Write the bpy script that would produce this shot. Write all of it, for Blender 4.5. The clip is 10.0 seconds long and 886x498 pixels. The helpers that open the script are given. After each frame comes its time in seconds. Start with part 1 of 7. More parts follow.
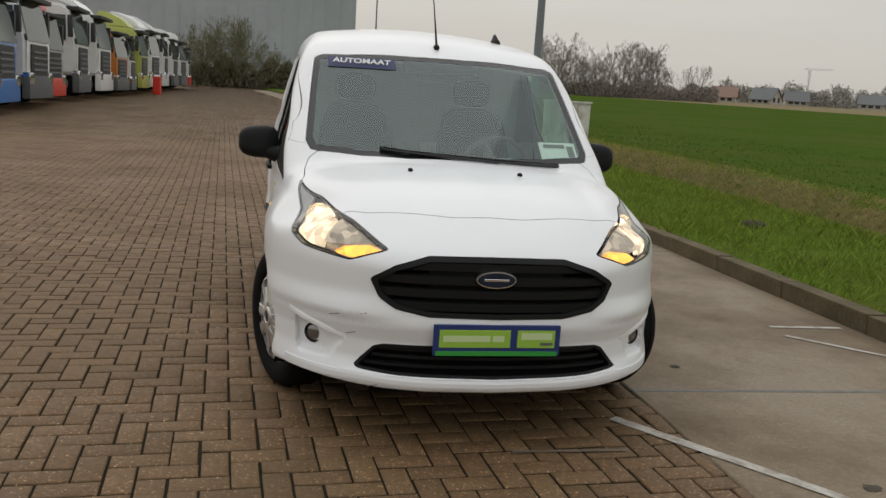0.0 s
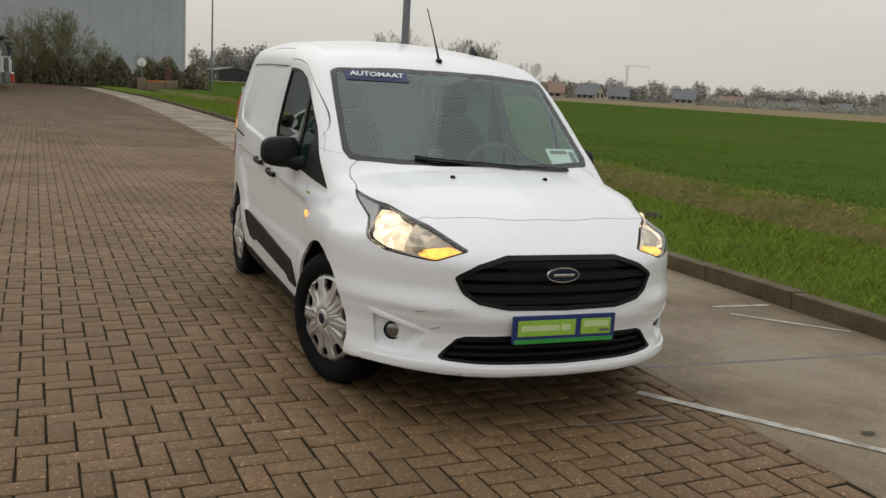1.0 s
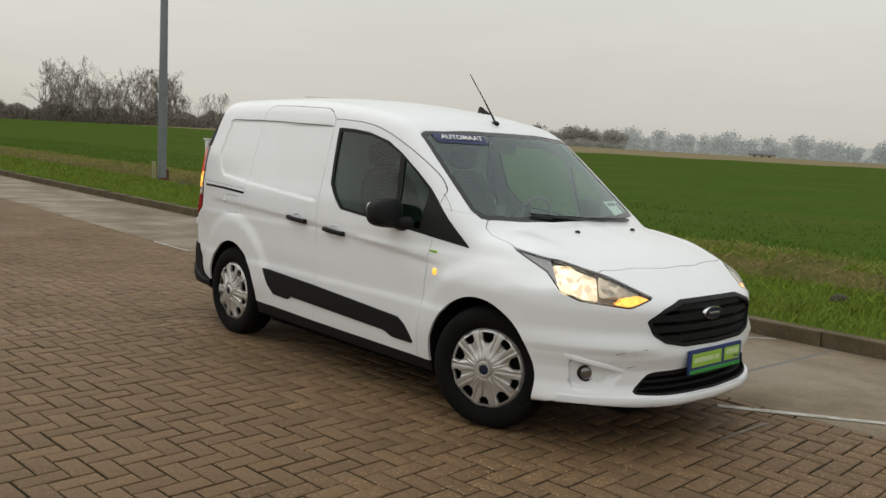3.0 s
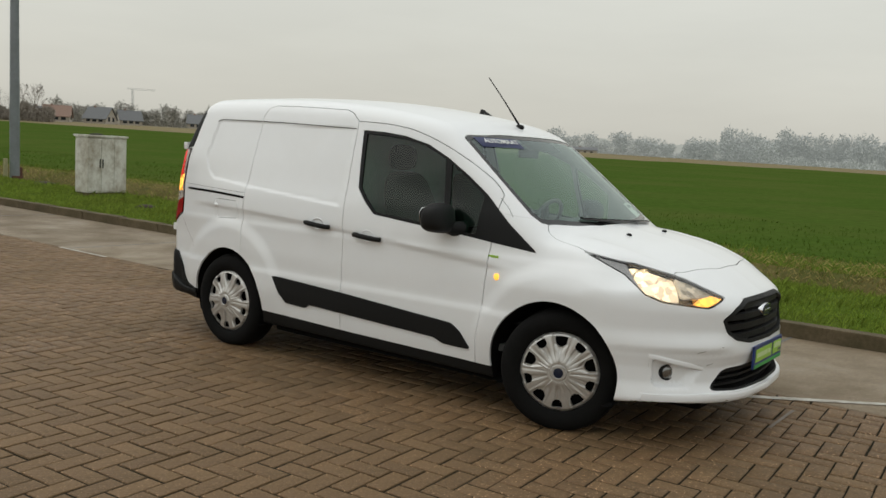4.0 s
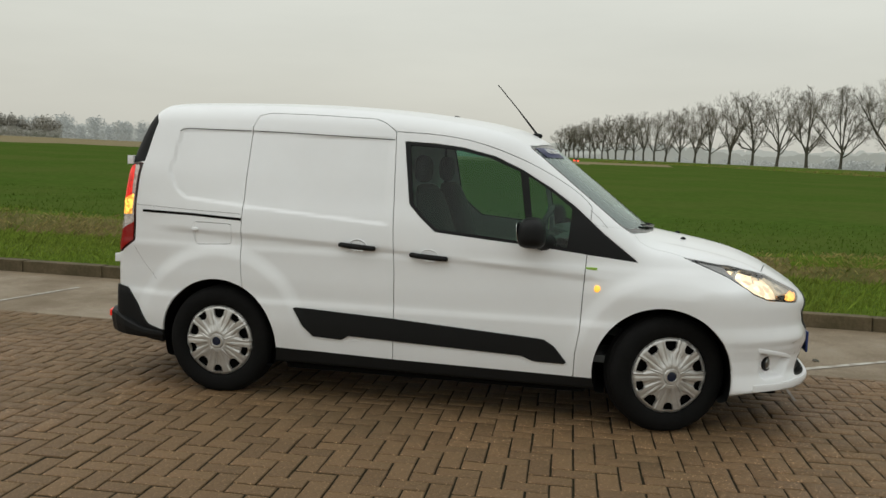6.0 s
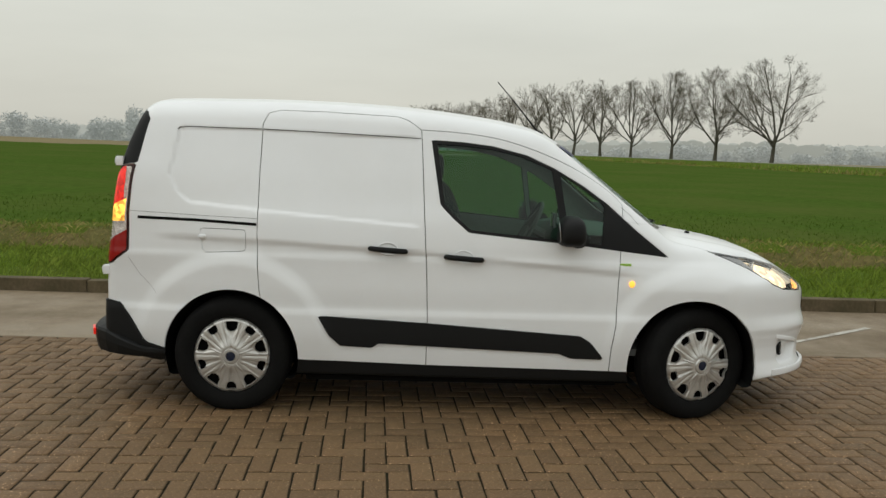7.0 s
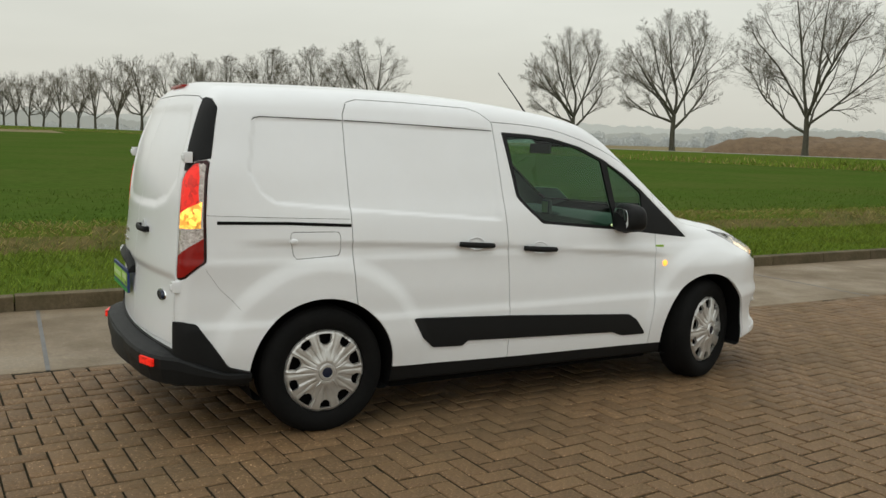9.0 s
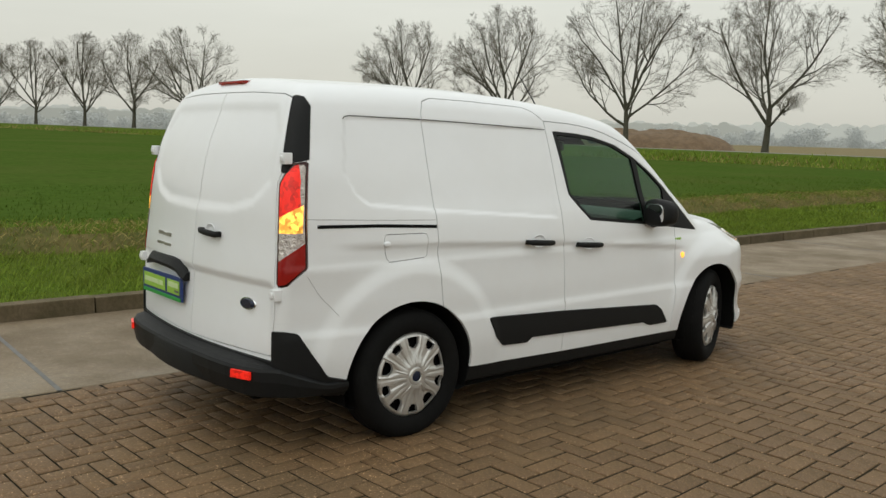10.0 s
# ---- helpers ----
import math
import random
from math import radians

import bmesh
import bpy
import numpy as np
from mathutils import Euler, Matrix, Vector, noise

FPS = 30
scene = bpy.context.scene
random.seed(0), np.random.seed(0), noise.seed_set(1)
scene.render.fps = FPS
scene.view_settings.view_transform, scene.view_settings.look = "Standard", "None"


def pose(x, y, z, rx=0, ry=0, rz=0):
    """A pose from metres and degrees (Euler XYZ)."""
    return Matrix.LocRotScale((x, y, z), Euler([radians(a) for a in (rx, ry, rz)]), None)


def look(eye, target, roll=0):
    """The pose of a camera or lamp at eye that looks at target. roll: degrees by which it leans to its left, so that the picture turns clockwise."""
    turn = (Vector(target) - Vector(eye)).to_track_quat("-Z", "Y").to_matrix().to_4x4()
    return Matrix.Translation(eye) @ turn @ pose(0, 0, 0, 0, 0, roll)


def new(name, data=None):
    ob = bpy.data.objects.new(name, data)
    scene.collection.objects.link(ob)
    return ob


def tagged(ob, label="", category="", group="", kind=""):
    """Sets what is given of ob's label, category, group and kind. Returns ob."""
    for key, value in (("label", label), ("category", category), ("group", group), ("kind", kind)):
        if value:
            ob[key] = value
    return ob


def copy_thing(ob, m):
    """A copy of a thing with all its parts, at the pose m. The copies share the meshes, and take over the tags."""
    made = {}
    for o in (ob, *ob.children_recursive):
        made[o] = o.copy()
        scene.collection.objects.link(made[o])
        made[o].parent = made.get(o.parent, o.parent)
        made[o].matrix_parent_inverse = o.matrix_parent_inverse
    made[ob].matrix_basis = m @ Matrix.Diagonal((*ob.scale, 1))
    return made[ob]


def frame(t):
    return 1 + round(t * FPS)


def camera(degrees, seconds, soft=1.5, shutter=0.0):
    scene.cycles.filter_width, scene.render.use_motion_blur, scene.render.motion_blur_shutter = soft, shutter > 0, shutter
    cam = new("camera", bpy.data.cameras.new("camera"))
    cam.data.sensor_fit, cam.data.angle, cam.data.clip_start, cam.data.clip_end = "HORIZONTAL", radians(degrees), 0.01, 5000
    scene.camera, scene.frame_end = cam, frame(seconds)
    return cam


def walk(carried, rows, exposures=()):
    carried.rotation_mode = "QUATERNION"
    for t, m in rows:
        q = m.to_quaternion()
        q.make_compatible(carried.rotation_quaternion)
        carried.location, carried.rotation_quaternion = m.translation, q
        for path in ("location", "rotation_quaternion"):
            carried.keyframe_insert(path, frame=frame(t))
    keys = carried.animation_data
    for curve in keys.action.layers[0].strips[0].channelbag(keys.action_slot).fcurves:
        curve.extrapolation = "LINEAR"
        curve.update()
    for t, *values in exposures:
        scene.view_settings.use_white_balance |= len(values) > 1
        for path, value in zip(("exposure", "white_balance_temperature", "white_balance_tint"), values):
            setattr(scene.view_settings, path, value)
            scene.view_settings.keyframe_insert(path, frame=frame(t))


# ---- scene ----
cam = camera(54.2, 10.0)
METRES, EYE, TILT, LEAN, TURN = 12.58, 1.384, 0.0, 0.0, -9.8
ROWS = [
    (0.0, 0.0, 0.0, 0.0, 0.64, -10.12, -3.59),
    (0.5, -0.0376, -0.0124, 0.0003, -5.32, -9.83, -3.45),
    (1.0, -0.0794, -0.0209, 0.0019, -10.22, -9.73, -3.39),
    (1.5, -0.1193, -0.0244, 0.0028, -15.85, -8.0, -3.23),
    (2.0, -0.1665, -0.0167, 0.0029, -20.29, -7.24, -3.22),
    (3.5, -0.3022, 0.0453, 0.0068, -36.26, -6.48, -2.96),
    (4.0, -0.3388, 0.0797, 0.0049, -41.91, -6.35, -3.11),
    (4.5, -0.3742, 0.1197, 0.0046, -50.71, -6.02, -2.97),
    (5.0, -0.3993, 0.1621, 0.0039, -57.47, -5.84, -2.71),
    (5.5, -0.425, 0.2096, 0.0046, -62.0, -5.82, -2.32),
    (7.0, -0.4613, 0.3584, 0.0065, -79.91, -6.06, -1.63),
    (7.5, -0.4618, 0.4135, 0.0055, -86.91, -6.4, -1.52),
    (8.0, -0.4626, 0.4664, 0.0059, -92.21, -6.54, -1.41),
    (8.5, -0.4552, 0.5197, 0.0069, -98.97, -6.69, -1.41),
    (9.0, -0.4439, 0.5704, 0.0081, -106.81, -6.91, -1.42),
    (9.5, -0.4267, 0.6178, 0.0083, -113.88, -7.08, -1.48),
    (10.0, -0.403, 0.6665, 0.0089, -118.53, -7.2, -1.44),
]
walk(cam, [(t, pose(0, 0, EYE, TILT, LEAN, TURN) @ pose(METRES * x, METRES * y, METRES * z, 90 + pitch, roll, yaw)) for t, x, y, z, yaw, pitch, roll in ROWS],
     exposures=((0.0, -0.09, 6500, 10), (1.5, 0.03, 6500, 9), (4.5, 0.0, 6500, 5), (7.5, 0.07, 6500, 4), (10.0, 0.13, 6500, 4)))

# ---- sky and light: an even winter overcast ----
SUN_TURN, SUN_UP = 340.0, 50.0
world = bpy.data.worlds.new("overcast")
scene.world = world
world.use_nodes = True
wt = world.node_tree
wt.nodes.clear()


def wnode(kind, **settings):
    n = wt.nodes.new(kind)
    for k, val in settings.items():
        n.inputs[k].default_value = val
    return n


sky = wt.nodes.new("ShaderNodeTexSky")
sky.sky_type = "NISHITA"
sky.sun_disc = False
sky.sun_elevation, sky.sun_rotation = radians(SUN_UP), radians(SUN_TURN)
sky.dust_density, sky.air_density = 4.0, 1.5
coords = wt.nodes.new("ShaderNodeTexCoord")
split = wt.nodes.new("ShaderNodeSeparateXYZ")
wt.links.new(coords.outputs["Generated"], split.inputs[0])
cloud = wnode("ShaderNodeTexNoise", Scale=2.2, Detail=5.0, Roughness=0.55)
stretch = wt.nodes.new("ShaderNodeMapping")
stretch.inputs["Scale"].default_value = (1, 1, 5)
wt.links.new(coords.outputs["Generated"], stretch.inputs[0])
wt.links.new(stretch.outputs[0], cloud.inputs["Vector"])
layer = wt.nodes.new("ShaderNodeValToRGB")
layer.color_ramp.elements[0].position, layer.color_ramp.elements[0].color = 0.0, (5.7, 5.45, 4.95, 1)
layer.color_ramp.elements[1].position, layer.color_ramp.elements[1].color = 1.0, (10.4, 10.4, 10.4, 1)
for at, col in ((0.05, (6.35, 6.1, 5.6, 1)), (0.16, (7.2, 7.05, 6.6, 1)), (0.35, (7.8, 7.75, 7.4, 1)), (0.6, (8.9, 8.9, 8.8, 1))):
    e = layer.color_ramp.elements.new(at)
    e.color = col
wt.links.new(split.outputs["Z"], layer.inputs[0])
shade = wt.nodes.new("ShaderNodeMapRange")
shade.inputs["From Min"].default_value, shade.inputs["From Max"].default_value = 0.3, 0.7
shade.inputs["To Min"].default_value, shade.inputs["To Max"].default_value = 0.95, 1.05
wt.links.new(cloud.outputs[0], shade.inputs[0])
mul = wt.nodes.new("ShaderNodeVectorMath")
mul.operation = "SCALE"
wt.links.new(layer.outputs[0], mul.inputs[0])
wt.links.new(shade.outputs[0], mul.inputs["Scale"])
veil = wt.nodes.new("ShaderNodeMixRGB")
veil.inputs[0].default_value = 0.94
wt.links.new(sky.outputs[0], veil.inputs[1])
wt.links.new(mul.outputs[0], veil.inputs[2])
bg = wnode("ShaderNodeBackground", Strength=0.1)
wt.links.new(veil.outputs[0], bg.inputs[0])
wt.links.new(bg.outputs[0], wt.nodes.new("ShaderNodeOutputWorld").inputs[0])

sun = new("sun", bpy.data.lights.new("sun", "SUN"))
sun.data.energy, sun.data.angle, sun.data.color = 0.5, radians(80), (1.0, 0.97, 0.93)
sun.matrix_world = look((0, 0, 50), Vector((0, 0, 50)) + Vector((-math.sin(radians(SUN_TURN)) * math.cos(radians(SUN_UP)), -math.cos(radians(SUN_TURN)) * math.cos(radians(SUN_UP)), -math.sin(radians(SUN_UP)))))

# ---- materials ----
def mat(name, colour, rough=0.6, metal=0.0, vary=0.0, grain=40.0, stain=0.0, stain_size=1.5, stain_colour=None, bump=0.0, bump_size=None,
        coat=0.0, per_piece=0.0, island=0.0, spec=0.5, rough_vary=0.0, specks=0.0):
    """A surface: base colour varied by fine grain and by broad stains, with relief."""
    m = bpy.data.materials.new(name)
    m.use_nodes = True
    t = m.node_tree
    p = t.nodes["Principled BSDF"]
    p.inputs["Roughness"].default_value, p.inputs["Metallic"].default_value = rough, metal
    p.inputs["Specular IOR Level"].default_value = spec
    p.inputs["Coat Weight"].default_value, p.inputs["Coat Roughness"].default_value = coat, 0.08
    co = t.nodes.new("ShaderNodeTexCoord").outputs["Object"]
    out = None

    def noise_of(scale, detail=4.0, rough_=0.6):
        n = t.nodes.new("ShaderNodeTexNoise")
        n.inputs["Scale"].default_value, n.inputs["Detail"].default_value, n.inputs["Roughness"].default_value = scale, detail, rough_
        t.links.new(co, n.inputs["Vector"])
        return n.outputs[0]

    def ramp(src, lo, hi, a, b):
        r = t.nodes.new("ShaderNodeMapRange")
        r.inputs["From Min"].default_value, r.inputs["From Max"].default_value = lo, hi
        r.inputs["To Min"].default_value, r.inputs["To Max"].default_value = a, b
        t.links.new(src, r.inputs[0])
        return r.outputs[0]

    base = t.nodes.new("ShaderNodeRGB")
    base.outputs[0].default_value = (*colour, 1)
    out = base.outputs[0]

    def scaled(src, factor):
        s = t.nodes.new("ShaderNodeVectorMath")
        s.operation = "SCALE"
        t.links.new(src, s.inputs[0])
        t.links.new(factor, s.inputs["Scale"])
        return s.outputs[0]

    if vary:
        out = scaled(out, ramp(noise_of(grain), 0.25, 0.75, 1 - vary, 1 + vary))
    if specks:
        sp = t.nodes.new("ShaderNodeMixRGB")
        sp.inputs[2].default_value = (*[min(0.6, c * 3.2 + 0.06) for c in colour], 1)
        t.links.new(ramp(noise_of(95.0, 2.0, 0.5), 0.64, 0.70, 0, specks), sp.inputs[0])
        t.links.new(out, sp.inputs[1])
        out = sp.outputs[0]
    if stain:
        mix = t.nodes.new("ShaderNodeMixRGB")
        mix.inputs[2].default_value = (*(stain_colour or [c * 0.5 for c in colour]), 1)
        t.links.new(ramp(noise_of(1 / stain_size, 6.0, 0.65), 0.42, 0.68, 0, stain), mix.inputs[0])
        t.links.new(out, mix.inputs[1])
        out = mix.outputs[0]
    if per_piece:
        out = scaled(out, ramp(t.nodes.new("ShaderNodeObjectInfo").outputs["Random"], 0, 1, 1 - per_piece, 1 + per_piece))
    if island:
        out = scaled(out, ramp(t.nodes.new("ShaderNodeNewGeometry").outputs["Random Per Island"], 0, 1, 1 - island, 1 + island))
    t.links.new(out, p.inputs["Base Color"])
    if rough_vary:
        t.links.new(ramp(noise_of(1 / stain_size, 5.0), 0.35, 0.65, rough - rough_vary, rough + rough_vary), p.inputs["Roughness"])
    if bump:
        b = t.nodes.new("ShaderNodeBump")
        b.inputs["Strength"].default_value, b.inputs["Distance"].default_value = 1.0, bump
        t.links.new(noise_of(bump_size or grain, 5.0), b.inputs["Height"])
        t.links.new(b.outputs[0], p.inputs["Normal"])
    return m


def clear(name, tint, rough=0.0, mirror=0.06, sheen=(0.8, 0.8, 0.8)):
    """Thin glazing: lets light through, mirrors a little more at a slant."""
    m = bpy.data.materials.new(name)
    m.use_nodes = True
    t = m.node_tree
    t.nodes.clear()
    see, gloss, mix = t.nodes.new("ShaderNodeBsdfTransparent"), t.nodes.new("ShaderNodeBsdfGlossy"), t.nodes.new("ShaderNodeMixShader")
    see.inputs[0].default_value, gloss.inputs["Roughness"].default_value = (*tint, 1), rough
    gloss.inputs["Color"].default_value = (*sheen, 1)
    slant_ = t.nodes.new("ShaderNodeLayerWeight")
    slant_.inputs["Blend"].default_value = 0.5
    power = t.nodes.new("ShaderNodeMath")
    power.operation = "POWER"
    power.inputs[1].default_value = 4.0
    t.links.new(slant_.outputs["Facing"], power.inputs[0])
    fres = t.nodes.new("ShaderNodeMapRange")
    fres.inputs["To Min"].default_value, fres.inputs["To Max"].default_value = mirror, 1.0
    t.links.new(power.outputs[0], fres.inputs[0])
    for src, dst in ((fres, 0), (see, 1), (gloss, 2)):
        t.links.new(src.outputs[0], mix.inputs[dst])
    t.links.new(mix.outputs[0], t.nodes.new("ShaderNodeOutputMaterial").inputs[0])
    return m


def glow(name, colour, power):
    m = mat(name, colour, 0.3)
    p = m.node_tree.nodes["Principled BSDF"]
    p.inputs["Emission Color"].default_value, p.inputs["Emission Strength"].default_value = (*colour, 1), power
    return m


def facet_glow(name, colour, bright=3.4, dim=0.6, size=55.0, base=1.0):
    """The lit inside of a lamp: bright and dim facets."""
    m = mat(name, [c * base for c in colour], 0.3)
    t = m.node_tree
    p = t.nodes["Principled BSDF"]
    p.inputs["Emission Color"].default_value = (*colour, 1)
    v = t.nodes.new("ShaderNodeTexVoronoi")
    v.inputs["Scale"].default_value = size
    t.links.new(t.nodes.new("ShaderNodeTexCoord").outputs["Object"], v.inputs["Vector"])
    r = t.nodes.new("ShaderNodeMapRange")
    r.inputs["From Min"].default_value, r.inputs["From Max"].default_value = 0.0, 1.0
    r.inputs["To Min"].default_value, r.inputs["To Max"].default_value = dim, bright
    pick = t.nodes.new("ShaderNodeSeparateColor")
    t.links.new(v.outputs["Color"], pick.inputs[0])
    t.links.new(pick.outputs[0], r.inputs[0])
    t.links.new(r.outputs[0], p.inputs["Emission Strength"])
    return m


PAINT = mat("white_paint", (0.82, 0.835, 0.855), 0.32, vary=0.015, grain=3.0, stain=0.10, stain_size=0.6, stain_colour=(0.62, 0.60, 0.56), coat=0.5)
SHUT = mat("dark_shut", (0.06, 0.06, 0.06), 0.8)
TRIM = mat("black_plastic", (0.0085, 0.009, 0.0095), 0.55, vary=0.15, grain=300, bump=0.0004, bump_size=900, stain=0.2, stain_size=0.3, stain_colour=(0.013, 0.013, 0.012), spec=0.2)
GLOSSY = mat("gloss_black", (0.012, 0.012, 0.013), 0.18)
RUBBER = mat("tyre_rubber", (0.006, 0.006, 0.006), 0.85, vary=0.2, grain=60, stain=0.4, stain_size=0.15, stain_colour=(0.012, 0.0115, 0.011), spec=0.12, bump=0.001, bump_size=120)
SILVER = mat("silver_plastic", (0.56, 0.55, 0.53), 0.30, metal=0.55, vary=0.05, grain=20, stain=0.35, stain_size=0.12, stain_colour=(0.32, 0.30, 0.27))
CHROME = mat("chrome", (0.75, 0.76, 0.78), 0.12, metal=1.0)
MIRROR = mat("mirror_silver", (0.70, 0.72, 0.72), 0.05, metal=1.0)
GLASS = clear("green_glass", (0.42, 0.66, 0.52), mirror=0.04)
SCREEN = clear("screen_glass", (0.78, 0.91, 0.84), mirror=0.12, sheen=(0.70, 0.79, 0.79))
LENS = clear("lamp_lens", (0.95, 0.95, 0.95), mirror=0.04)
INNER = mat("grey_interior", (0.10, 0.105, 0.105), 0.75, vary=0.2, grain=200)
CLOTH = mat("seat_cloth", (0.03, 0.032, 0.034), 0.9, vary=0.3, grain=300)
BULK = mat("bulkhead_grey", (0.30, 0.345, 0.35), 0.6, vary=0.1, grain=30)
LINER = mat("arch_liner", (0.006, 0.006, 0.006), 0.95, vary=0.3, grain=50, spec=0.1)
BRICK = mat("brown_paver", (0.156, 0.093, 0.044), 0.70, vary=0.30, grain=48, stain=0.6, stain_size=1.6, stain_colour=(0.112, 0.080, 0.041), bump=0.0045, bump_size=90, specks=1.0, per_piece=0.13, rough_vary=0.10, spec=0.32)
BRICKS = mat("brown_pavers", (0.156, 0.093, 0.044), 0.70, vary=0.30, grain=48, stain=0.6, stain_size=1.6, stain_colour=(0.112, 0.080, 0.041), bump=0.0045, bump_size=90, specks=1.0, island=0.13, rough_vary=0.10, spec=0.32)
JOINT = mat("joint_sand", (0.022, 0.018, 0.011), 0.95, vary=0.3, grain=90, stain=0.4, stain_size=0.5, stain_colour=(0.016, 0.018, 0.008), spec=0.1)
CONCRETE = mat("worn_concrete", (0.196, 0.148, 0.092), 0.70, vary=0.22, grain=38, specks=0.35, stain=0.8, stain_size=1.1, stain_colour=(0.110, 0.078, 0.046), bump=0.003, bump_size=70, per_piece=0.05, rough_vary=0.22, spec=0.5)
KERB = mat("kerb_concrete", (0.125, 0.096, 0.058), 0.85, vary=0.25, grain=30, stain=0.7, stain_size=0.4, stain_colour=(0.045, 0.040, 0.016), bump=0.006, bump_size=40, per_piece=0.15, spec=0.25)
LINE = mat("road_paint", (0.46, 0.44, 0.39), 0.65, vary=0.2, grain=60, stain=0.9, stain_size=0.10, stain_colour=(0.17, 0.13, 0.09))
SOIL = mat("meadow_soil", (0.075, 0.118, 0.012), 0.95, vary=0.35, grain=14, stain=0.5, stain_size=1.2, stain_colour=(0.085, 0.085, 0.022), spec=0.03)
FIELD = mat("winter_wheat", (0.056, 0.094, 0.017), 0.9, vary=0.25, grain=4, stain=0.7, stain_size=7.0, stain_colour=(0.082, 0.100, 0.026), spec=0.0)
STUBBLE = mat("brown_field", (0.19, 0.155, 0.080), 0.95, vary=0.2, grain=3, spec=0.1)
DITCH = mat("ditch_soil", (0.135, 0.112, 0.045), 0.95, vary=0.4, grain=9, stain=0.7, stain_size=0.9, stain_colour=(0.062, 0.085, 0.020), spec=0.05)
GRASS = mat("verge_grass", (0.165, 0.232, 0.034), 0.8, island=0.4, stain=0.6, stain_size=0.9, stain_colour=(0.15, 0.165, 0.034), spec=0.03)
REED = mat("dry_grass", (0.33, 0.265, 0.105), 0.85, island=0.45, stain=0.4, stain_size=1.3, stain_colour=(0.085, 0.105, 0.022), spec=0.12)
BARK = mat("bark", (0.075, 0.068, 0.050), 0.9, vary=0.35, grain=8, stain=0.4, stain_size=0.8, stain_colour=(0.05, 0.06, 0.03))
TWIG = mat("twigs", (0.125, 0.110, 0.082), 0.9, island=0.3)
SEAL = mat("joint_sealant", (0.135, 0.132, 0.128), 0.7, vary=0.25, grain=20)
LINE_FAINT = mat("faint_road_paint", (0.17, 0.135, 0.10), 0.6, vary=0.25, grain=60, stain=0.6, stain_size=0.2, stain_colour=(0.13, 0.105, 0.08))
WHEAT = mat("wheat_blades", (0.080, 0.130, 0.020), 0.85, island=0.2, spec=0.0)
EARTH = mat("dark_earth", (0.045, 0.034, 0.022), 0.95, vary=0.3, grain=30, bump=0.02, bump_size=30)
GALV = mat("galvanised_steel", (0.22, 0.24, 0.26), 0.55, metal=0.4, vary=0.15, grain=10, stain=0.4, stain_size=0.4, stain_colour=(0.13, 0.15, 0.14))
RUST = mat("rusty_steel", (0.10, 0.045, 0.03), 0.85, vary=0.4, grain=20)
STAKE = mat("pale_wood", (0.30, 0.28, 0.16), 0.85, vary=0.25, grain=12)
CABINET = mat("cabinet_white", (0.66, 0.65, 0.60), 0.6, vary=0.08, grain=6, stain=0.85, stain_size=0.30, stain_colour=(0.27, 0.22, 0.15), bump=0.002, bump_size=30)
MOSS = mat("moss", (0.03, 0.035, 0.015), 0.95, vary=0.4, grain=60, bump=0.02, bump_size=50)
CLAD = mat("grey_cladding", (0.40, 0.43, 0.45), 0.6, vary=0.05, grain=0.6, stain=0.3, stain_size=12, stain_colour=(0.22, 0.24, 0.26))
HEDGE = mat("hedge_twigs", (0.165, 0.15, 0.095), 0.95, island=0.5)
SHRUB = mat("shrub_twigs", (0.165, 0.16, 0.085), 0.95, island=0.5)
# Base colours of the far woods are lightened to stand in for haze.
HAZY = mat("hazed_winter_wood", (0.34, 0.33, 0.30), 0.95, island=0.15, spec=0.05)
FAR_WOOD = mat("hazed_distant_wood", (0.24, 0.215, 0.185), 0.95, island=0.2, spec=0.05)
# Village roof colours carry distance haze: greyed and lightened.
ROOF_RED = mat("hazed_red_roof_tile", (0.25, 0.165, 0.13), 0.85, vary=0.15, grain=3)
ROOF_DARK = mat("hazed_dark_roof_tile", (0.16, 0.165, 0.172), 0.85, vary=0.15, grain=3)
WALL = mat("house_wall", (0.42, 0.38, 0.33), 0.85, vary=0.1, grain=2)
DARKPANE = mat("dark_window", (0.03, 0.035, 0.04), 0.15)
HEAP = mat("earth_heap", (0.155, 0.105, 0.062), 0.95, vary=0.25, grain=1.2, bump=0.15, bump_size=2.0)
ROAD = mat("country_road", (0.20, 0.195, 0.165), 0.9, vary=0.15, grain=2)
LAMP_W = glow("white_headlight", (1.0, 0.98, 0.92), 6.0)
LAMP_R = glow("red_rear_light", (1.0, 0.06, 0.03), 3.0)
TRUCK_GLASS = mat("truck_glass", (0.05, 0.068, 0.062), 0.08, spec=0.3)
TRUCK_DARK = mat("truck_plastic", (0.03, 0.031, 0.033), 0.6, vary=0.2, grain=8)
LINING = mat("pale_lining", (0.36, 0.37, 0.36), 0.85, vary=0.08, grain=60)

# ---- helpers for building ----
def link(name, bm, material, parent=None, smooth=False):
    me = bpy.data.meshes.new(name)
    bm.normal_update()
    bm.to_mesh(me)
    bm.free()
    for m_ in material if isinstance(material, (list, tuple)) else [material]:
        me.materials.append(m_)
    if smooth:
        me.shade_smooth()
        me.set_sharp_from_angle(angle=radians(38))
    ob = new(name, me)
    ob.parent = parent
    return ob


def part(name, bm, material, parent, label="", smooth=True):
    ob = link(name, bm, material, parent, smooth)
    return tagged(ob, label)


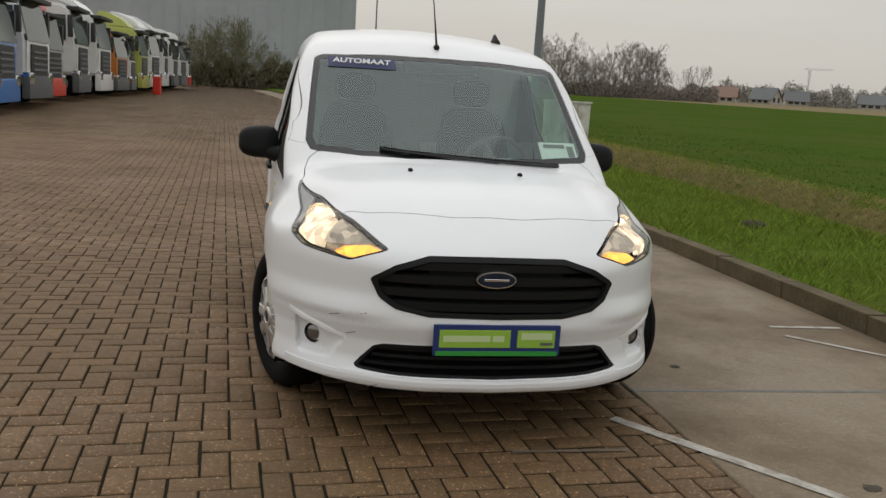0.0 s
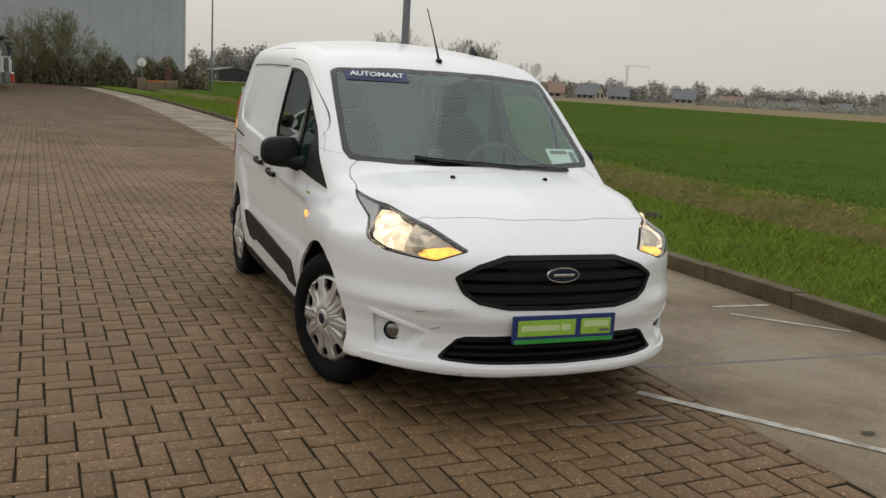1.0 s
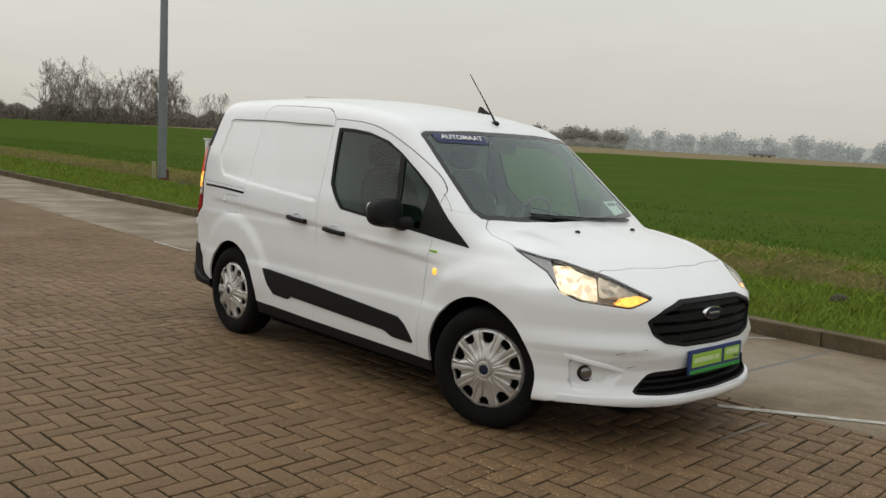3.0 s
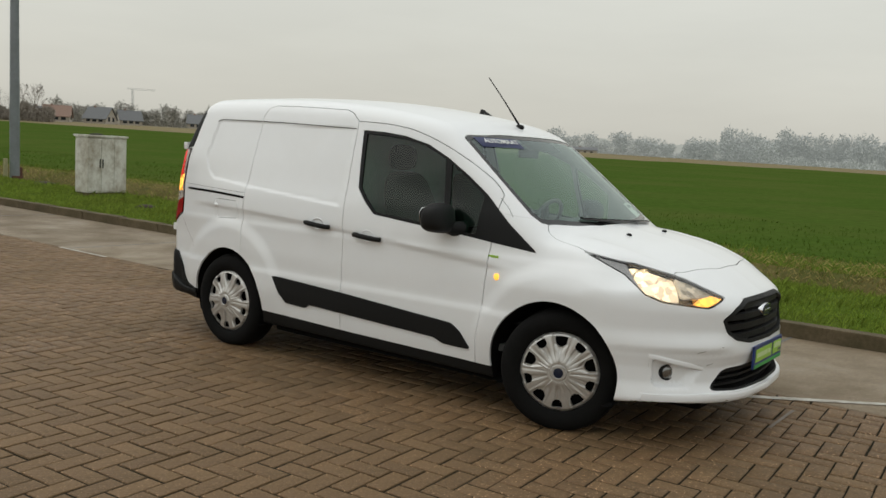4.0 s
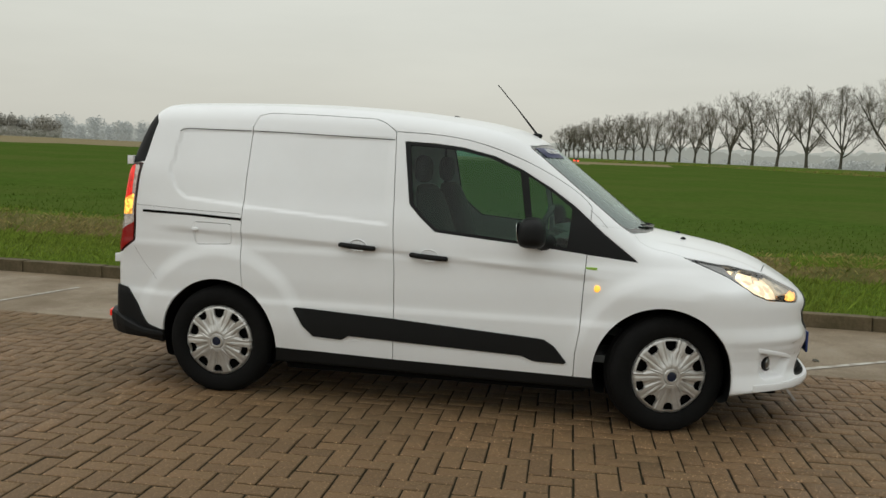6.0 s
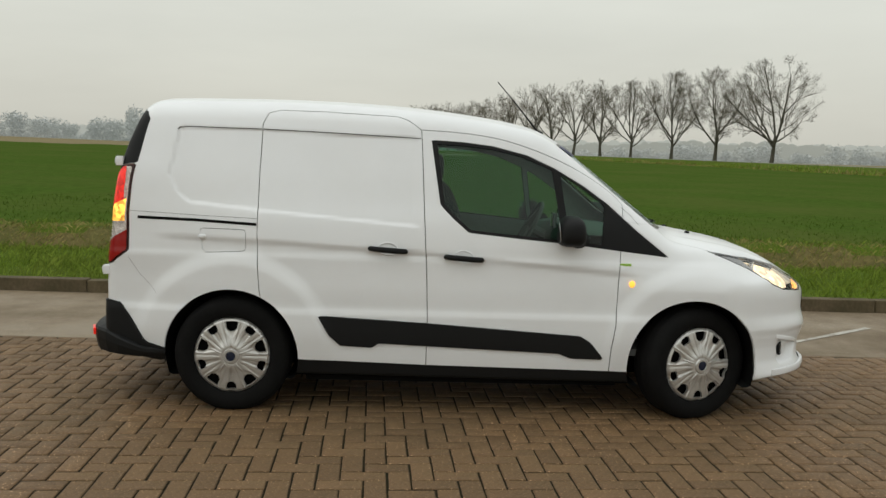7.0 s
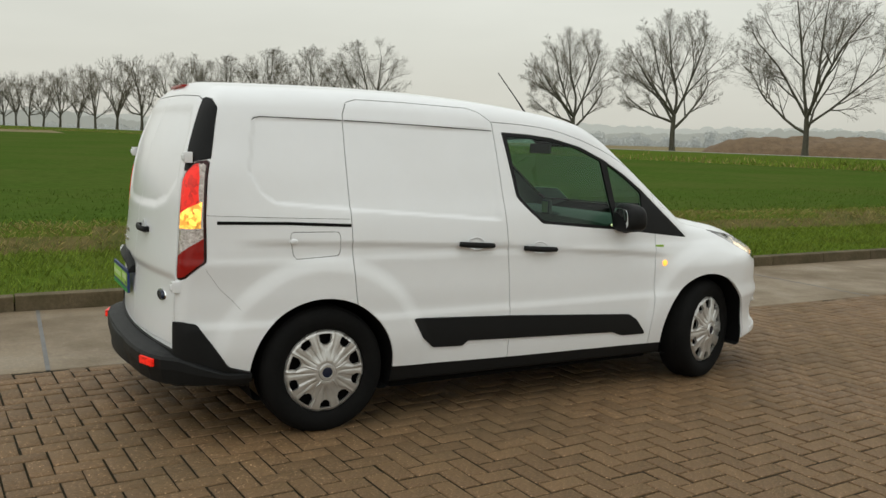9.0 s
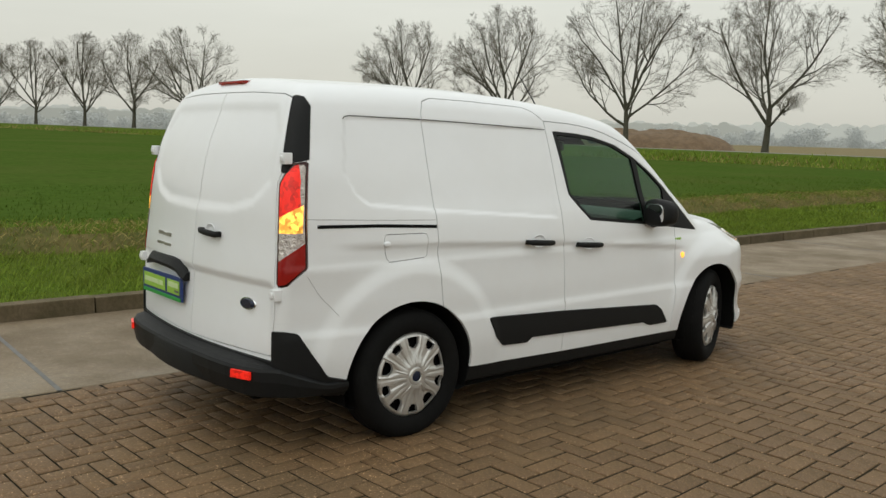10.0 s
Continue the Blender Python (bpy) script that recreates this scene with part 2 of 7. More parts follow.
def raw(name, verts, faces, material, parent=None, smooth=False, normals=None):
    """A mesh straight from arrays."""
    me = bpy.data.meshes.new(name)
    if isinstance(faces, np.ndarray):
        V, F, n = np.asarray(verts, float), faces.astype(np.int32), faces.shape[1]
        me.vertices.add(len(V))
        me.vertices.foreach_set("co", V.ravel())
        me.loops.add(F.size)
        me.loops.foreach_set("vertex_index", F.ravel())
        me.polygons.add(len(F))
        me.polygons.foreach_set("loop_start", np.arange(len(F), dtype=np.int32) * n)
        me.polygons.foreach_set("loop_total", np.full(len(F), n, np.int32))
        me.update(calc_edges=True)
    else:
        me.from_pydata([tuple(map(float, p)) for p in verts], [], [tuple(map(int, f)) for f in faces])
    me.materials.append(material)
    if smooth:
        me.shade_smooth()
    if normals is not None:
        me.normals_split_custom_set_from_vertices([tuple(map(float, n)) for n in normals])
    ob = new(name, me)
    ob.parent = parent
    return ob


def box(bm, x0, x1, y0, y1, z0, z1, bevel=0.0, segments=2):
    r = bmesh.ops.create_cube(bm, size=1, matrix=Matrix.Translation(((x0 + x1) / 2, (y0 + y1) / 2, (z0 + z1) / 2)) @ Matrix.Diagonal((abs(x1 - x0), abs(y1 - y0), abs(z1 - z0), 1)))
    if bevel:
        bmesh.ops.bevel(bm, geom=list({e for v_ in r["verts"] for e in v_.link_edges}), offset=bevel, segments=segments, affect="EDGES", profile=0.7)
    return bm


def tube(bm, pts, radii, sides=8, cap=True):
    """A round bar along points."""
    pts = [Vector(p) for p in pts]
    rings = []
    up = Vector((0.13, 0.21, 0.97))
    for i, p in enumerate(pts):
        d = (pts[min(i + 1, len(pts) - 1)] - pts[max(i - 1, 0)]).normalized()
        s = d.cross(up)
        s = s.normalized() if s.length > 1e-3 else d.cross(Vector((1, 0, 0))).normalized()
        w = s.cross(d)
        r = radii[i] if hasattr(radii, "__len__") else radii
        rings.append([bm.verts.new(p + r * (math.cos(6.28318 * k / sides) * s + math.sin(6.28318 * k / sides) * w)) for k in range(sides)])
    for a, b in zip(rings, rings[1:]):
        for k in range(sides):
            bm.faces.new((a[k], a[(k + 1) % sides], b[(k + 1) % sides], b[k]))
    if cap:
        bm.faces.new(rings[0][::-1])
        bm.faces.new(rings[-1])
    return bm


def lathe(bm, profile, sides, axis=(0, 1, 0), centre=(0, 0, 0)):
    """Turn (distance along the axis, radius) pairs about the v axis."""
    rings = []
    for a, r in profile:
        rings.append([bm.verts.new((centre[0] + r * math.cos(6.2831853 * k / sides), centre[1] + a, centre[2] + r * math.sin(6.2831853 * k / sides))) for k in range(sides)])
    for a, b in zip(rings, rings[1:]):
        for k in range(sides):
            bm.faces.new((a[k], b[k], b[(k + 1) % sides], a[(k + 1) % sides]))
    return rings


# ---- ground ----
def rise(y):
    return 0.011 * (math.log1p(math.exp(min((y - 11) / 4, 60))) * 4)


KERB_X = 3.72          # face of the kerb
EDGE_X = 1.62          # where the pavers meet the concrete
def bend(y):
    """The lane runs a little askew and swings further to the left far down the yard."""
    far = max(0.0, min(y, 60.0) - 12)
    return -0.030 * (max(-40.0, min(y, 60.0)) - 5) - 0.0009 * far ** 2 - 0.15 * max(0.0, y - 60)


def ground_z(x, y):
    z = rise(y)
    k = x - KERB_X - bend(y)
    if k > 0:
        z += 0.10 * min(1, k / 0.3) + 0.012 * math.log1p(math.exp(min((k - 9) / 3, 60))) * 3
        z += 0.10 * min(1, max(0, (k - 4.2) / 0.8))
        z -= 0.60 * math.exp(-((k - 3.95) / 0.55) ** 2)                    # ditch
        z += 0.04 * noise.noise((x * 0.6, y * 0.6, 0)) * min(1, k)
    return z


def sheet(name, xs, ys, zf, material, follow=False):
    verts = [(x + (bend(y) if follow else 0), y, zf(x + (bend(y) if follow else 0), y)) for y in ys for x in xs]
    n = len(xs)
    faces = [(j * n + i, j * n + i + 1, (j + 1) * n + i + 1, (j + 1) * n + i) for j in range(len(ys) - 1) for i in range(n - 1)]
    return raw(name, verts, faces, material, smooth=True)


far_y = [-900, -600, -420, -300, -240, -200, -170] + list(range(-150, -49, 10)) + [round(-40 + 1.0 * i, 2) for i in range(111)] + [78, 88, 100, 115, 135, 160, 200, 260, 340, 450, 600, 900]
field_x = [KERB_X + 0.15 + k for k in (0, 0.15, 0.3, 0.6, 0.9, 1.2, 1.6, 2, 2.4, 2.8, 2.9, 3.1, 3.3, 3.5, 3.7, 3.95, 4.2, 4.4, 4.6, 4.9, 5.2, 5.6, 6, 7, 8, 9, 10, 12, 15, 18, 22, 28, 36, 46, 60, 80, 88, 96, 104, 112, 120, 128, 136, 150, 180, 210, 300, 430, 600, 900)]
land = sheet("ground", field_x, far_y, ground_z, SOIL, True)
tagged(land, "green winter field behind a rough grass verge", "field", kind="structure")
land.data.materials.append(FIELD)
land.data.materials.append(STUBBLE)
land.data.materials.append(DITCH)
for f in land.data.polygons:
    k = f.center.x - KERB_X - bend(f.center.y)
    beyond = (f.center.x + 3.6) * math.cos(radians(76)) - (f.center.y - 9.1) * math.sin(radians(76)) > 71
    brown = max(86, 140 - 0.6 * f.center.y) if f.center.y > 0 else 170
    f.material_index = 3 if 3.3 < k < 4.9 else 0 if k < 5.4 else 1 if (k < brown or k > 215) and f.center.y < 190 and not beyond else 2
yard_x = [-900, -400, -200, -120, -80, -60, -45, -35, -28, -22, -17, -12, -8, -5, -2, EDGE_X + 0.25]
yard = sheet("paved_yard", yard_x, far_y, lambda x, y: rise(y) - 0.0055, JOINT)
yard.data.materials.append(BRICKS)
for f in yard.data.polygons:
    cx, cy = f.center.x, f.center.y
    f.material_index = 1 if cx < -28.5 or cy < -5 or cy > 84 or (cx < -13 and (cy > 46 or cy < 0)) else 0
tagged(yard, "brown paved yard with dark sandy joints", "yard", kind="structure")
# ---- van surface: a smooth solid in the van's own axes (u forward, v to its right, z up) ----
def table(x, xs, ys):
    """Smooth interpolation through a few stations."""
    xs, ys = np.array(xs, float), np.array(ys, float)
    d = np.diff(ys) / np.diff(xs)
    m = np.empty_like(ys)
    m[0], m[-1] = d[0], d[-1]
    m[1:-1] = np.where(d[:-1] * d[1:] > 0, 2 * d[:-1] * d[1:] / np.where(d[:-1] + d[1:] == 0, 1, d[:-1] + d[1:]), 0)
    i = np.clip(np.searchsorted(xs, x) - 1, 0, len(xs) - 2)
    h = xs[i + 1] - xs[i]
    t = (x - xs[i]) / h
    inside = ys[i] * (1 + 2 * t) * (1 - t) ** 2 + m[i] * h * t * (1 - t) ** 2 + ys[i + 1] * t * t * (3 - 2 * t) + m[i + 1] * h * t * t * (t - 1)
    return np.where(t < 0, ys[0] + m[0] * (x - xs[0]), np.where(t > 1, ys[-1] + m[-1] * (x - xs[-1]), inside))


def step(x, a, b):
    t = np.clip((x - a) / (b - a), 0, 1)
    return t * t * (3 - 2 * t)


def both(a, b, k):
    """Smooth maximum: two faces meeting in an edge of about radius k."""
    h = np.clip(0.5 + 0.5 * (a - b) / k, 0, 1)
    return b + (a - b) * h + k * h * (1 - h)


def polygon(x, y, pts, r=0.0):
    """Signed distance to a closed outline with corners rounded by r (negative inside)."""
    d = np.full(x.shape, 1e9)
    s = np.ones(x.shape)
    n = len(pts)
    for i in range(n):
        (ax, ay), (bx, by) = pts[i], pts[i - 1]
        ex, ey, wx, wy = bx - ax, by - ay, x - ax, y - ay
        t = np.clip((wx * ex + wy * ey) / (ex * ex + ey * ey), 0, 1)
        d = np.minimum(d, (wx - ex * t) ** 2 + (wy - ey * t) ** 2)
        c1, c2, c3 = y >= ay, y < by, ex * wy > ey * wx
        s = np.where((c1 & c2 & c3) | (~c1 & ~c2 & ~c3), -s, s)
    return s * np.sqrt(d) - r


RECESS = [(-0.295, 1.565), (-0.333, 1.335), (-0.29, 1.25), (-0.235, 1.212), (0.14, 1.178), (1.10, 1.103), (1.06, 1.53), (0.14, 1.558)]
REAR_RECESS = [(-0.1, 1.605), (0.53, 1.60), (0.60, 1.50), (0.615, 1.30), (0.52, 1.215), (0.36, 1.175), (-0.1, 1.165)]

FOG = [(0.757, 0.470), (0.747, 0.332), (0.64, 0.338), (0.585, 0.425)]


def van(u, v, z):
    a = np.abs(v)
    # flanks
    w = table(z, [0.15, 0.26, 0.34, 0.50, 0.57, 0.62, 0.74, 0.88, 0.92, 0.97, 1.06, 1.11, 1.20, 1.35, 1.55, 1.65, 1.80],
              [0.83, 0.860, 0.873, 0.884, 0.884, 0.876, 0.879, 0.879, 0.872, 0.868, 0.856, 0.846, 0.820, 0.783, 0.728, 0.694, 0.62])
    w = w - (0.055 * step(-u, -0.25, 0.65) + 0.02 * step(-u, 0.3, 0.7)) * (1 - 0.85 * step(z, 0.95, 1.4))
    w = w - step(z, 0.74, 0.96) * table(u, [1.2, 1.7, 2.1, 2.45, 2.75, 3.0, 3.3], [0, 0.004, 0.022, 0.052, 0.085, 0.19, 0.35]) * (1 - step(z, 1.15, 1.5))
    w = w - 0.009 * (1 - step(polygon(u, z, RECESS, 0.035), -0.014, 0.008)) * (1 - step(u, 0.98, 1.06))
    for c in (0.0, 2.662):
        r = np.hypot(u - c, z - 0.33)
        w = w + 0.019 * (1 - step(r, 0.50, 0.60)) * step(z, 0.2, 0.5)
    w = w - 0.028 * step(u, 2.75, 3.05) * step(z, 0.62, 0.80) * (1 - step(z, 1.0, 1.2))
    # shoulder crease: a narrow band that looks down, running through the door handles
    zc = z - np.interp(u, [-0.6, 0.15, 1.07, 1.6, 2.165, 2.4], [0.992, 0.972, 0.926, 0.884, 0.840, 0.822])
    w = w - 0.012 * (1 - step(zc, -0.021, 0.019)) * step(zc, -0.30, -0.03) * step(u, -0.50, -0.2) * (1 - step(u, 2.12, 2.35))
    side = a - w
    # roof, windscreen and bonnet
    crown = 0.13 * a * a
    roof = z - table(u, [-0.75, -0.6, -0.45, -0.2, 0.2, 0.5, 0.82, 1.08, 1.31, 1.48, 1.66, 1.82, 2.1],
                     [1.740, 1.769, 1.786, 1.793, 1.797, 1.793, 1.780, 1.761, 1.736, 1.713, 1.678, 1.625, 1.50]) + crown
    screen = (z - (1.592 - 0.775 * (u + 0.13 * (a / 0.7) ** 2 - 1.88))) * 0.79
    bonnet = z - table(u, [2.2, 2.5, 2.72, 2.9, 3.05, 3.17, 3.27, 3.35, 3.42, 3.5], [1.115, 1.078, 1.042, 1.010, 0.974, 0.926, 0.872, 0.822, 0.772, 0.70]) + table(a, [0, 0.3, 0.5, 0.62, 0.72, 0.8, 0.9], [0, 0.010, 0.028, 0.046, 0.066, 0.086, 0.12]) * (1 + 0.9 * step(u, 2.8, 3.4))
    bonnet = bonnet - 0.010 * (step(a, 0.50, 0.60) - step(a, 0.62, 0.72)) * step(u, 2.5, 2.7) * (1 - step(u, 3.1, 3.3))
    # scuttle: the screen meets the bonnet in a hollow
    k = 0.03
    h = np.clip(0.5 - 0.5 * (screen - bonnet) / k, 0, 1)
    lower = bonnet + (screen - bonnet) * h - k * h * (1 - h)
    top = both(roof, lower, 0.05)
    # nose
    n = table(a, [0, 0.25, 0.40, 0.50, 0.60, 0.70, 0.765, 0.82, 0.86, 0.90], [3.462, 3.447, 3.415, 3.375, 3.315, 3.222, 3.135, 3.035, 2.945, 2.80])
    n = n + table(z, [0.15, 0.22, 0.26, 0.30, 0.36, 0.42, 0.46, 0.50, 0.55, 0.62, 0.70, 0.80, 1.0], [0.0, 0.022, 0.026, 0.012, -0.012, -0.012, 0.0, 0.012, 0.006, -0.004, -0.004, -0.03, -0.14])
    n = n + 0.018 * (step(z, 0.50, 0.535) - step(z, 0.535, 0.63)) * step(a, 0.35, 0.6)
    n = n - 0.046 * (1 - step(polygon(a, z, FOG, 0.006), -0.016, 0.004))
    nose = (u - n) * 0.85
    # tail
    b = table(z, [0.3, 0.7, 0.85, 1.0, 1.2, 1.4, 1.6, 1.7, 1.8], [-0.792, -0.79, -0.782, -0.765, -0.745, -0.707, -0.635, -0.585, -0.50]) + 0.125 * a * a
    b = b + 0.010 * (1 - step(polygon(a, z, REAR_RECESS, 0.03), -0.030, 0.026))
    b = b + 0.016 * (1 - step(z, 0.800, 0.845)) * step(z, 0.52, 0.76) * (1 - step(a, 0.70, 0.76))
    tail = b - u
    f = both(top, side, 0.085)
    f = both(f, nose, 0.038)
    f = both(f, tail, 0.06)
    under = table(u, [-0.8, -0.4, 0.3, 2.3, 2.9, 3.2, 3.5], [0.34, 0.29, 0.222, 0.208, 0.235, 0.256, 0.242]) - z
    return both(f, under, 0.02)


def van_normal(p):
    e = 0.004
    g = np.stack([van(p[:, 0] + e * i, p[:, 1] + e * j, p[:, 2] + e * k) - van(p[:, 0] - e * i, p[:, 1] - e * j, p[:, 2] - e * k) for i, j, k in ((1, 0, 0), (0, 1, 0), (0, 0, 1))], 1)
    return g / (2 * e)


# ---- the van: its skin is cut into real panels along their gaps ----
def skin(h):
    """The closed surface of van() as triangles with about h between their corners."""
    lo, hi = np.array([-0.95, -1.0, 0.14]), np.array([3.62, 1.0, 1.9])
    ax = [np.arange(lo[i], hi[i] + h, h) for i in range(3)]
    F = np.concatenate([van(*np.meshgrid(x, ax[1], ax[2], indexing="ij")) for x in np.array_split(ax[0], 8)])
    n = F.shape
    inside = F < 0
    acc = np.zeros((n[0] - 1, n[1] - 1, n[2] - 1, 3))
    cnt = np.zeros((n[0] - 1, n[1] - 1, n[2] - 1))
    cut_edges = []
    for d in range(3):
        o = [1 if k == d else 0 for k in range(3)]
        A = F[:n[0] - o[0], :n[1] - o[1], :n[2] - o[2]]
        B = F[o[0]:, o[1]:, o[2]:]
        cross = (A < 0) != (B < 0)
        idx = np.argwhere(cross)
        t = A[cross] / (A[cross] - B[cross])
        p = idx.astype(float)
        p[:, d] += t
        e1, e2 = [k for k in range(3) if k != d]
        quad = []
        for s1, s2 in ((-1, -1), (0, -1), (0, 0), (-1, 0)):
            c = idx.copy()
            c[:, e1] += s1
            c[:, e2] += s2
            quad.append(c)
            np.add.at(acc, tuple(c.T), p)
            np.add.at(cnt, tuple(c.T), 1)
        cut_edges.append((quad, A[cross] < 0, d))
    number = np.full(cnt.shape, -1)
    live = cnt > 0
    number[live] = np.arange(live.sum())
    P = lo + h * acc[live] / cnt[live][:, None]
    tris = []
    for quad, outward, d in cut_edges:
        q = np.stack([number[tuple(c.T)] for c in quad], 1)
        flip = outward if d != 1 else ~outward
        q = np.where(flip[:, None], q, q[:, ::-1])
        tris += [q[:, [0, 1, 2]], q[:, [0, 2, 3]]]
    for _ in range(5):
        g = van_normal(P)
        P = P - g * (van(P[:, 0], P[:, 1], P[:, 2]) / np.maximum((g * g).sum(1), 0.2))[:, None] * 0.9
    return P, np.concatenate(tris)


def cut(P, T, g):
    """Split triangles along g = 0. Returns the points and the triangles inside (g < 0) and outside."""
    g = np.where(np.abs(g) < 1e-6, 1e-6, g)
    s = g < 0
    k = s[T].sum(1)
    inn, out = [T[k == 3]], [T[k == 0]]
    for count, one, rest in ((1, inn, out), (2, out, inn)):
        X = T[k == count]
        if not len(X):
            continue
        lone = s[X] if count == 1 else ~s[X]
        r = lone.argmax(1)
        a, b, c = (X[np.arange(len(X)), (r + i) % 3] for i in range(3))
        ids = []
        for q in (b, c):
            key = np.stack([np.minimum(a, q), np.maximum(a, q)], 1)
            ids.append(key)
        keys = np.concatenate(ids)
        code = keys[:, 0] * (len(g) + 1) + keys[:, 1]
        uniq, inv = np.unique(code, return_inverse=True)
        i0, i1 = uniq // (len(g) + 1), uniq % (len(g) + 1)
        t = (g[i0] / (g[i0] - g[i1]))[:, None]
        start = len(P)
        P = np.concatenate([P, P[i0] + (P[i1] - P[i0]) * t])
        m = start + inv
        ab, ac = m[:len(X)], m[len(X):]
        one.append(np.stack([a, ab, ac], 1))
        rest += [np.stack([ab, b, c], 1), np.stack([ab, c, ac], 1)]
    return P, np.concatenate(inn), np.concatenate(out)


def weld(P, T):
    """Join points that fell on one place, and drop what is not used."""
    used, T = np.unique(T, return_inverse=True)
    P = P[used]
    T = T.reshape(-1, 3)
    _, first, inv = np.unique(np.round(P * 50000).astype(np.int64), axis=0, return_index=True, return_inverse=True)
    P, T = P[first], inv.reshape(-1)[T]
    T = T[(T[:, 0] != T[:, 1]) & (T[:, 1] != T[:, 2]) & (T[:, 0] != T[:, 2])]
    return P, T


def panel(name, P, T, material, parent, label="", out=0.0, rim=0.014, sides=True):
    """A skin panel as a mesh of its own, lifted by out, with its edge turned in by rim."""
    if not len(T):
        return None
    P, T = weld(P, T)
    N = van_normal(P)
    N /= np.linalg.norm(N, axis=1)[:, None]
    Q = P + N * out
    faces, points, normals = [T], [Q], [N]
    if rim:
        e = np.concatenate([T[:, [0, 1]], T[:, [1, 2]], T[:, [2, 0]]])
        code = np.sort(e, 1)
        code = code[:, 0] * (len(P) + 1) + code[:, 1]
        _, idx, n = np.unique(code, return_index=True, return_counts=True)
        e = e[idx[n == 1]]
        if len(e):
            a, b = e[:, 0], e[:, 1]
            side = np.cross(Q[b] - Q[a], N[a])
            side /= np.maximum(np.linalg.norm(side, axis=1), 1e-9)[:, None]
            s0 = len(Q)
            k = len(e)
            points += [Q[a], Q[b], Q[b] - N[b] * rim, Q[a] - N[a] * rim]
            normals += [side] * 4
            i = np.arange(k)
            faces += [np.stack([s0 + i + k, s0 + i, s0 + i + 3 * k], 1), np.stack([s0 + i + k, s0 + i + 3 * k, s0 + i + 2 * k], 1)]
    V, F, NN = np.concatenate(points), np.concatenate(faces), np.concatenate(normals)
    flip = np.array([1, -1, 1])
    ob = raw(name, V * flip, F[:, ::-1], material, parent, True, NN * flip)
    return tagged(ob, label)


van_root = tagged(new("delivery_van"), "white compact delivery van, headlights and indicators lit, on paved yard", "van")
van_root.matrix_world = pose(0.672, 6.636, 0, 0, 0, -88.2)
P, T = skin(0.018)
GAP = 0.0023


def A(p):
    return np.abs(p[:, 1])


def line(x, y, pts):
    """Which side of a polyline (running through growing y) points lie: positive beyond it."""
    ys = [q[1] for q in pts]
    return x - np.interp(y, ys, [q[0] for q in pts])


# outlines, in the van's side view (u, z), front and rear view (a, z), top view (u, a) or at a slant
WINDOW = [(1.092, 1.560), (1.274, 1.552), (1.435, 1.535), (1.63, 1.490), (1.792, 1.418), (1.958, 1.322), (2.094, 1.228), (2.264, 1.080), (2.452, 0.936), (2.171, 0.967), (1.883, 1.000), (1.618, 1.022), (1.313, 1.050), (1.218, 1.13), (1.150, 1.20)]
PANE = [(1.125, 1.540), (1.29, 1.532), (1.435, 1.517), (1.60, 1.482), (1.775, 1.410), (1.842, 1.020), (1.618, 1.040), (1.322, 1.066), (1.235, 1.14), (1.172, 1.205)]
QUARTER = [(1.822, 1.390), (1.95, 1.310), (2.078, 1.218), (2.062, 1.000), (1.880, 1.018)]
CLADDING = [(0.483, 0.566), (1.086, 0.538), (1.955, 0.483), (2.016, 0.447), (2.093, 0.353), (1.906, 0.355), (1.837, 0.382), (0.823, 0.419), (0.784, 0.393), (0.607, 0.401), (0.545, 0.456)]
HEADLAMP = [(1.382, 0.967), (1.548, 0.876), (1.612, 0.796), (1.700, 0.762), (1.874, 0.745), (1.950, 0.738), (2.067, 0.782), (1.860, 0.866), (1.793, 0.886), (1.612, 0.928), (1.546, 0.934)]
GRILLE = [(-0.1, 0.541), (0.267, 0.545), (0.395, 0.568), (0.455, 0.606), (0.489, 0.676), (0.401, 0.728), (0.272, 0.766), (-0.1, 0.771)]
INTAKE = [(-0.1, 0.297), (0.382, 0.303), (0.509, 0.311), (0.551, 0.317), (0.469, 0.408), (0.43, 0.42), (0.246, 0.424), (-0.1, 0.424)]
BONNET = [(2.555, -0.1), (2.53, 0.25), (2.49, 0.464), (2.42, 0.66), (2.45, 0.705), (2.52, 0.722), (2.65, 0.728), (2.72, 0.742), (2.90, 0.713), (2.965, 0.687), (3.136, 0.606), (3.128, 0.55), (3.150, 0.48), (3.165, 0.40), (3.215, 0.15), (3.22, -0.1)]
SCREEN_EDGE = [(1.897, -0.1), (1.89, 0.15), (1.845, 0.50), (1.812, 0.62), (1.825, 0.664), (2.0, 0.684), (2.34, 0.716), (2.40, 0.695), (2.42, 0.66), (2.495, 0.45), (2.54, 0.25), (2.558, -0.1)]
TAIL_LAMP = [(0.153, 1.385), (0.165, 0.900), (0.087, 0.827), (0.035, 0.815), (0.030, 1.28), (0.055, 1.325), (0.095, 1.372)]
TAIL_BLACK = [(0.052, 1.685), (0.105, 1.675), (0.137, 1.635), (0.154, 1.392), (0.095, 1.378), (0.055, 1.331), (0.036, 1.33)]
BUMPER_CORNER = [(-0.9, 0.618), (-0.69, 0.618), (-0.63, 0.605), (-0.557, 0.500), (-0.484, 0.388), (-0.386, 0.360), (-0.25, 0.35), (-0.25, 0.1), (-0.9, 0.1)]
FLAP = [(-0.16, 1.018), (0.055, 1.016), (0.055, 0.936), (-0.145, 0.924)]


def carve(g, gap=GAP):
    global P, T
    P1, inn, out = cut(P, T, g(P) - gap)
    g1 = g(P1)
    P2, core, _ = cut(P1, inn, g1 + gap) if gap else (P1, inn, None)
    P, T = P2, out
    return core


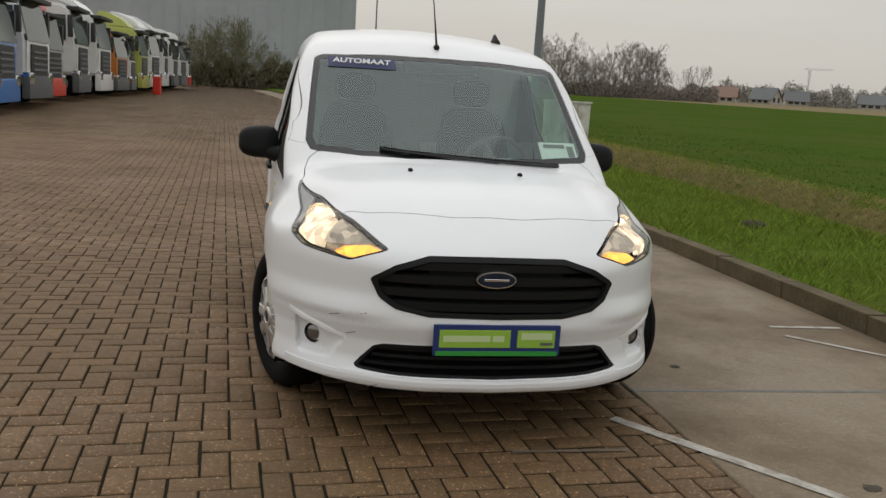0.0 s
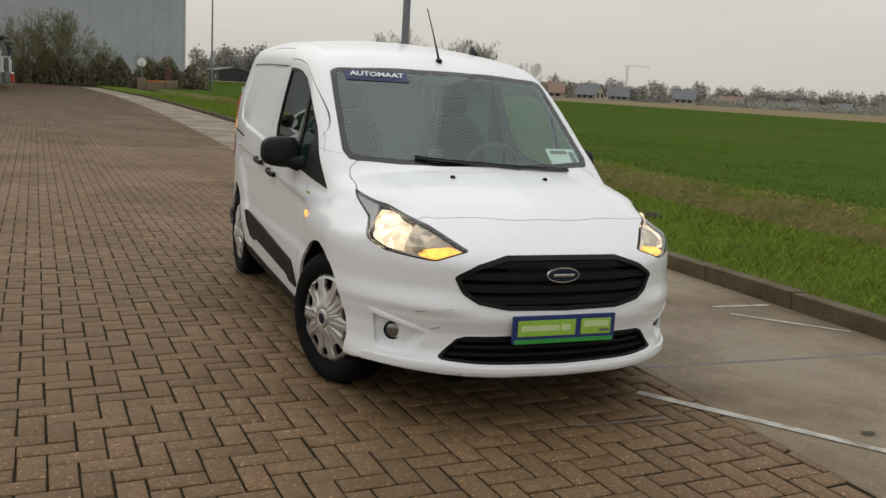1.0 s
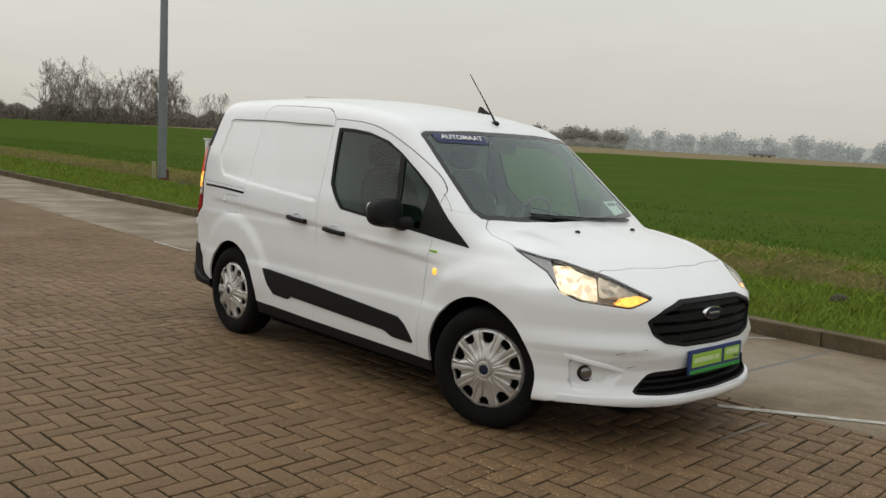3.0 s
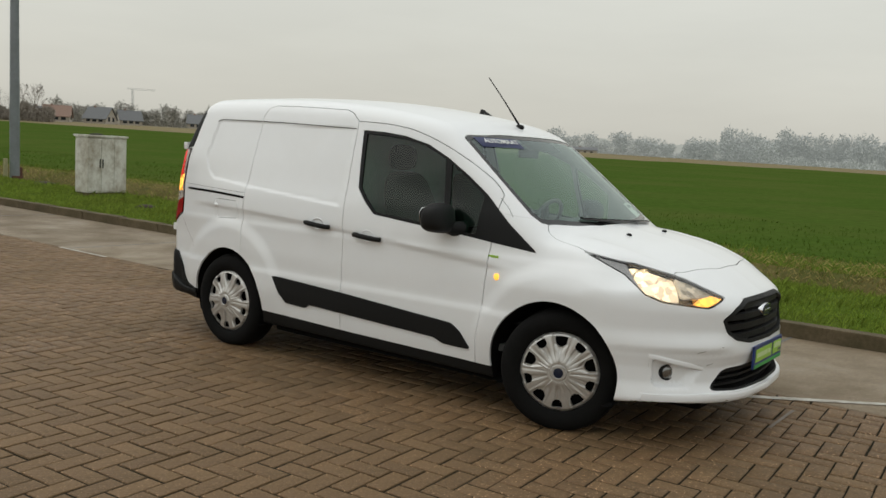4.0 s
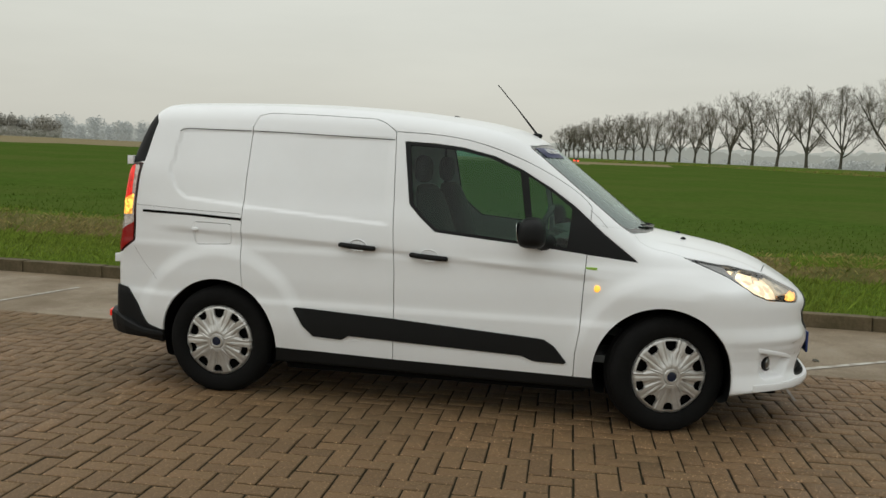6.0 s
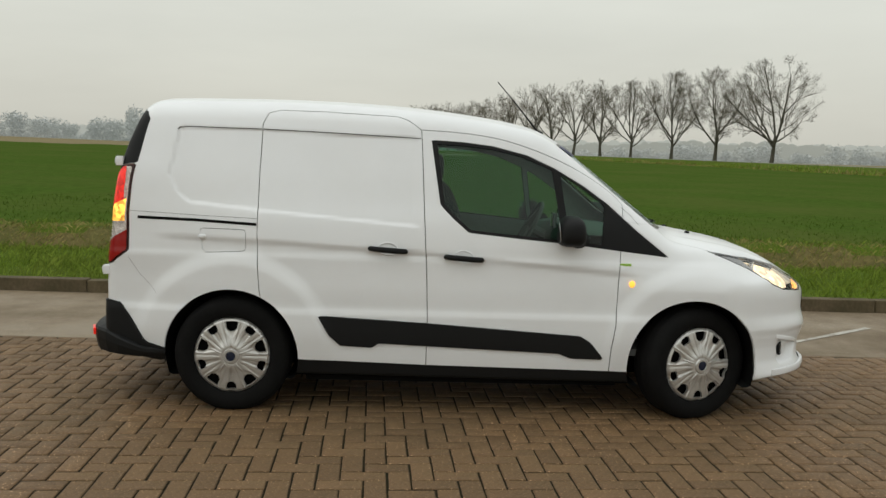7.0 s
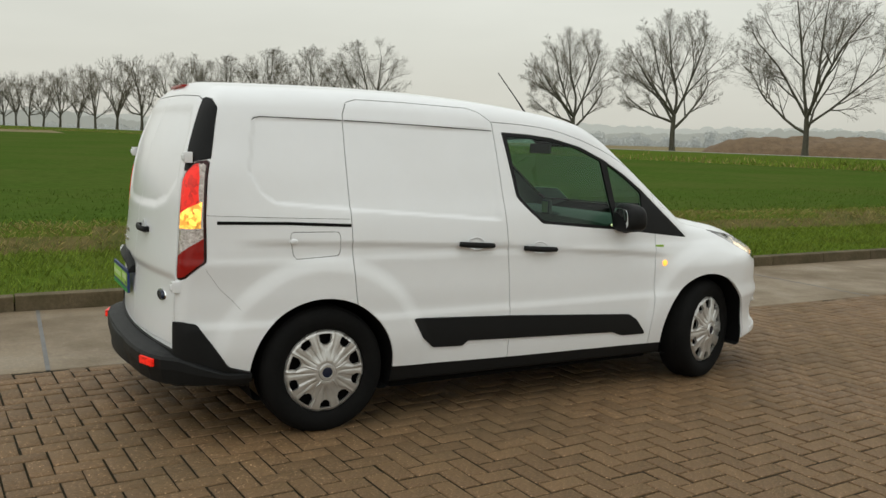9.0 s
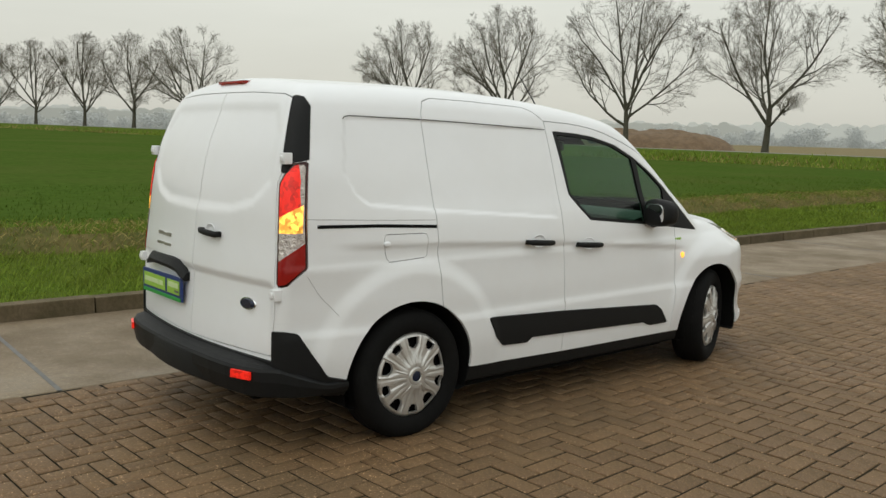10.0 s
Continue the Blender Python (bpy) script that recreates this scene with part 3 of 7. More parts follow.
# wheel openings and the floor go first
for c, r in ((-0.005, 0.378), (2.605, 0.376)):
    carve(lambda p: np.maximum(np.hypot(p[:, 0] - c, p[:, 2] - 0.325) - r, 0.52 - A(p)), 0)
tri_n = van_normal(P)
floor_T = T[(tri_n[T][:, :, 2].mean(1) < -0.75) & (P[T][:, :, 2].mean(1) < 0.42)]
T = T[~((tri_n[T][:, :, 2].mean(1) < -0.75) & (P[T][:, :, 2].mean(1) < 0.42))]
panel("underbody", P, floor_T, LINER, van_root, "black underside", rim=0)

shell_P, shell_T = P.copy(), T.copy()
grille_T = carve(lambda p: np.maximum(polygon(A(p), p[:, 2], GRILLE, 0.004), 3.2 - p[:, 0]), 0)
intake_T = carve(lambda p: np.maximum(polygon(A(p), p[:, 2], INTAKE), 3.2 - p[:, 0]), 0)
slant = lambda p: polygon((p[:, 0] - A(p)) * 0.7071, p[:, 2], HEADLAMP, 0.002)
lamp_T = carve(lambda p: np.maximum(slant(p), 2.5 - p[:, 0]))
screen_T = carve(lambda p: np.maximum(polygon(p[:, 0], A(p), SCREEN_EDGE, 0.0), 1.0 - p[:, 2]), 0.002)
window_T = carve(lambda p: np.maximum(polygon(p[:, 0], p[:, 2], WINDOW), 0.6 - A(p)), 0.001)
tail_q = lambda p: (p[:, 0] + A(p)) * 0.7071
tail_T = carve(lambda p: np.maximum(np.maximum(polygon(tail_q(p), p[:, 2], TAIL_LAMP), p[:, 0] + 0.3), 0.5 - A(p)))
black_T = carve(lambda p: np.maximum(np.maximum(polygon(tail_q(p), p[:, 2], TAIL_BLACK, 0.002), p[:, 0] + 0.3), 0.5 - A(p)), 0.001)
corner_T = carve(lambda p: np.maximum(polygon(p[:, 0], p[:, 2], BUMPER_CORNER), np.minimum(0.748 - A(p), p[:, 2] - 0.478)), 0.001)
sill_T = carve(lambda p: np.maximum(p[:, 2] - np.interp(p[:, 0], [0.3, 1.1, 2.3], [0.317, 0.296, 0.280]), np.maximum(0.25 - p[:, 0], p[:, 0] - 2.4)), 0.001)
bonnet_T = carve(lambda p: np.maximum(polygon(p[:, 0], A(p), BONNET), 0.8 - p[:, 2]))
clad_T = carve(lambda p: np.maximum(polygon(p[:, 0], p[:, 2], CLADDING, 0.001), 0.5 - A(p)), 0.001)

FRONT_EDGE = [(2.122, 0.2), (2.127, 0.285), (2.133, 0.42), (2.153, 0.553), (2.160, 0.746), (2.170, 0.94), (2.181, 1.3)]
SLIDING = [(0.20, 0.1), (0.19, 0.5), (0.156, 0.705), (0.143, 0.861), (0.138, 1.069), (0.136, 1.336), (0.140, 1.624), (0.169, 1.687), (0.229, 1.705), (0.49, 1.702), (0.896, 1.687), (0.959, 1.667), (1.034, 1.615), (1.043, 1.481), (1.064, 1.113), (1.083, 0.805), (1.092, 0.554), (1.088, 0.1)]
FRAME_TOP = [(float(u), float(table(u, [1.034, 1.24, 1.437, 1.60, 1.762, 1.90, 2.044, 2.14, 2.185], [1.615, 1.606, 1.583, 1.543, 1.486, 1.424, 1.342, 1.272, 1.225]))) for u in np.linspace(1.08, 2.185, 34)]
DOOR = [(1.088, 0.1), (1.092, 0.554), (1.083, 0.805), (1.064, 1.113), (1.043, 1.481), (1.034, 1.615), *FRAME_TOP, (2.170, 0.94), (2.160, 0.746), (2.153, 0.553), (2.133, 0.42), (2.122, 0.1)]
slide_T = carve(lambda p: np.maximum(polygon(p[:, 0], p[:, 2], SLIDING), 0.5 - A(p)))
door_T = carve(lambda p: np.maximum(polygon(p[:, 0], p[:, 2], DOOR), 0.5 - A(p)))
REAR_DOOR = [(-0.9, 0.47), (0.735, 0.50), (0.757, 0.69), (0.752, 0.81), (0.70, 1.28), (0.725, 1.354), (0.70, 1.50), (0.628, 1.67), (0.56, 1.690), (0.3, 1.703), (-0.9, 1.708)]
rear_T = carve(lambda p: np.maximum(polygon(A(p), p[:, 2], REAR_DOOR), p[:, 0] + 0.45))
flap_T = carve(lambda p: np.maximum(polygon(p[:, 0], p[:, 2], FLAP, 0.02), 0.5 - p[:, 1]), 0.0016)
BUMPER = [(3.02, 0.97), (3.03, 0.80), (3.10, 0.68), (3.122, 0.58), (2.90, 0.52), (2.90, 0.1), (3.7, 0.1), (3.7, 0.97)]
bumper_T = carve(lambda p: polygon(p[:, 0], p[:, 2], BUMPER), 0.0)
wing_T = carve(lambda p: np.maximum(line(p[:, 0], p[:, 2], FRONT_EDGE) * -1, p[:, 2] - np.interp(p[:, 0], [2.0, 2.2, 2.4, 2.5], [1.16, 1.13, 1.11, 1.1])), 0.0006)
quarter_T = carve(lambda p: np.maximum(np.maximum(p[:, 0] - 0.6, p[:, 2] - 1.640), 0.3 - A(p)), 0.0)


def halves(Tn):
    v = P[Tn][:, :, 1].mean(1)
    return (("", Tn[v > 0]), ("", Tn[v < 0]))


roof = panel("roof", P, T, PAINT, van_root)
bonnet = panel("bonnet", P, bonnet_T, PAINT, van_root)
bumper = panel("front_bumper", P, bumper_T, PAINT, van_root, "white front bumper with scuffed paint")
slides, doors, wings, quarters, moulds = [], [], [], [], []
for _, Th in halves(slide_T):
    slides.append(panel("sliding_door", P, Th, PAINT, van_root))
for _, Th in halves(door_T):
    doors.append(panel("front_door", P, Th, PAINT, van_root))
for _, Th in halves(wing_T):
    wings.append(panel("front_wing", P, Th, PAINT, van_root))
for _, Th in halves(quarter_T):
    quarters.append(panel("rear_quarter", P, Th, PAINT, van_root))
for _, Th in halves(corner_T):
    panel("rear_bumper_corner", P, Th, TRIM, van_root, "black plastic bumper corner", out=0.012)
for _, Th in halves(sill_T):
    panel("sill", P, Th, TRIM, van_root, "black plastic sill", out=-0.004)
for _, Th in halves(black_T):
    panel("corner_trim", P, Th, TRIM, van_root, "black corner trim above the lamp", out=-0.001)
for i, (_, Th) in enumerate(halves(clad_T)):
    u = P[Th][:, :, 0].mean(1)
    for on, sel in ((slides[i], u < 1.088), (doors[i], u >= 1.088)):
        panel("side_moulding", P, Th[sel], TRIM, on, "black plastic side moulding", out=0.009)
rP1, r_right, r_rest = cut(P, rear_T, -(P[:, 1] - 0.037))
rear_doors = [panel("rear_door", rP1, r_right, PAINT, van_root)]
rP2, r_left, _ = cut(P, rear_T, P[:, 1] - 0.032)
rear_doors.append(panel("rear_door", rP2, r_left, PAINT, van_root))
panel("fuel_flap", P, flap_T, PAINT, van_root, rim=0.006)

# inner skin, seen through the gaps and from inside the cab
sP, sT = shell_P, shell_T
for g in (lambda p: np.maximum(polygon(A(p), p[:, 2], GRILLE, 0.012), 3.2 - p[:, 0]), lambda p: np.maximum(polygon(A(p), p[:, 2], INTAKE, 0.01), 3.2 - p[:, 0]),
          lambda p: np.maximum(slant(p) - 0.01, 2.5 - p[:, 0]), lambda p: np.maximum(polygon(p[:, 0], A(p), SCREEN_EDGE, -0.03), 1.0 - p[:, 2]),
          lambda p: np.maximum(polygon(p[:, 0], p[:, 2], PANE, 0.005), 0.6 - A(p)), lambda p: np.maximum(polygon(p[:, 0], p[:, 2], QUARTER, 0.005), 0.6 - A(p)),
          lambda p: np.maximum(np.maximum(polygon(tail_q(p), p[:, 2], TAIL_LAMP, 0.01), p[:, 0] + 0.3), 0.5 - A(p))):
    sP, _, sT = cut(sP, sT, g(sP))
mid_u, mid_z = sP[sT][:, :, 0].mean(1), sP[sT][:, :, 2].mean(1)
lined = (mid_u > 1.06) & (mid_u < 2.46) & (mid_z > 0.62) & ~((mid_u > 2.15) & (mid_z < 1.0))
panel("inner_shell", sP, sT[~lined], SHUT, van_root, "dark inner body shell", out=-0.022, rim=0)
panel("cab_lining", sP, sT[lined], LINING, van_root, "pale grey cab lining", out=-0.024, rim=0)

# glazing
gl = lambda p: polygon(p[:, 0], A(p), SCREEN_EDGE, -0.032)
wP, inner_T, ring_T = cut(P, screen_T, gl(P))
screen = panel("windscreen", wP, inner_T, SCREEN, van_root, "clear windscreen", out=-0.004, rim=0)
panel("screen_border", wP, ring_T, GLOSSY, screen, "black printed border", out=-0.0035, rim=0.004)
for i, (_, Th) in enumerate(halves(window_T)):
    p1, pane_T, rest_T = cut(P, Th, polygon(P[:, 0], P[:, 2], PANE))
    p2, quart_T, rest_T = cut(p1, rest_T, polygon(p1[:, 0], p1[:, 2], QUARTER))
    panel("window_frame", p2, rest_T, TRIM, doors[i], "black window frame and mirror sail", out=-0.002, rim=0.012)
    a = panel("window_pane", p1, pane_T, GLASS, doors[i], "tinted side window", out=-0.010, rim=0)
    b = panel("quarter_pane", p2, quart_T, GLASS, doors[i], "tinted quarter light", out=-0.010, rim=0)


# ---- the van's fittings ----
def meet(p, way, reach):
    """Where lines from points p along way first meet the skin."""
    p, way = np.atleast_2d(np.array(p, float)), np.array(way, float)
    s = np.linspace(0, reach, 160)
    q = p[:, None, :] + s[None, :, None] * way
    f = van(q[..., 0], q[..., 1], q[..., 2])
    i = np.clip((f < 0).argmax(1), 1, None)
    r = np.arange(len(p))
    f0, f1 = f[r, i - 1], f[r, i]
    t = s[i - 1] + (s[i] - s[i - 1]) * f0 / (f0 - f1)
    return p + t[:, None] * way


def side_v(u, z):
    return float(meet([(u, 1.05, z)], (0, -1, 0), 0.7)[0, 1])


def front_u(v, z):
    return float(meet([(3.75, v, z)], (-1, 0, 0), 1.2)[0, 0])


def rear_u(v, z):
    return float(meet([(-1.0, v, z)], (1, 0, 0), 0.8)[0, 0])


def top_z(u, v):
    return float(meet([(u, v, 2.0)], (0, 0, -1), 1.3)[0, 2])


def L(u, v, z):
    return Vector((u, -v, z))


def ribbon(name, pts, width, material, parent, lift=0.0012, label=""):
    """A thin strip laid on the skin along (u, v, z) points."""
    pts = np.array(pts, float)
    n = van_normal(pts)
    n /= np.linalg.norm(n, axis=1)[:, None]
    d = np.gradient(pts, axis=0)
    s = np.cross(d, n)
    s /= np.linalg.norm(s, axis=1)[:, None]
    a, b = pts + n * lift + s * width / 2, pts + n * lift - s * width / 2
    k = len(pts)
    V = np.concatenate([a, b]) * np.array([1, -1, 1])
    F = [(i, i + 1, k + i + 1, k + i) for i in range(k - 1)]
    ob = raw(name, V, F, material, parent, True)
    return tagged(ob, label)


def on_side(pts, sign=1):
    return [(u, sign * side_v(u, z), z) for u, z in pts]


def dense(pts, n=12):
    out = []
    for (a, b), (c, d) in zip(pts, pts[1:]):
        out += [(a + (c - a) * i / n, b + (d - b) * i / n) for i in range(n)]
    return out + [pts[-1]]


def strip_bar(path, half_h, half_d, bm=None):
    """A flat bar swept along points, half_h tall and half_d deep."""
    bm = bm or bmesh.new()
    prev = None
    for u, v, z in path:
        ring = [bm.verts.new(L(u + a, v, z + b)) for a, b in ((-half_d, -half_h), (half_d, -half_h * 0.75), (half_d, half_h * 0.75), (-half_d, half_h))]
        if prev:
            for k in range(4):
                bm.faces.new((prev[k], prev[(k + 1) % 4], ring[(k + 1) % 4], ring[k]))
        else:
            bm.faces.new(ring)
        prev = ring
    bm.faces.new(prev[::-1])
    bmesh.ops.recalc_face_normals(bm, faces=bm.faces)
    return bm


def lump(name, centre, size, material, parent, power=2.6, label="", taper=None, n=20):
    """A rounded solid, between a ball and a block."""
    bm = bmesh.new()
    bmesh.ops.create_uvsphere(bm, u_segments=2 * n, v_segments=n, radius=1)
    for v_ in bm.verts:
        c = v_.co
        r = (abs(c.x) ** power + abs(c.y) ** power + abs(c.z) ** power) ** (-1 / power)
        q = c * r
        if taper:
            q = taper(q)
        v_.co = Vector(centre) + Vector((q.x * size[0], q.y * size[1], q.z * size[2]))
    return part(name, bm, material, parent, label)


def plane_text(name, words, size, m, material, parent):
    cu = bpy.data.curves.new(name, "FONT")
    cu.body, cu.size, cu.align_x, cu.align_y, cu.extrude, cu.offset = words, size, "CENTER", "CENTER", 0.0004, 0.0012
    tmp = bpy.data.objects.new(name, cu)
    me = bpy.data.meshes.new_from_object(tmp)
    bpy.data.objects.remove(tmp)
    me.materials.append(material)
    ob = new(name, me)
    ob.parent = parent
    ob.matrix_basis = m
    return ob


BLUE = mat("plate_blue", (0.015, 0.035, 0.16), 0.4, vary=0.05)
LIME = mat("plate_green", (0.30, 0.52, 0.06), 0.45, vary=0.05, grain=30)
GREEN = mat("plate_foot", (0.03, 0.30, 0.05), 0.45)
PALE = mat("pale_print", (0.55, 0.68, 0.36), 0.5)
WHITE = mat("white_print", (0.75, 0.76, 0.74), 0.5)
NAVY = mat("sticker_navy", (0.02, 0.028, 0.10), 0.5)
GREY = mat("grey_print", (0.12, 0.12, 0.12), 0.6)
OVAL = mat("badge_blue", (0.008, 0.014, 0.034), 0.25)
RED = mat("red_lens", (0.17, 0.004, 0.003), 0.25, vary=0.15, grain=60, coat=0.3, spec=0.3)
for key_, val_ in (("Emission Color", (0.5, 0.012, 0.008, 1)), ("Emission Strength", 0.12)):
    RED.node_tree.nodes["Principled BSDF"].inputs[key_].default_value = val_
RED_LIT = facet_glow("red_lens_lit", (0.55, 0.012, 0.006), 1.1, 0.25, 60.0)
AMBER = facet_glow("amber_lit", (1.0, 0.44, 0.06), 2.2, 0.9, 34.0, 0.6)
AMBER_TAIL = facet_glow("amber_lit_tail", (1.0, 0.46, 0.07), 2.4, 0.15, 62.0, 0.6)
RED_RIM = mat("dark_red_rim", (0.035, 0.002, 0.002), 0.25)
AMBER_DIM = glow("amber_lamp", (1.0, 0.45, 0.06), 1.2)
BULB = glow("warm_bulb", (1.0, 0.86, 0.62), 7.0)
FACETS = facet_glow("lit_facets", (1.0, 0.80, 0.53), 1.75, 0.30, 30.0, 0.35)
CHAMBER = facet_glow("lit_chamber", (1.0, 0.84, 0.62), 0.55, 0.02, 26.0, 0.25)
LAMP_WALL = mat("lamp_reflector", (0.78, 0.74, 0.68), 0.16, metal=1.0, bump=0.02, bump_size=45)
BLADE = mat("silver_blade", (0.30, 0.30, 0.30), 0.35, metal=0.3)
LAMP_DARK = mat("lamp_housing", (0.45, 0.43, 0.40), 0.25, metal=0.6)
CLEAR = mat("clear_lens", (0.62, 0.57, 0.53), 0.14, metal=0.65, vary=0.4, grain=50, bump=0.02, bump_size=55, coat=1.0)

# grille
gP, g_core, g_ring = cut(P, grille_T, polygon(A(P), P[:, 2], GRILLE, -0.016))
grille = panel("grille", gP, g_ring, TRIM, van_root, "black slatted radiator grille", out=0.003, rim=0.05)
panel("grille_backing", P, grille_T, LINER, grille, "black backing", out=-0.07, rim=0)
for z in (0.578, 0.629, 0.681, 0.733):
    edge = 0.47 if 0.6 < z < 0.71 else 0.41 if z < 0.6 else 0.36
    vs = np.linspace(-edge, edge, 31)
    part("grille_slat", strip_bar([(front_u(v, z) - 0.026, v, z) for v in vs], 0.0205, 0.013), TRIM, grille, smooth=False)
bm = bmesh.new()
strip_bar([(front_u(v, 0.65) - 0.034, v, 0.66) for v in np.linspace(-0.27, 0.27, 15)], 0.075, 0.006, bm)
part("grille_shutter", bm, LINER, grille, "black inner shutter")
# badge
def oval(name, u, v, z, ru, rz, depth, material, parent, back=False, label="", tilt=0.0, skew=0.0):
    bm = bmesh.new()
    sgn = -1 if back else 1
    rings = []
    for k, (s, d) in enumerate(((1.0, -0.03), (1.0, depth * 0.5), (0.94, depth), (0.0, depth))):
        if s == 0:
            c = bm.verts.new(L(u + sgn * d, v, z))
            for i in range(40):
                bm.faces.new((rings[-1][i], rings[-1][(i + 1) % 40], c))
            break
        rings.append([bm.verts.new(L(u + sgn * d + skew * ru * s * math.cos(6.28318 * i / 40) + tilt * (z + rz * s * math.sin(6.28318 * i / 40) - z), v + ru * s * math.cos(6.28318 * i / 40), z + rz * s * math.sin(6.28318 * i / 40))) for i in range(40)])
        if k:
            for i in range(40):
                bm.faces.new((rings[-2][i], rings[-2][(i + 1) % 40], rings[-1][(i + 1) % 40], rings[-1][i]))
    bmesh.ops.recalc_face_normals(bm, faces=bm.faces)
    return part(name, bm, material, parent, label)


badge = oval("badge", 3.436, 0.012, 0.692, 0.084, 0.036, 0.016, CHROME, grille, label="chrome-rimmed dark blue oval badge")
oval("badge_field", 3.445, 0.012, 0.692, 0.077, 0.030, 0.011, OVAL, grille, label="dark blue oval field")
bm = bmesh.new()
box(bm, 3.4555, 3.458, -0.062, 0.038, 0.687, 0.697, 0.001, 1)
part("badge_mark", bm, CHROME, grille, "plain bright bar", smooth=False)
# lower intake
intake = panel("lower_intake", P, intake_T, LINER, van_root, "black lower air intake", out=-0.06, rim=0)
gP, i_core, i_ring = cut(P, intake_T, polygon(A(P), P[:, 2], INTAKE, -0.012))
panel("intake_frame", gP, i_ring, TRIM, intake, "black frame", out=-0.002, rim=0.05)
for z, e in ((0.335, 0.50), (0.368, 0.47), (0.398, 0.44)):
    part("intake_slat", strip_bar([(front_u(v, z) - 0.03, v, z) for v in np.linspace(-e, e, 25)], 0.008, 0.012), TRIM, intake, smooth=False)
# front plate
def plate(u, v0, v1, z0, z1, lean, name, label, sgn):
    root = bmesh.new()
    box(root, u - 0.012, u, -v1, -v0, z0, z1, 0.004, 2)
    pl = part(name, root, BLUE, van_root, label, smooth=False)
    w, h = v1 - v0, z1 - z0
    f = u + 0.0015 if sgn > 0 else u - 0.0135
    rows = (("plate_field", 0.045, 0.60, 0.27, 0.84, LIME), ("plate_field", 0.655, 0.955, 0.27, 0.84, LIME), ("plate_foot", 0.02, 0.98, 0.0, 0.155, GREEN))
    for n_, a, b, c, d, m_ in rows:
        if sgn < 0:
            a, b = 1 - b, 1 - a
        bm = bmesh.new()
        box(bm, f - 0.0015, f + 0.0015, -(v1 - a * w), -(v1 - b * w), z0 + c * h, z0 + d * h, 0.0008, 1)
        part(n_, bm, m_, pl, "lime green field" if m_ is LIME else "green foot strip", smooth=False)
    for a, b, c, d, m_ in ((0.075, 0.44, 0.46, 0.66, PALE), (0.46, 0.55, 0.46, 0.66, PALE), (0.685, 0.93, 0.54, 0.76, PALE), (0.84, 0.94, 0.36, 0.45, GREY)):
        if sgn < 0:
            a, b = 1 - b, 1 - a
        bm = bmesh.new()
        box(bm, f - 0.003 * (sgn < 0), f + 0.003 * (sgn > 0), -(v1 - a * w), -(v1 - b * w), z0 + c * h, z0 + d * h)
        part("plate_mark", bm, m_, pl, smooth=False)
    return pl


plate(3.478, -0.256, 0.252, 0.397, 0.520, 0, "front_plate", "blue-framed lime green dealer plate", 1)

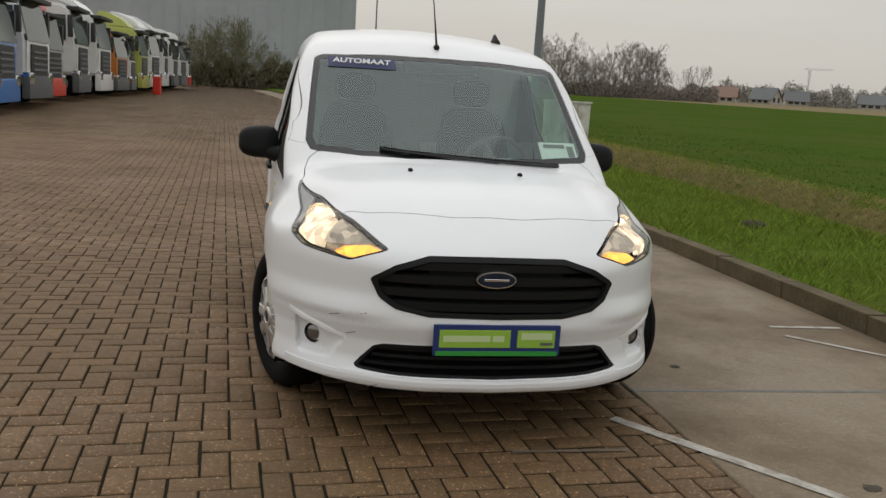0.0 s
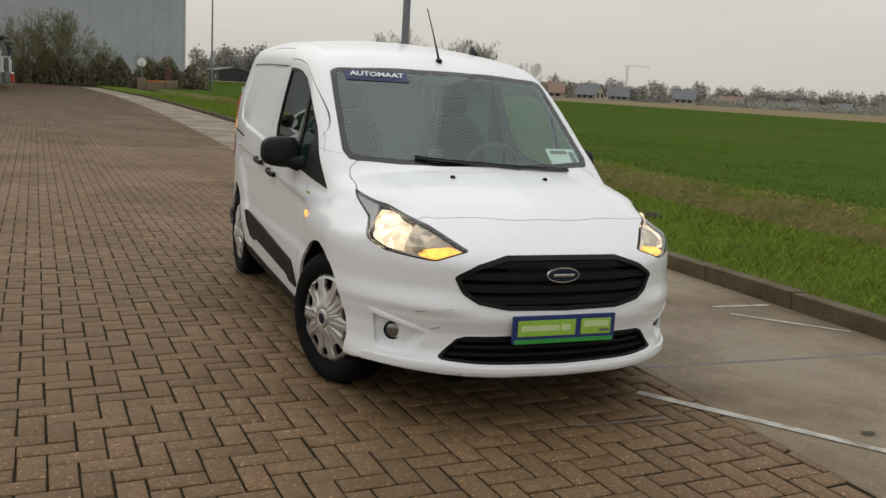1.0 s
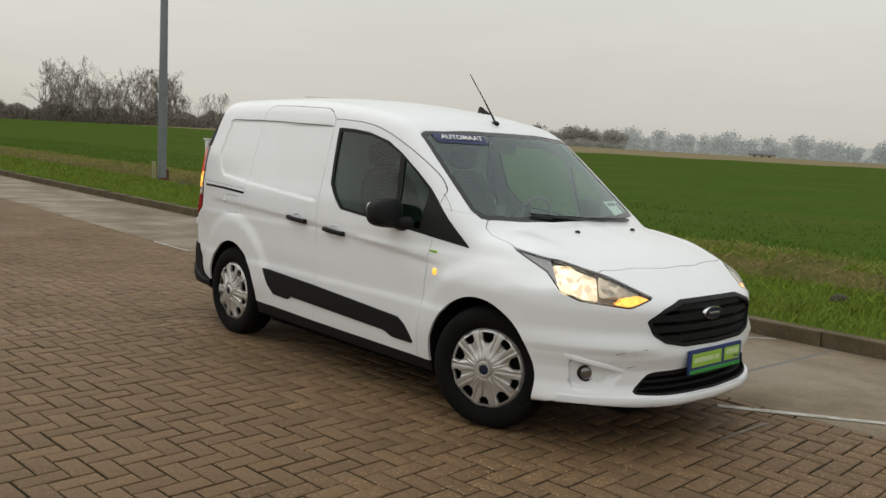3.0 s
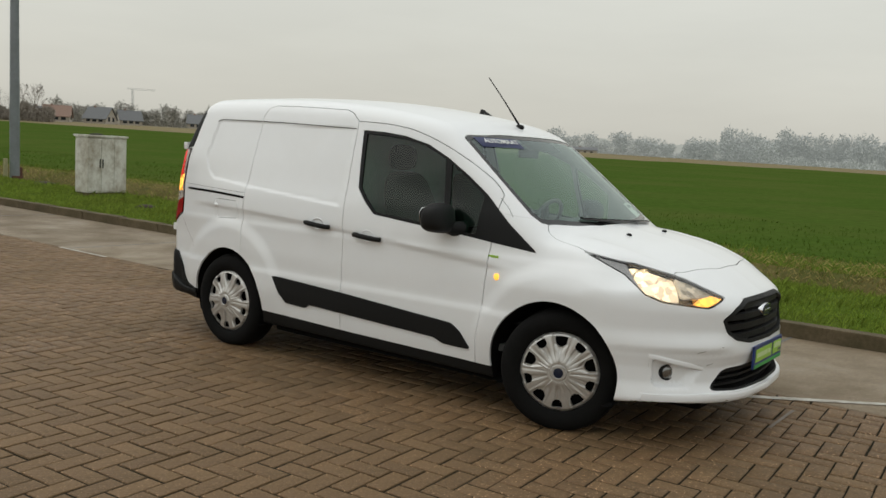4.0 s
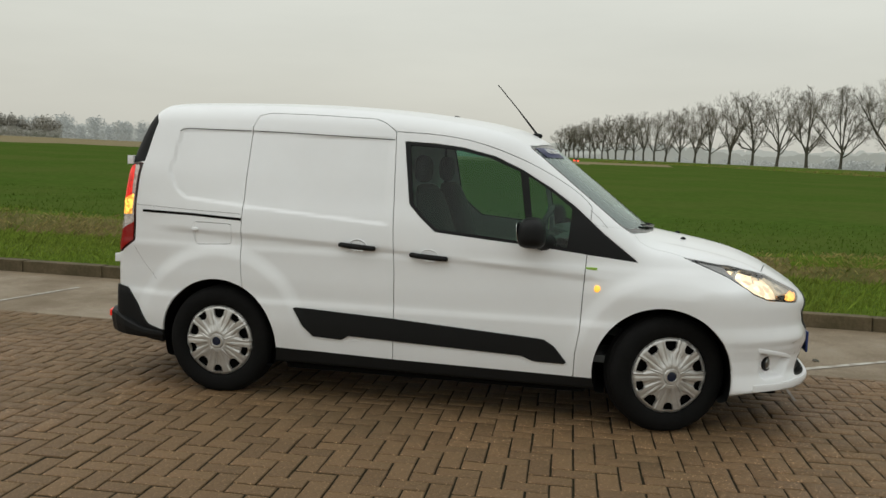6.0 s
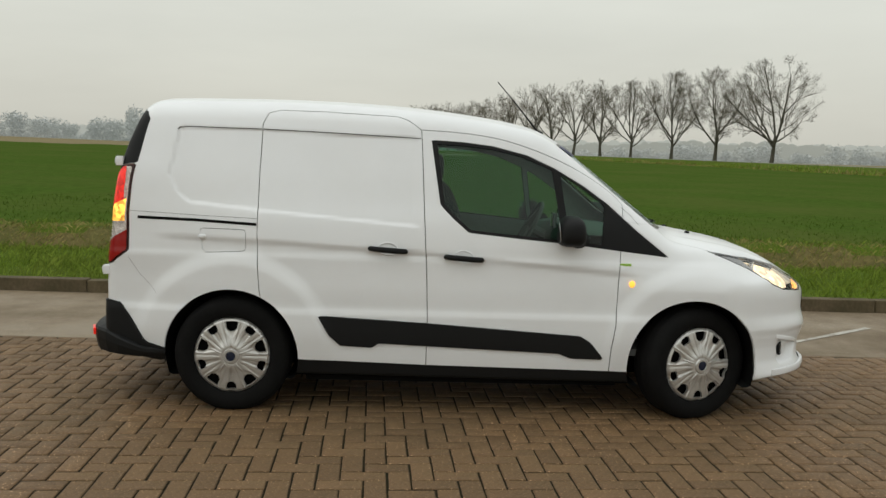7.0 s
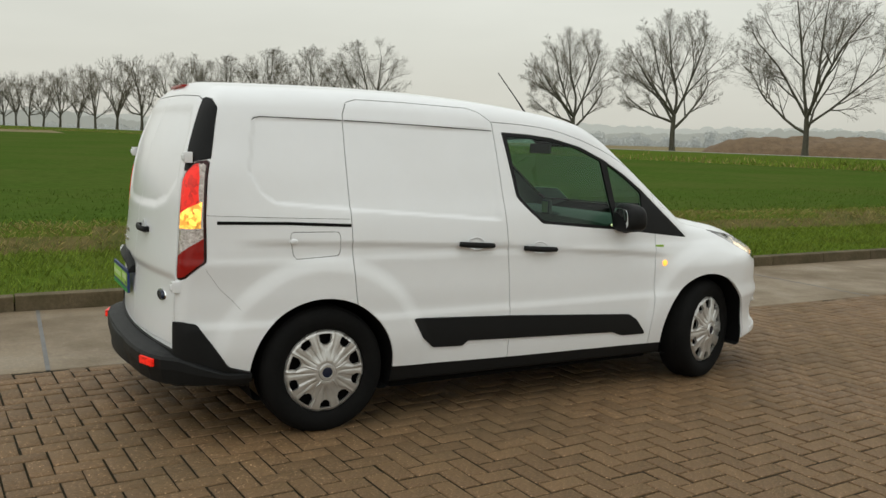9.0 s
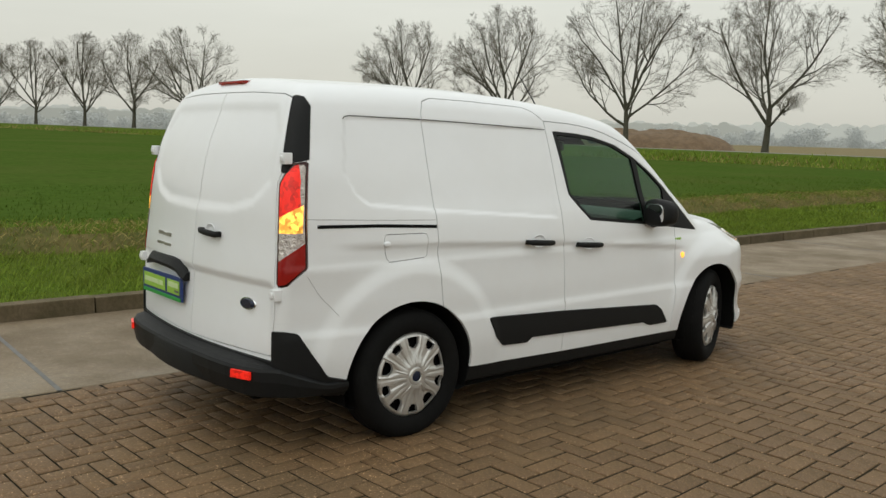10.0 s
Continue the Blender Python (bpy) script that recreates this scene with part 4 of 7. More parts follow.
# headlamps
for sgn, Th in ((1, halves(lamp_T)[0][1]), (-1, halves(lamp_T)[1][1])):
    lens = panel("headlamp", P, Th, LENS, van_root, "lit headlamp with clear lens and amber indicator", rim=0)
    lens.visible_shadow = False
    p1, body_T, rim_T = cut(P, Th, polygon((P[:, 0] - A(P)) * 0.7071, P[:, 2], HEADLAMP, -0.003))
    panel("lamp_seal", p1, rim_T, GLOSSY, lens, "black seal", out=-0.001, rim=0.02)
    panel("lamp_housing", P, Th, LAMP_DARK, lens, "dark housing", out=-0.085, rim=0)
    way = Vector((0.93, -0.36 * sgn, -0.06)).normalized()
    for name, u, v, z, r, m_, b_ in (("main_reflector", 2.985, 0.665, 0.845, 0.064, LAMP_WALL, BULB), ("beam_reflector", 3.115, 0.590, 0.822, 0.056, LAMP_WALL, None), ("indicator", 3.225, 0.520, 0.782, 0.038, LAMP_WALL, AMBER)):
        bm = bmesh.new()
        turn = Vector((0, 1, 0)).rotation_difference(way).to_matrix().to_4x4()
        lathe(bm, [(-0.045, 0.001), (-0.042, r * 0.35), (-0.03, r * 0.62), (-0.012, r * 0.85), (0.012, r)], 20)
        bm.transform(Matrix.Translation(L(u, sgn * v, z)) @ turn)
        bowl = part(name, bm, m_, lens, "mirrored bowl", smooth=False)
        if b_:
            bm = bmesh.new()
            bmesh.ops.create_uvsphere(bm, u_segments=14, v_segments=8, radius=r * 0.62, matrix=Matrix.Translation(L(u, sgn * v, z) - way * 0.004) @ turn @ Matrix.Diagonal((1.0, 0.5, 1.0, 1)))
            part("bulb", bm, b_, lens, "glowing bulb")
    # running lamp strip along the foot of the lens
    p2, foot_T, _ = cut(P, Th, polygon((P[:, 0] - A(P)) * 0.7071, P[:, 2], [(1.86, 0.757), (1.95, 0.747), (2.05, 0.782), (1.99, 0.799), (1.90, 0.786)]))
    panel("indicator_lens", p2, foot_T, AMBER, lens, "lit amber indicator", out=-0.010, rim=0.01)
    p4, lit_T, _ = cut(P, Th, polygon((P[:, 0] - A(P)) * 0.7071, P[:, 2], [(1.575, 0.916), (1.588, 0.865), (1.628, 0.803), (1.70, 0.772), (1.79, 0.764), (1.79, 0.878), (1.62, 0.920)]))
    panel("lit_reflector", p4, lit_T, FACETS, lens, "glowing faceted reflector", out=-0.024, rim=0.02)
    # Chamber facets glow faintly in place of light mirrored from the bulb.
    p5, chrome_T, _ = cut(P, Th, polygon((P[:, 0] - A(P)) * 0.7071, P[:, 2], [(1.802, 0.79), (1.90, 0.796), (2.05, 0.785), (1.86, 0.862), (1.802, 0.880)]))
    panel("beam_chamber", p5, chrome_T, CHAMBER, lens, "beam chamber with faintly glowing facets", out=-0.015, rim=0.02)
    p3, side_T, _ = cut(P, Th, polygon((P[:, 0] - A(P)) * 0.7071, P[:, 2], [(1.40, 0.958), (1.552, 0.880), (1.606, 0.812), (1.585, 0.865), (1.572, 0.924)]))
    panel("lamp_blade", p3, side_T, BLADE, lens, "silver blade", out=-0.006, rim=0.01)

# fog lamps in their pockets
FOGLENS = mat("fog_lens", (0.25, 0.25, 0.25), 0.12, metal=0.8, vary=0.3, grain=90)
for sgn in (1, -1):
    bm = bmesh.new()
    turn = Vector((0, 1, 0)).rotation_difference(Vector((0.86, -0.5 * sgn, 0)).normalized()).to_matrix().to_4x4()
    rings = lathe(bm, [(-0.03, 0.042), (0.006, 0.042), (0.010, 0.038), (0.004, 0.033)], 28)
    bm.transform(Matrix.Translation(L(3.176, sgn * 0.687, 0.402)) @ turn)
    fog = part("fog_lamp", bm, TRIM, van_root, "round fog lamp in a white pocket")
    bm = bmesh.new()
    bmesh.ops.create_uvsphere(bm, u_segments=20, v_segments=10, radius=0.034, matrix=Matrix.Translation(L(3.179, sgn * 0.688, 0.402)) @ turn @ Matrix.Diagonal((1, 0.3, 1, 1)))
    part("fog_lens", bm, FOGLENS, fog, "clear fog lens")

# crisp ledges of the bumper: blades round the fog pockets, the lip below the intake
def ledge(name, pts, out, half_h, depth, parent):
    bm = bmesh.new()
    prev = None
    for v, z in pts:
        u = front_u(v, z)
        n_ = van_normal(np.array([[u, v, z]]))[0]
        n_ /= np.linalg.norm(n_)
        k = min(1.0, 0.25 + 3 * min(abs(v - pts[0][0]), abs(v - pts[-1][0])) / abs(pts[0][0] - pts[-1][0]))
        ring = []
        for d, h in ((-depth, -half_h), (out * 0.7 * k, -half_h), (out * k, -half_h * 0.5), (out * k, half_h * 0.4), (out * 0.6 * k, half_h), (-depth, half_h)):
            ring.append(bm.verts.new(L(u + n_[0] * d, v + n_[1] * d, z + h)))
        if prev:
            for i in range(6):
                bm.faces.new((prev[i], prev[(i + 1) % 6], ring[(i + 1) % 6], ring[i]))
        else:
            bm.faces.new(ring)
        prev = ring
    bm.faces.new(prev[::-1])
    bmesh.ops.recalc_face_normals(bm, faces=bm.faces)
    return part(name, bm, PAINT, parent, "white bumper ledge", smooth=False)


for sgn in (1, -1):
    ledge("pocket_blade", [(sgn * v, z) for v, z in dense([(0.785, 0.490), (0.72, 0.470), (0.575, 0.430)], 5)], 0.008, 0.012, 0.03, bumper)
lip = dense([(0.80, 0.278), (0.70, 0.280), (0.58, 0.284), (0.50, 0.284), (0.30, 0.279), (0.0, 0.277)], 6)
ledge("bumper_lip", lip + [(-v, z) for v, z in lip[-2::-1]], 0.012, 0.018, 0.03, bumper)
for v, z in ((0.62, 0.525), (0.555, 0.455), (0.47, 0.262), (0.52, 0.54)):
    ribbon("paint_scratch", [(front_u(v - 0.018 + 0.012 * k, z + 0.004 * k), v - 0.018 + 0.012 * k, z - 0.003 * k) for k in range(4)], 0.0035, LAMP_DARK, bumper, 0.001)

# tail lamps
for i, sgn in enumerate((1, -1)):
    Th = halves(tail_T)[i][1]
    lamp = panel("tail_lamp", P, Th, LAMP_DARK, van_root, "tall tail lamp, red, clear and lit amber", out=-0.03, rim=0)
    q = tail_q(P)
    edge = polygon(q, P[:, 2], TAIL_LAMP, -0.010)
    p0, core, rim_T = cut(P, Th, edge)
    panel("lens_rim", p0, rim_T, RED_RIM, lamp, "dark red rim", out=0.0, rim=0.01)
    slope = lambda p: p[:, 2] - 0.55 * (tail_q(p) - 0.09)
    p1, top_T, rest = cut(p0, core, -(slope(p0) - 1.158))
    p2, edge_T, top_T = cut(p1, top_T, -(tail_q(p1) - (0.128 + 0.10 * np.maximum(0, 1.24 - p1[:, 2]) - 0.16 * np.maximum(0, p1[:, 2] - 1.30))))
    panel("red_lens", p2, top_T, RED_LIT, lamp, "lit red lens", out=0.004, rim=0.01)
    panel("clear_strip", p2, edge_T, CLEAR, lamp, "clear strip", out=0.002, rim=0.01)
    p3, amber_T, rest = cut(p1, rest, -(p1[:, 2] - 1.062))
    p3, strip_T, amber_T = cut(p3, amber_T, -(tail_q(p3) - 0.143))
    panel("amber_lens", p3, amber_T, AMBER_TAIL, lamp, "lit amber lens", out=0.003, rim=0.01)
    panel("clear_strip", p3, strip_T, CLEAR, lamp, out=0.002, rim=0.01)
    p4, clear_T, low_T = cut(p3, rest, -(p3[:, 2] - 0.75 * (tail_q(p3) - 0.09) - 0.968))
    panel("clear_lens", p4, clear_T, CLEAR, lamp, "clear reversing lens", out=0.003, rim=0.01)
    panel("red_lens", p4, low_T, RED, lamp, "red lens", out=0.004, rim=0.01)
    for u, v, z in ((-0.66, 0.752, 1.215), (-0.632, 0.772, 1.217)):
        bm = bmesh.new()
        c = meet([(u - 0.2, sgn * (v + 0.2), z)], (0.7071, -0.7071 * sgn, 0), 0.5)[0]
        bmesh.ops.create_uvsphere(bm, u_segments=10, v_segments=6, radius=0.006, matrix=Matrix.Translation(L(*c)))
        part("lamp_diode", bm, RED_LIT, lamp)

# rear bumper
def bumper_ring(u, v, nu, nv, k):
    prof = ((0.06, 0.318), (0.020, 0.318), (0.010, 0.326), (0.006, 0.345), (-0.004, 0.395), (-0.004, 0.440), (0.004, 0.454), (0.03, 0.464), (0.095, 0.480))
    return [L(u + nu * -a, v + nv * -a, 0.295 + (z - 0.30) * k) for a, z in prof]


plan = [(-0.375, 0.848), (-0.45, 0.852), (-0.55, 0.850), (-0.64, 0.838), (-0.715, 0.805), (-0.782, 0.745), (-0.825, 0.66), (-0.852, 0.54), (-0.868, 0.40), (-0.877, 0.2), (-0.88, 0.0)]
plan = dense(plan, 3)
plan = plan + [(u, -v) for u, v in plan[-2::-1]]
bm = bmesh.new()
prev = None
for k, (u, v) in enumerate(plan):
    a, b = plan[max(k - 1, 0)], plan[min(k + 1, len(plan) - 1)]
    du, dv = b[0] - a[0], b[1] - a[1]
    ln = math.hypot(du, dv)
    nu, nv = dv / ln, -du / ln
    ring = [bm.verts.new(q) for q in bumper_ring(u, v, nu, nv, float(np.interp(u, [-0.72, -0.62, -0.50, -0.36], [1.0, 0.72, 0.42, 0.36])))]
    if prev:
        for i in range(len(ring) - 1):
            bm.faces.new((prev[i], ring[i], ring[i + 1], prev[i + 1]))
    prev = ring
bmesh.ops.recalc_face_normals(bm, faces=bm.faces)
rear_bumper = part("rear_bumper", bm, TRIM, van_root, "black plastic rear bumper with step", smooth=False)
bm = bmesh.new()
prev = None
for v in np.linspace(-0.42, 0.42, 25):
    u = -0.88 + 0.075 * (abs(v) / 0.54) ** 2
    ring = [bm.verts.new(L(u + a, v, z)) for a, z in ((0.06, 0.31), (0.0, 0.312), (-0.012, 0.325), (-0.014, 0.428), (-0.008, 0.440), (0.03, 0.444))]
    if prev:
        for i in range(5):
            bm.faces.new((prev[i], ring[i], ring[i + 1], prev[i + 1]))
    prev = ring
bmesh.ops.recalc_face_normals(bm, faces=bm.faces)
part("bumper_step", bm, TRIM, rear_bumper, "ribbed step face")
for sgn in (1, -1):
    bm = bmesh.new()
    box(bm, -0.007, 0.007, -0.058, 0.058, -0.019, 0.019, 0.003, 2)
    bm.transform(Matrix.Translation(L(-0.835, sgn * 0.655, 0.415)) @ Matrix.Rotation(sgn * radians(20), 4, "Z"))
    # Emissive lens red makes this passive reflector glow by itself.
    part("reflector", bm, RED_LIT, rear_bumper, "red reflector, made to glow")

# rear door fittings
plate(-0.800, -0.545, -0.035, 0.630, 0.756, 0, "rear_plate", "blue-framed lime green rear dealer plate", -1)
bm = bmesh.new()
pts = [(-0.62, 0.79, 0.028), (-0.55, 0.815, 0.03), (-0.20, 0.822, 0.032), (-0.12, 0.815, 0.034), (-0.02, 0.766, 0.022)]
prev = None
for v, z, h in pts:
    u = rear_u(v, z)
    ring = [bm.verts.new(L(u + a, v, z + b)) for a, b in ((0.01, h), (-0.020, h * 0.8), (-0.040, -h * 0.4), (-0.036, -h), (0.01, -h))]
    if prev:
        for i in range(5):
            bm.faces.new((prev[i], prev[(i + 1) % 5], ring[(i + 1) % 5], ring[i]))
    else:
        bm.faces.new(ring)
    prev = ring
bm.faces.new(prev[::-1])
bmesh.ops.recalc_face_normals(bm, faces=bm.faces)
part("plate_light", bm, TRIM, rear_doors[1], "black number-plate light bar")
oval("badge", rear_u(0.546, 0.716) + 0.004, 0.546, 0.716, 0.060, 0.030, 0.009, CHROME, rear_doors[0], True, "oval badge", 0.08, 0.14)
oval("badge_field", rear_u(0.546, 0.716) + 0.001, 0.546, 0.716, 0.054, 0.025, 0.0085, OVAL, rear_doors[0], True, "dark blue oval field", 0.08, 0.14)
oval("badge_field", rear_u(0.546, 0.716) - 0.004, 0.546, 0.716, 0.053, 0.024, 0.009, OVAL, rear_doors[0], True, "dark oval field")
for v0, v1, z0, z1 in ((-0.47, -0.40, 0.945, 0.966), (-0.39, -0.33, 0.945, 0.962), (-0.325, -0.27, 0.945, 0.966), (-0.47, -0.36, 0.895, 0.910), (-0.35, -0.26, 0.895, 0.910)):
    bm = bmesh.new()
    u = rear_u((v0 + v1) / 2, (z0 + z1) / 2)
    box(bm, u - 0.004, u + 0.004, -v1, -v0, z0, z1, 0.001, 1)
    part("model_mark", bm, LAMP_DARK, rear_doors[1], smooth=False)


def handle(name, cu, cv, cz, along, out, length, parent):
    """A pull handle: cup pressed in the door, black bar across it."""
    along, out = Vector(along).normalized(), Vector(out).normalized()
    c = L(cu, cv, cz)
    up = out.cross(along).normalized()
    bm = bmesh.new()
    n = 16
    prev = None
    for i in range(n + 1):
        t = i / n * 2 - 1
        r = max(0.25, (1 - abs(t) ** 6)) ** 0.5
        mid = c + along * (length / 2 * t) + out * (0.030 - 0.010 * t * t)
        ring = [bm.verts.new(mid + up * (0.0155 * r * math.cos(a)) + out * (0.010 * r * math.sin(a))) for a in [6.28318 * k / 10 for k in range(10)]]
        if prev:
            for k in range(10):
                bm.faces.new((prev[k], prev[(k + 1) % 10], ring[(k + 1) % 10], ring[k]))
        else:
            bm.faces.new(ring)
        prev = ring
    bm.faces.new(prev[::-1])
    for e in (-0.82, 0.82):
        m = c + along * (length / 2 * e) + out * 0.010
        bmesh.ops.create_cube(bm, size=1, matrix=Matrix.Translation(m) @ Matrix((along, up, out)).transposed().to_4x4() @ Matrix.Diagonal((0.026, 0.026, 0.030, 1)))
    bmesh.ops.recalc_face_normals(bm, faces=bm.faces)
    h = part(name, bm, TRIM, parent, "black pull handle")
    # cup
    bm = bmesh.new()
    prev = None
    for s, d in ((1.0, 0.0015), (0.93, 0.004), (0.80, 0.0), (0.45, -0.006), (0.02, -0.008)):
        ring = [bm.verts.new(c + along * (length * 0.27 * s * math.cos(a)) + up * ((0.044 if math.sin(a) > 0 else 0.030) * s * math.sin(a)) + out * (d + 0.002)) for a in [6.28318 * k / 28 for k in range(28)]]
        if prev:
            for k in range(28):
                bm.faces.new((prev[k], prev[(k + 1) % 28], ring[(k + 1) % 28], ring[k]))
        prev = ring
    bmesh.ops.recalc_face_normals(bm, faces=bm.faces)
    part("handle_cup", bm, PAINT, h, "white grip cup")
    return h


for i, sgn in enumerate((1, -1)):
    handle("door_handle", 0.864, sgn * side_v(0.864, 0.945), 0.945, (1, 0, -0.065), (0, -sgn, 0), 0.222, slides[i])
    handle("door_handle", 1.287, sgn * side_v(1.287, 0.908), 0.908, (1, 0, -0.065), (0, -sgn, 0), 0.225, doors[i])
handle("door_handle", rear_u(0.205, 1.018), 0.205, 1.018, (0, -1, -0.03), (-1, 0, 0), 0.205, rear_doors[0])
for sgn, z, u in ((1, 1.395, -0.648), (1, 0.785, -0.716), (-1, 1.395, -0.648), (-1, 0.785, -0.716)):
    bm = bmesh.new()
    v = 0.735 if z > 1 else 0.765
    box(bm, u - 0.020, u + 0.02, -sgn * v - 0.024, -sgn * v + 0.024, z - 0.026, z + 0.026, 0.006, 2)
    box(bm, u - 0.028, u - 0.015, -sgn * v - 0.012, -sgn * v + 0.012, z - 0.014, z + 0.014, 0.003, 1)
    part("hinge", bm, PAINT, rear_doors[0 if sgn > 0 else 1], "white exposed hinge")
bm = bmesh.new()
box(bm, -0.548, -0.50, -0.14, 0.14, 1.752, 1.768, 0.005, 2)
part("brake_light", bm, RED, van_root, "red high-level brake light")

# side details
for i, sgn in enumerate((1, -1)):
    rail = dense([(-0.531, 1.088), (-0.2, 1.0815), (0.134, 1.066)], 10)
    ribbon("door_rail", on_side(rail, sgn), 0.016, LINER, quarters[i], 0.0016, "black sliding door rail slot")
    # Dark strips laid on as the shade of the swage and gutter step.
    ribbon("swage_line", on_side(dense([(-0.60, 1.124), (-0.2, 1.108), (0.13, 1.098)], 10), sgn), 0.0018, SHUT, quarters[i], 0.001)
    ribbon("roof_gutter", on_side(dense([(-0.336, 1.580), (-0.322, 1.592), (-0.29, 1.598), (0.134, 1.594)], 8), sgn), 0.0048, SHUT, quarters[i], 0.001, "dark strip drawn for the roof gutter's shade")
    ribbon("roof_gutter", on_side(dense([(0.145, 1.594), (0.6, 1.582), (1.03, 1.566)], 10), sgn), 0.0048, SHUT, slides[i], 0.001, "dark strip drawn for the roof gutter's shade")
    # Dark strip painted for the shade of a soft body crease.
    ribbon("bumper_joint", on_side(dense([(-0.585, 0.866), (-0.52, 0.77), (-0.455, 0.705), (-0.425, 0.668)], 8), sgn), 0.0012, SHUT, quarters[i], 0.001)
    ribbon("wing_joint", [(u, sgn * side_v(u, z), z) for u, z in dense([(2.175, 1.21), (2.23, 1.165), (2.275, 1.115)], 8)], 0.0022, SHUT, van_root, 0.001)
    c = side_v(2.237, 0.785)
    lump("side_repeater", L(2.237, sgn * (c + 0.002), 0.785), (0.017, 0.008, 0.019), AMBER_DIM, wings[i], 2.2, "amber side indicator", n=8)
    bm = bmesh.new()
    c = side_v(2.20, 0.892)
    box(bm, 2.168, 2.232, -sgn * c - 0.0025, -sgn * c + 0.0025, 0.885, 0.899, 0.001, 1)
    part("wing_tag", bm, LIME, wings[i], "small green tag", smooth=False)
bm = bmesh.new()
c = side_v(-0.165, 0.99)
lump("flap_grip", L(-0.165, c + 0.002, 0.992), (0.022, 0.008, 0.014), PAINT, van_root, 2.2, "flap finger grip", n=8)

# door mirrors
for i, sgn in enumerate((1, -1)):
    def sweep(q):
        return Vector((q.x * (1 - 0.12 * q.z), q.y, q.z * (1 - 0.10 * (-q.y * sgn))))
    mir = lump("door_mirror", L(1.872, sgn * 0.945, 1.078), (0.074, 0.104, 0.084), TRIM, doors[i], 3.2, "black door mirror", sweep, 16)
    bm = bmesh.new()
    tube(bm, [L(1.90, sgn * 0.90, 1.04), L(1.92, sgn * 0.86, 1.02), L(1.96, sgn * 0.80, 1.02)], [0.045, 0.042, 0.05], 12)
    part("mirror_foot", bm, TRIM, mir, "black foot")
    lump("mirror_glass", L(1.806, sgn * 0.945, 1.078), (0.010, 0.074, 0.060), MIRROR, mir, 3.4, "dark mirror glass",
         lambda q: Vector((q.x * 0.4 - 0.75 * q.z + 0.9 * q.y * sgn, q.y, q.z)), 14)

# wipers, washers, aerial, fin
for pts in ([(2.435, 0.37), (2.475, 0.22), (2.505, 0.02), (2.52, -0.2)], [(2.515, -0.18), (2.50, -0.35), (2.46, -0.52)]):
    bm = bmesh.new()
    path = [L(u + 0.045, v, top_z(u + 0.045, v) + 0.012) for u, v in pts]
    tube(bm, path, [0.005, 0.008, 0.008, 0.007][:len(path)], 6)
    wiper = part("wiper", bm, GLOSSY, van_root, "black wiper")
    bm = bmesh.new()
    tube(bm, [q - Vector((0.012, 0, -0.006)) for q in path], 0.006, 5)
    part("wiper_blade", bm, RUBBER, wiper)
for v in (0.256, -0.261):
    lump("washer_jet", L(2.722, v, top_z(2.722, v) + 0.004), (0.016, 0.012, 0.010), TRIM, bonnet, 2.2, "black washer jet", n=8)
z0 = top_z(1.80, 0)
lump("aerial_base", L(1.79, 0, z0 + 0.008), (0.034, 0.016, 0.018), TRIM, roof, 2.2, "black aerial base", n=8)
bm = bmesh.new()
tube(bm, [L(1.795, 0, z0 + 0.01), L(1.66, -0.006, z0 + 0.173), L(1.52, -0.012, 1.958)], [0.0075, 0.004, 0.003], 8)
part("aerial", bm, TRIM, roof, "black rod aerial")
bm = bmesh.new()
z1 = top_z(1.20, -0.48)
rings = []
for t, w, l0, l1 in ((-0.01, 0.030, -0.075, 0.062), (0.012, 0.026, -0.068, 0.050), (0.032, 0.015, -0.062, 0.012), (0.052, 0.008, -0.056, -0.020), (0.058, 0.003, -0.050, -0.034)):
    rings.append([bm.verts.new(L(1.205 + (l0 + l1) / 2 + (l1 - l0) / 2 * math.cos(a), -0.481 + w * math.sin(a), z1 + t)) for a in [6.28318 * k / 16 for k in range(16)]])
for a, b in zip(rings, rings[1:]):
    for k in range(16):
        bm.faces.new((a[k], a[(k + 1) % 16], b[(k + 1) % 16], b[k]))
bm.faces.new(rings[-1])
bmesh.ops.recalc_face_normals(bm, faces=bm.faces)
part("roof_fin", bm, TRIM, roof, "black shark-fin aerial")

# windscreen stickers and rain sensor cover
def on_screen(v, z):
    u = 1.88 + (1.592 - z) / 0.775 - 0.13 * (v / 0.7) ** 2
    return u


def screen_patch(name, outline, material, lift, label=""):
    bm = bmesh.new()
    rows = []
    (v0, v1, z0, z1) = outline
    for j in range(3):
        rows.append([])
        for i in range(11):
            v, z = v0 + (v1 - v0) * i / 10, z0 + (z1 - z0) * j / 2
            c = meet([(on_screen(v, z) + 0.1, v, z + 0.13)], (-0.61, 0, -0.79), 0.4)[0]
            rows[-1].append(bm.verts.new(L(c[0] + 0.61 * lift, c[1], c[2] + 0.79 * lift)))
    for j in range(2):
        for i in range(10):
            bm.faces.new((rows[j][i], rows[j][i + 1], rows[j + 1][i + 1], rows[j + 1][i]))
    bmesh.ops.recalc_face_normals(bm, faces=bm.faces)
    return part(name, bm, material, screen, label, smooth=False)


screen_patch("sensor_cover", (-0.20, 0.20, 1.490, 1.566), LINER, -0.006, "black sensor cover")
screen_patch("screen_sticker", (0.245, 0.595, 1.495, 1.552), NAVY, 0.0, "navy sticker with white word")
up = Vector((-0.79, 0, 0.61))
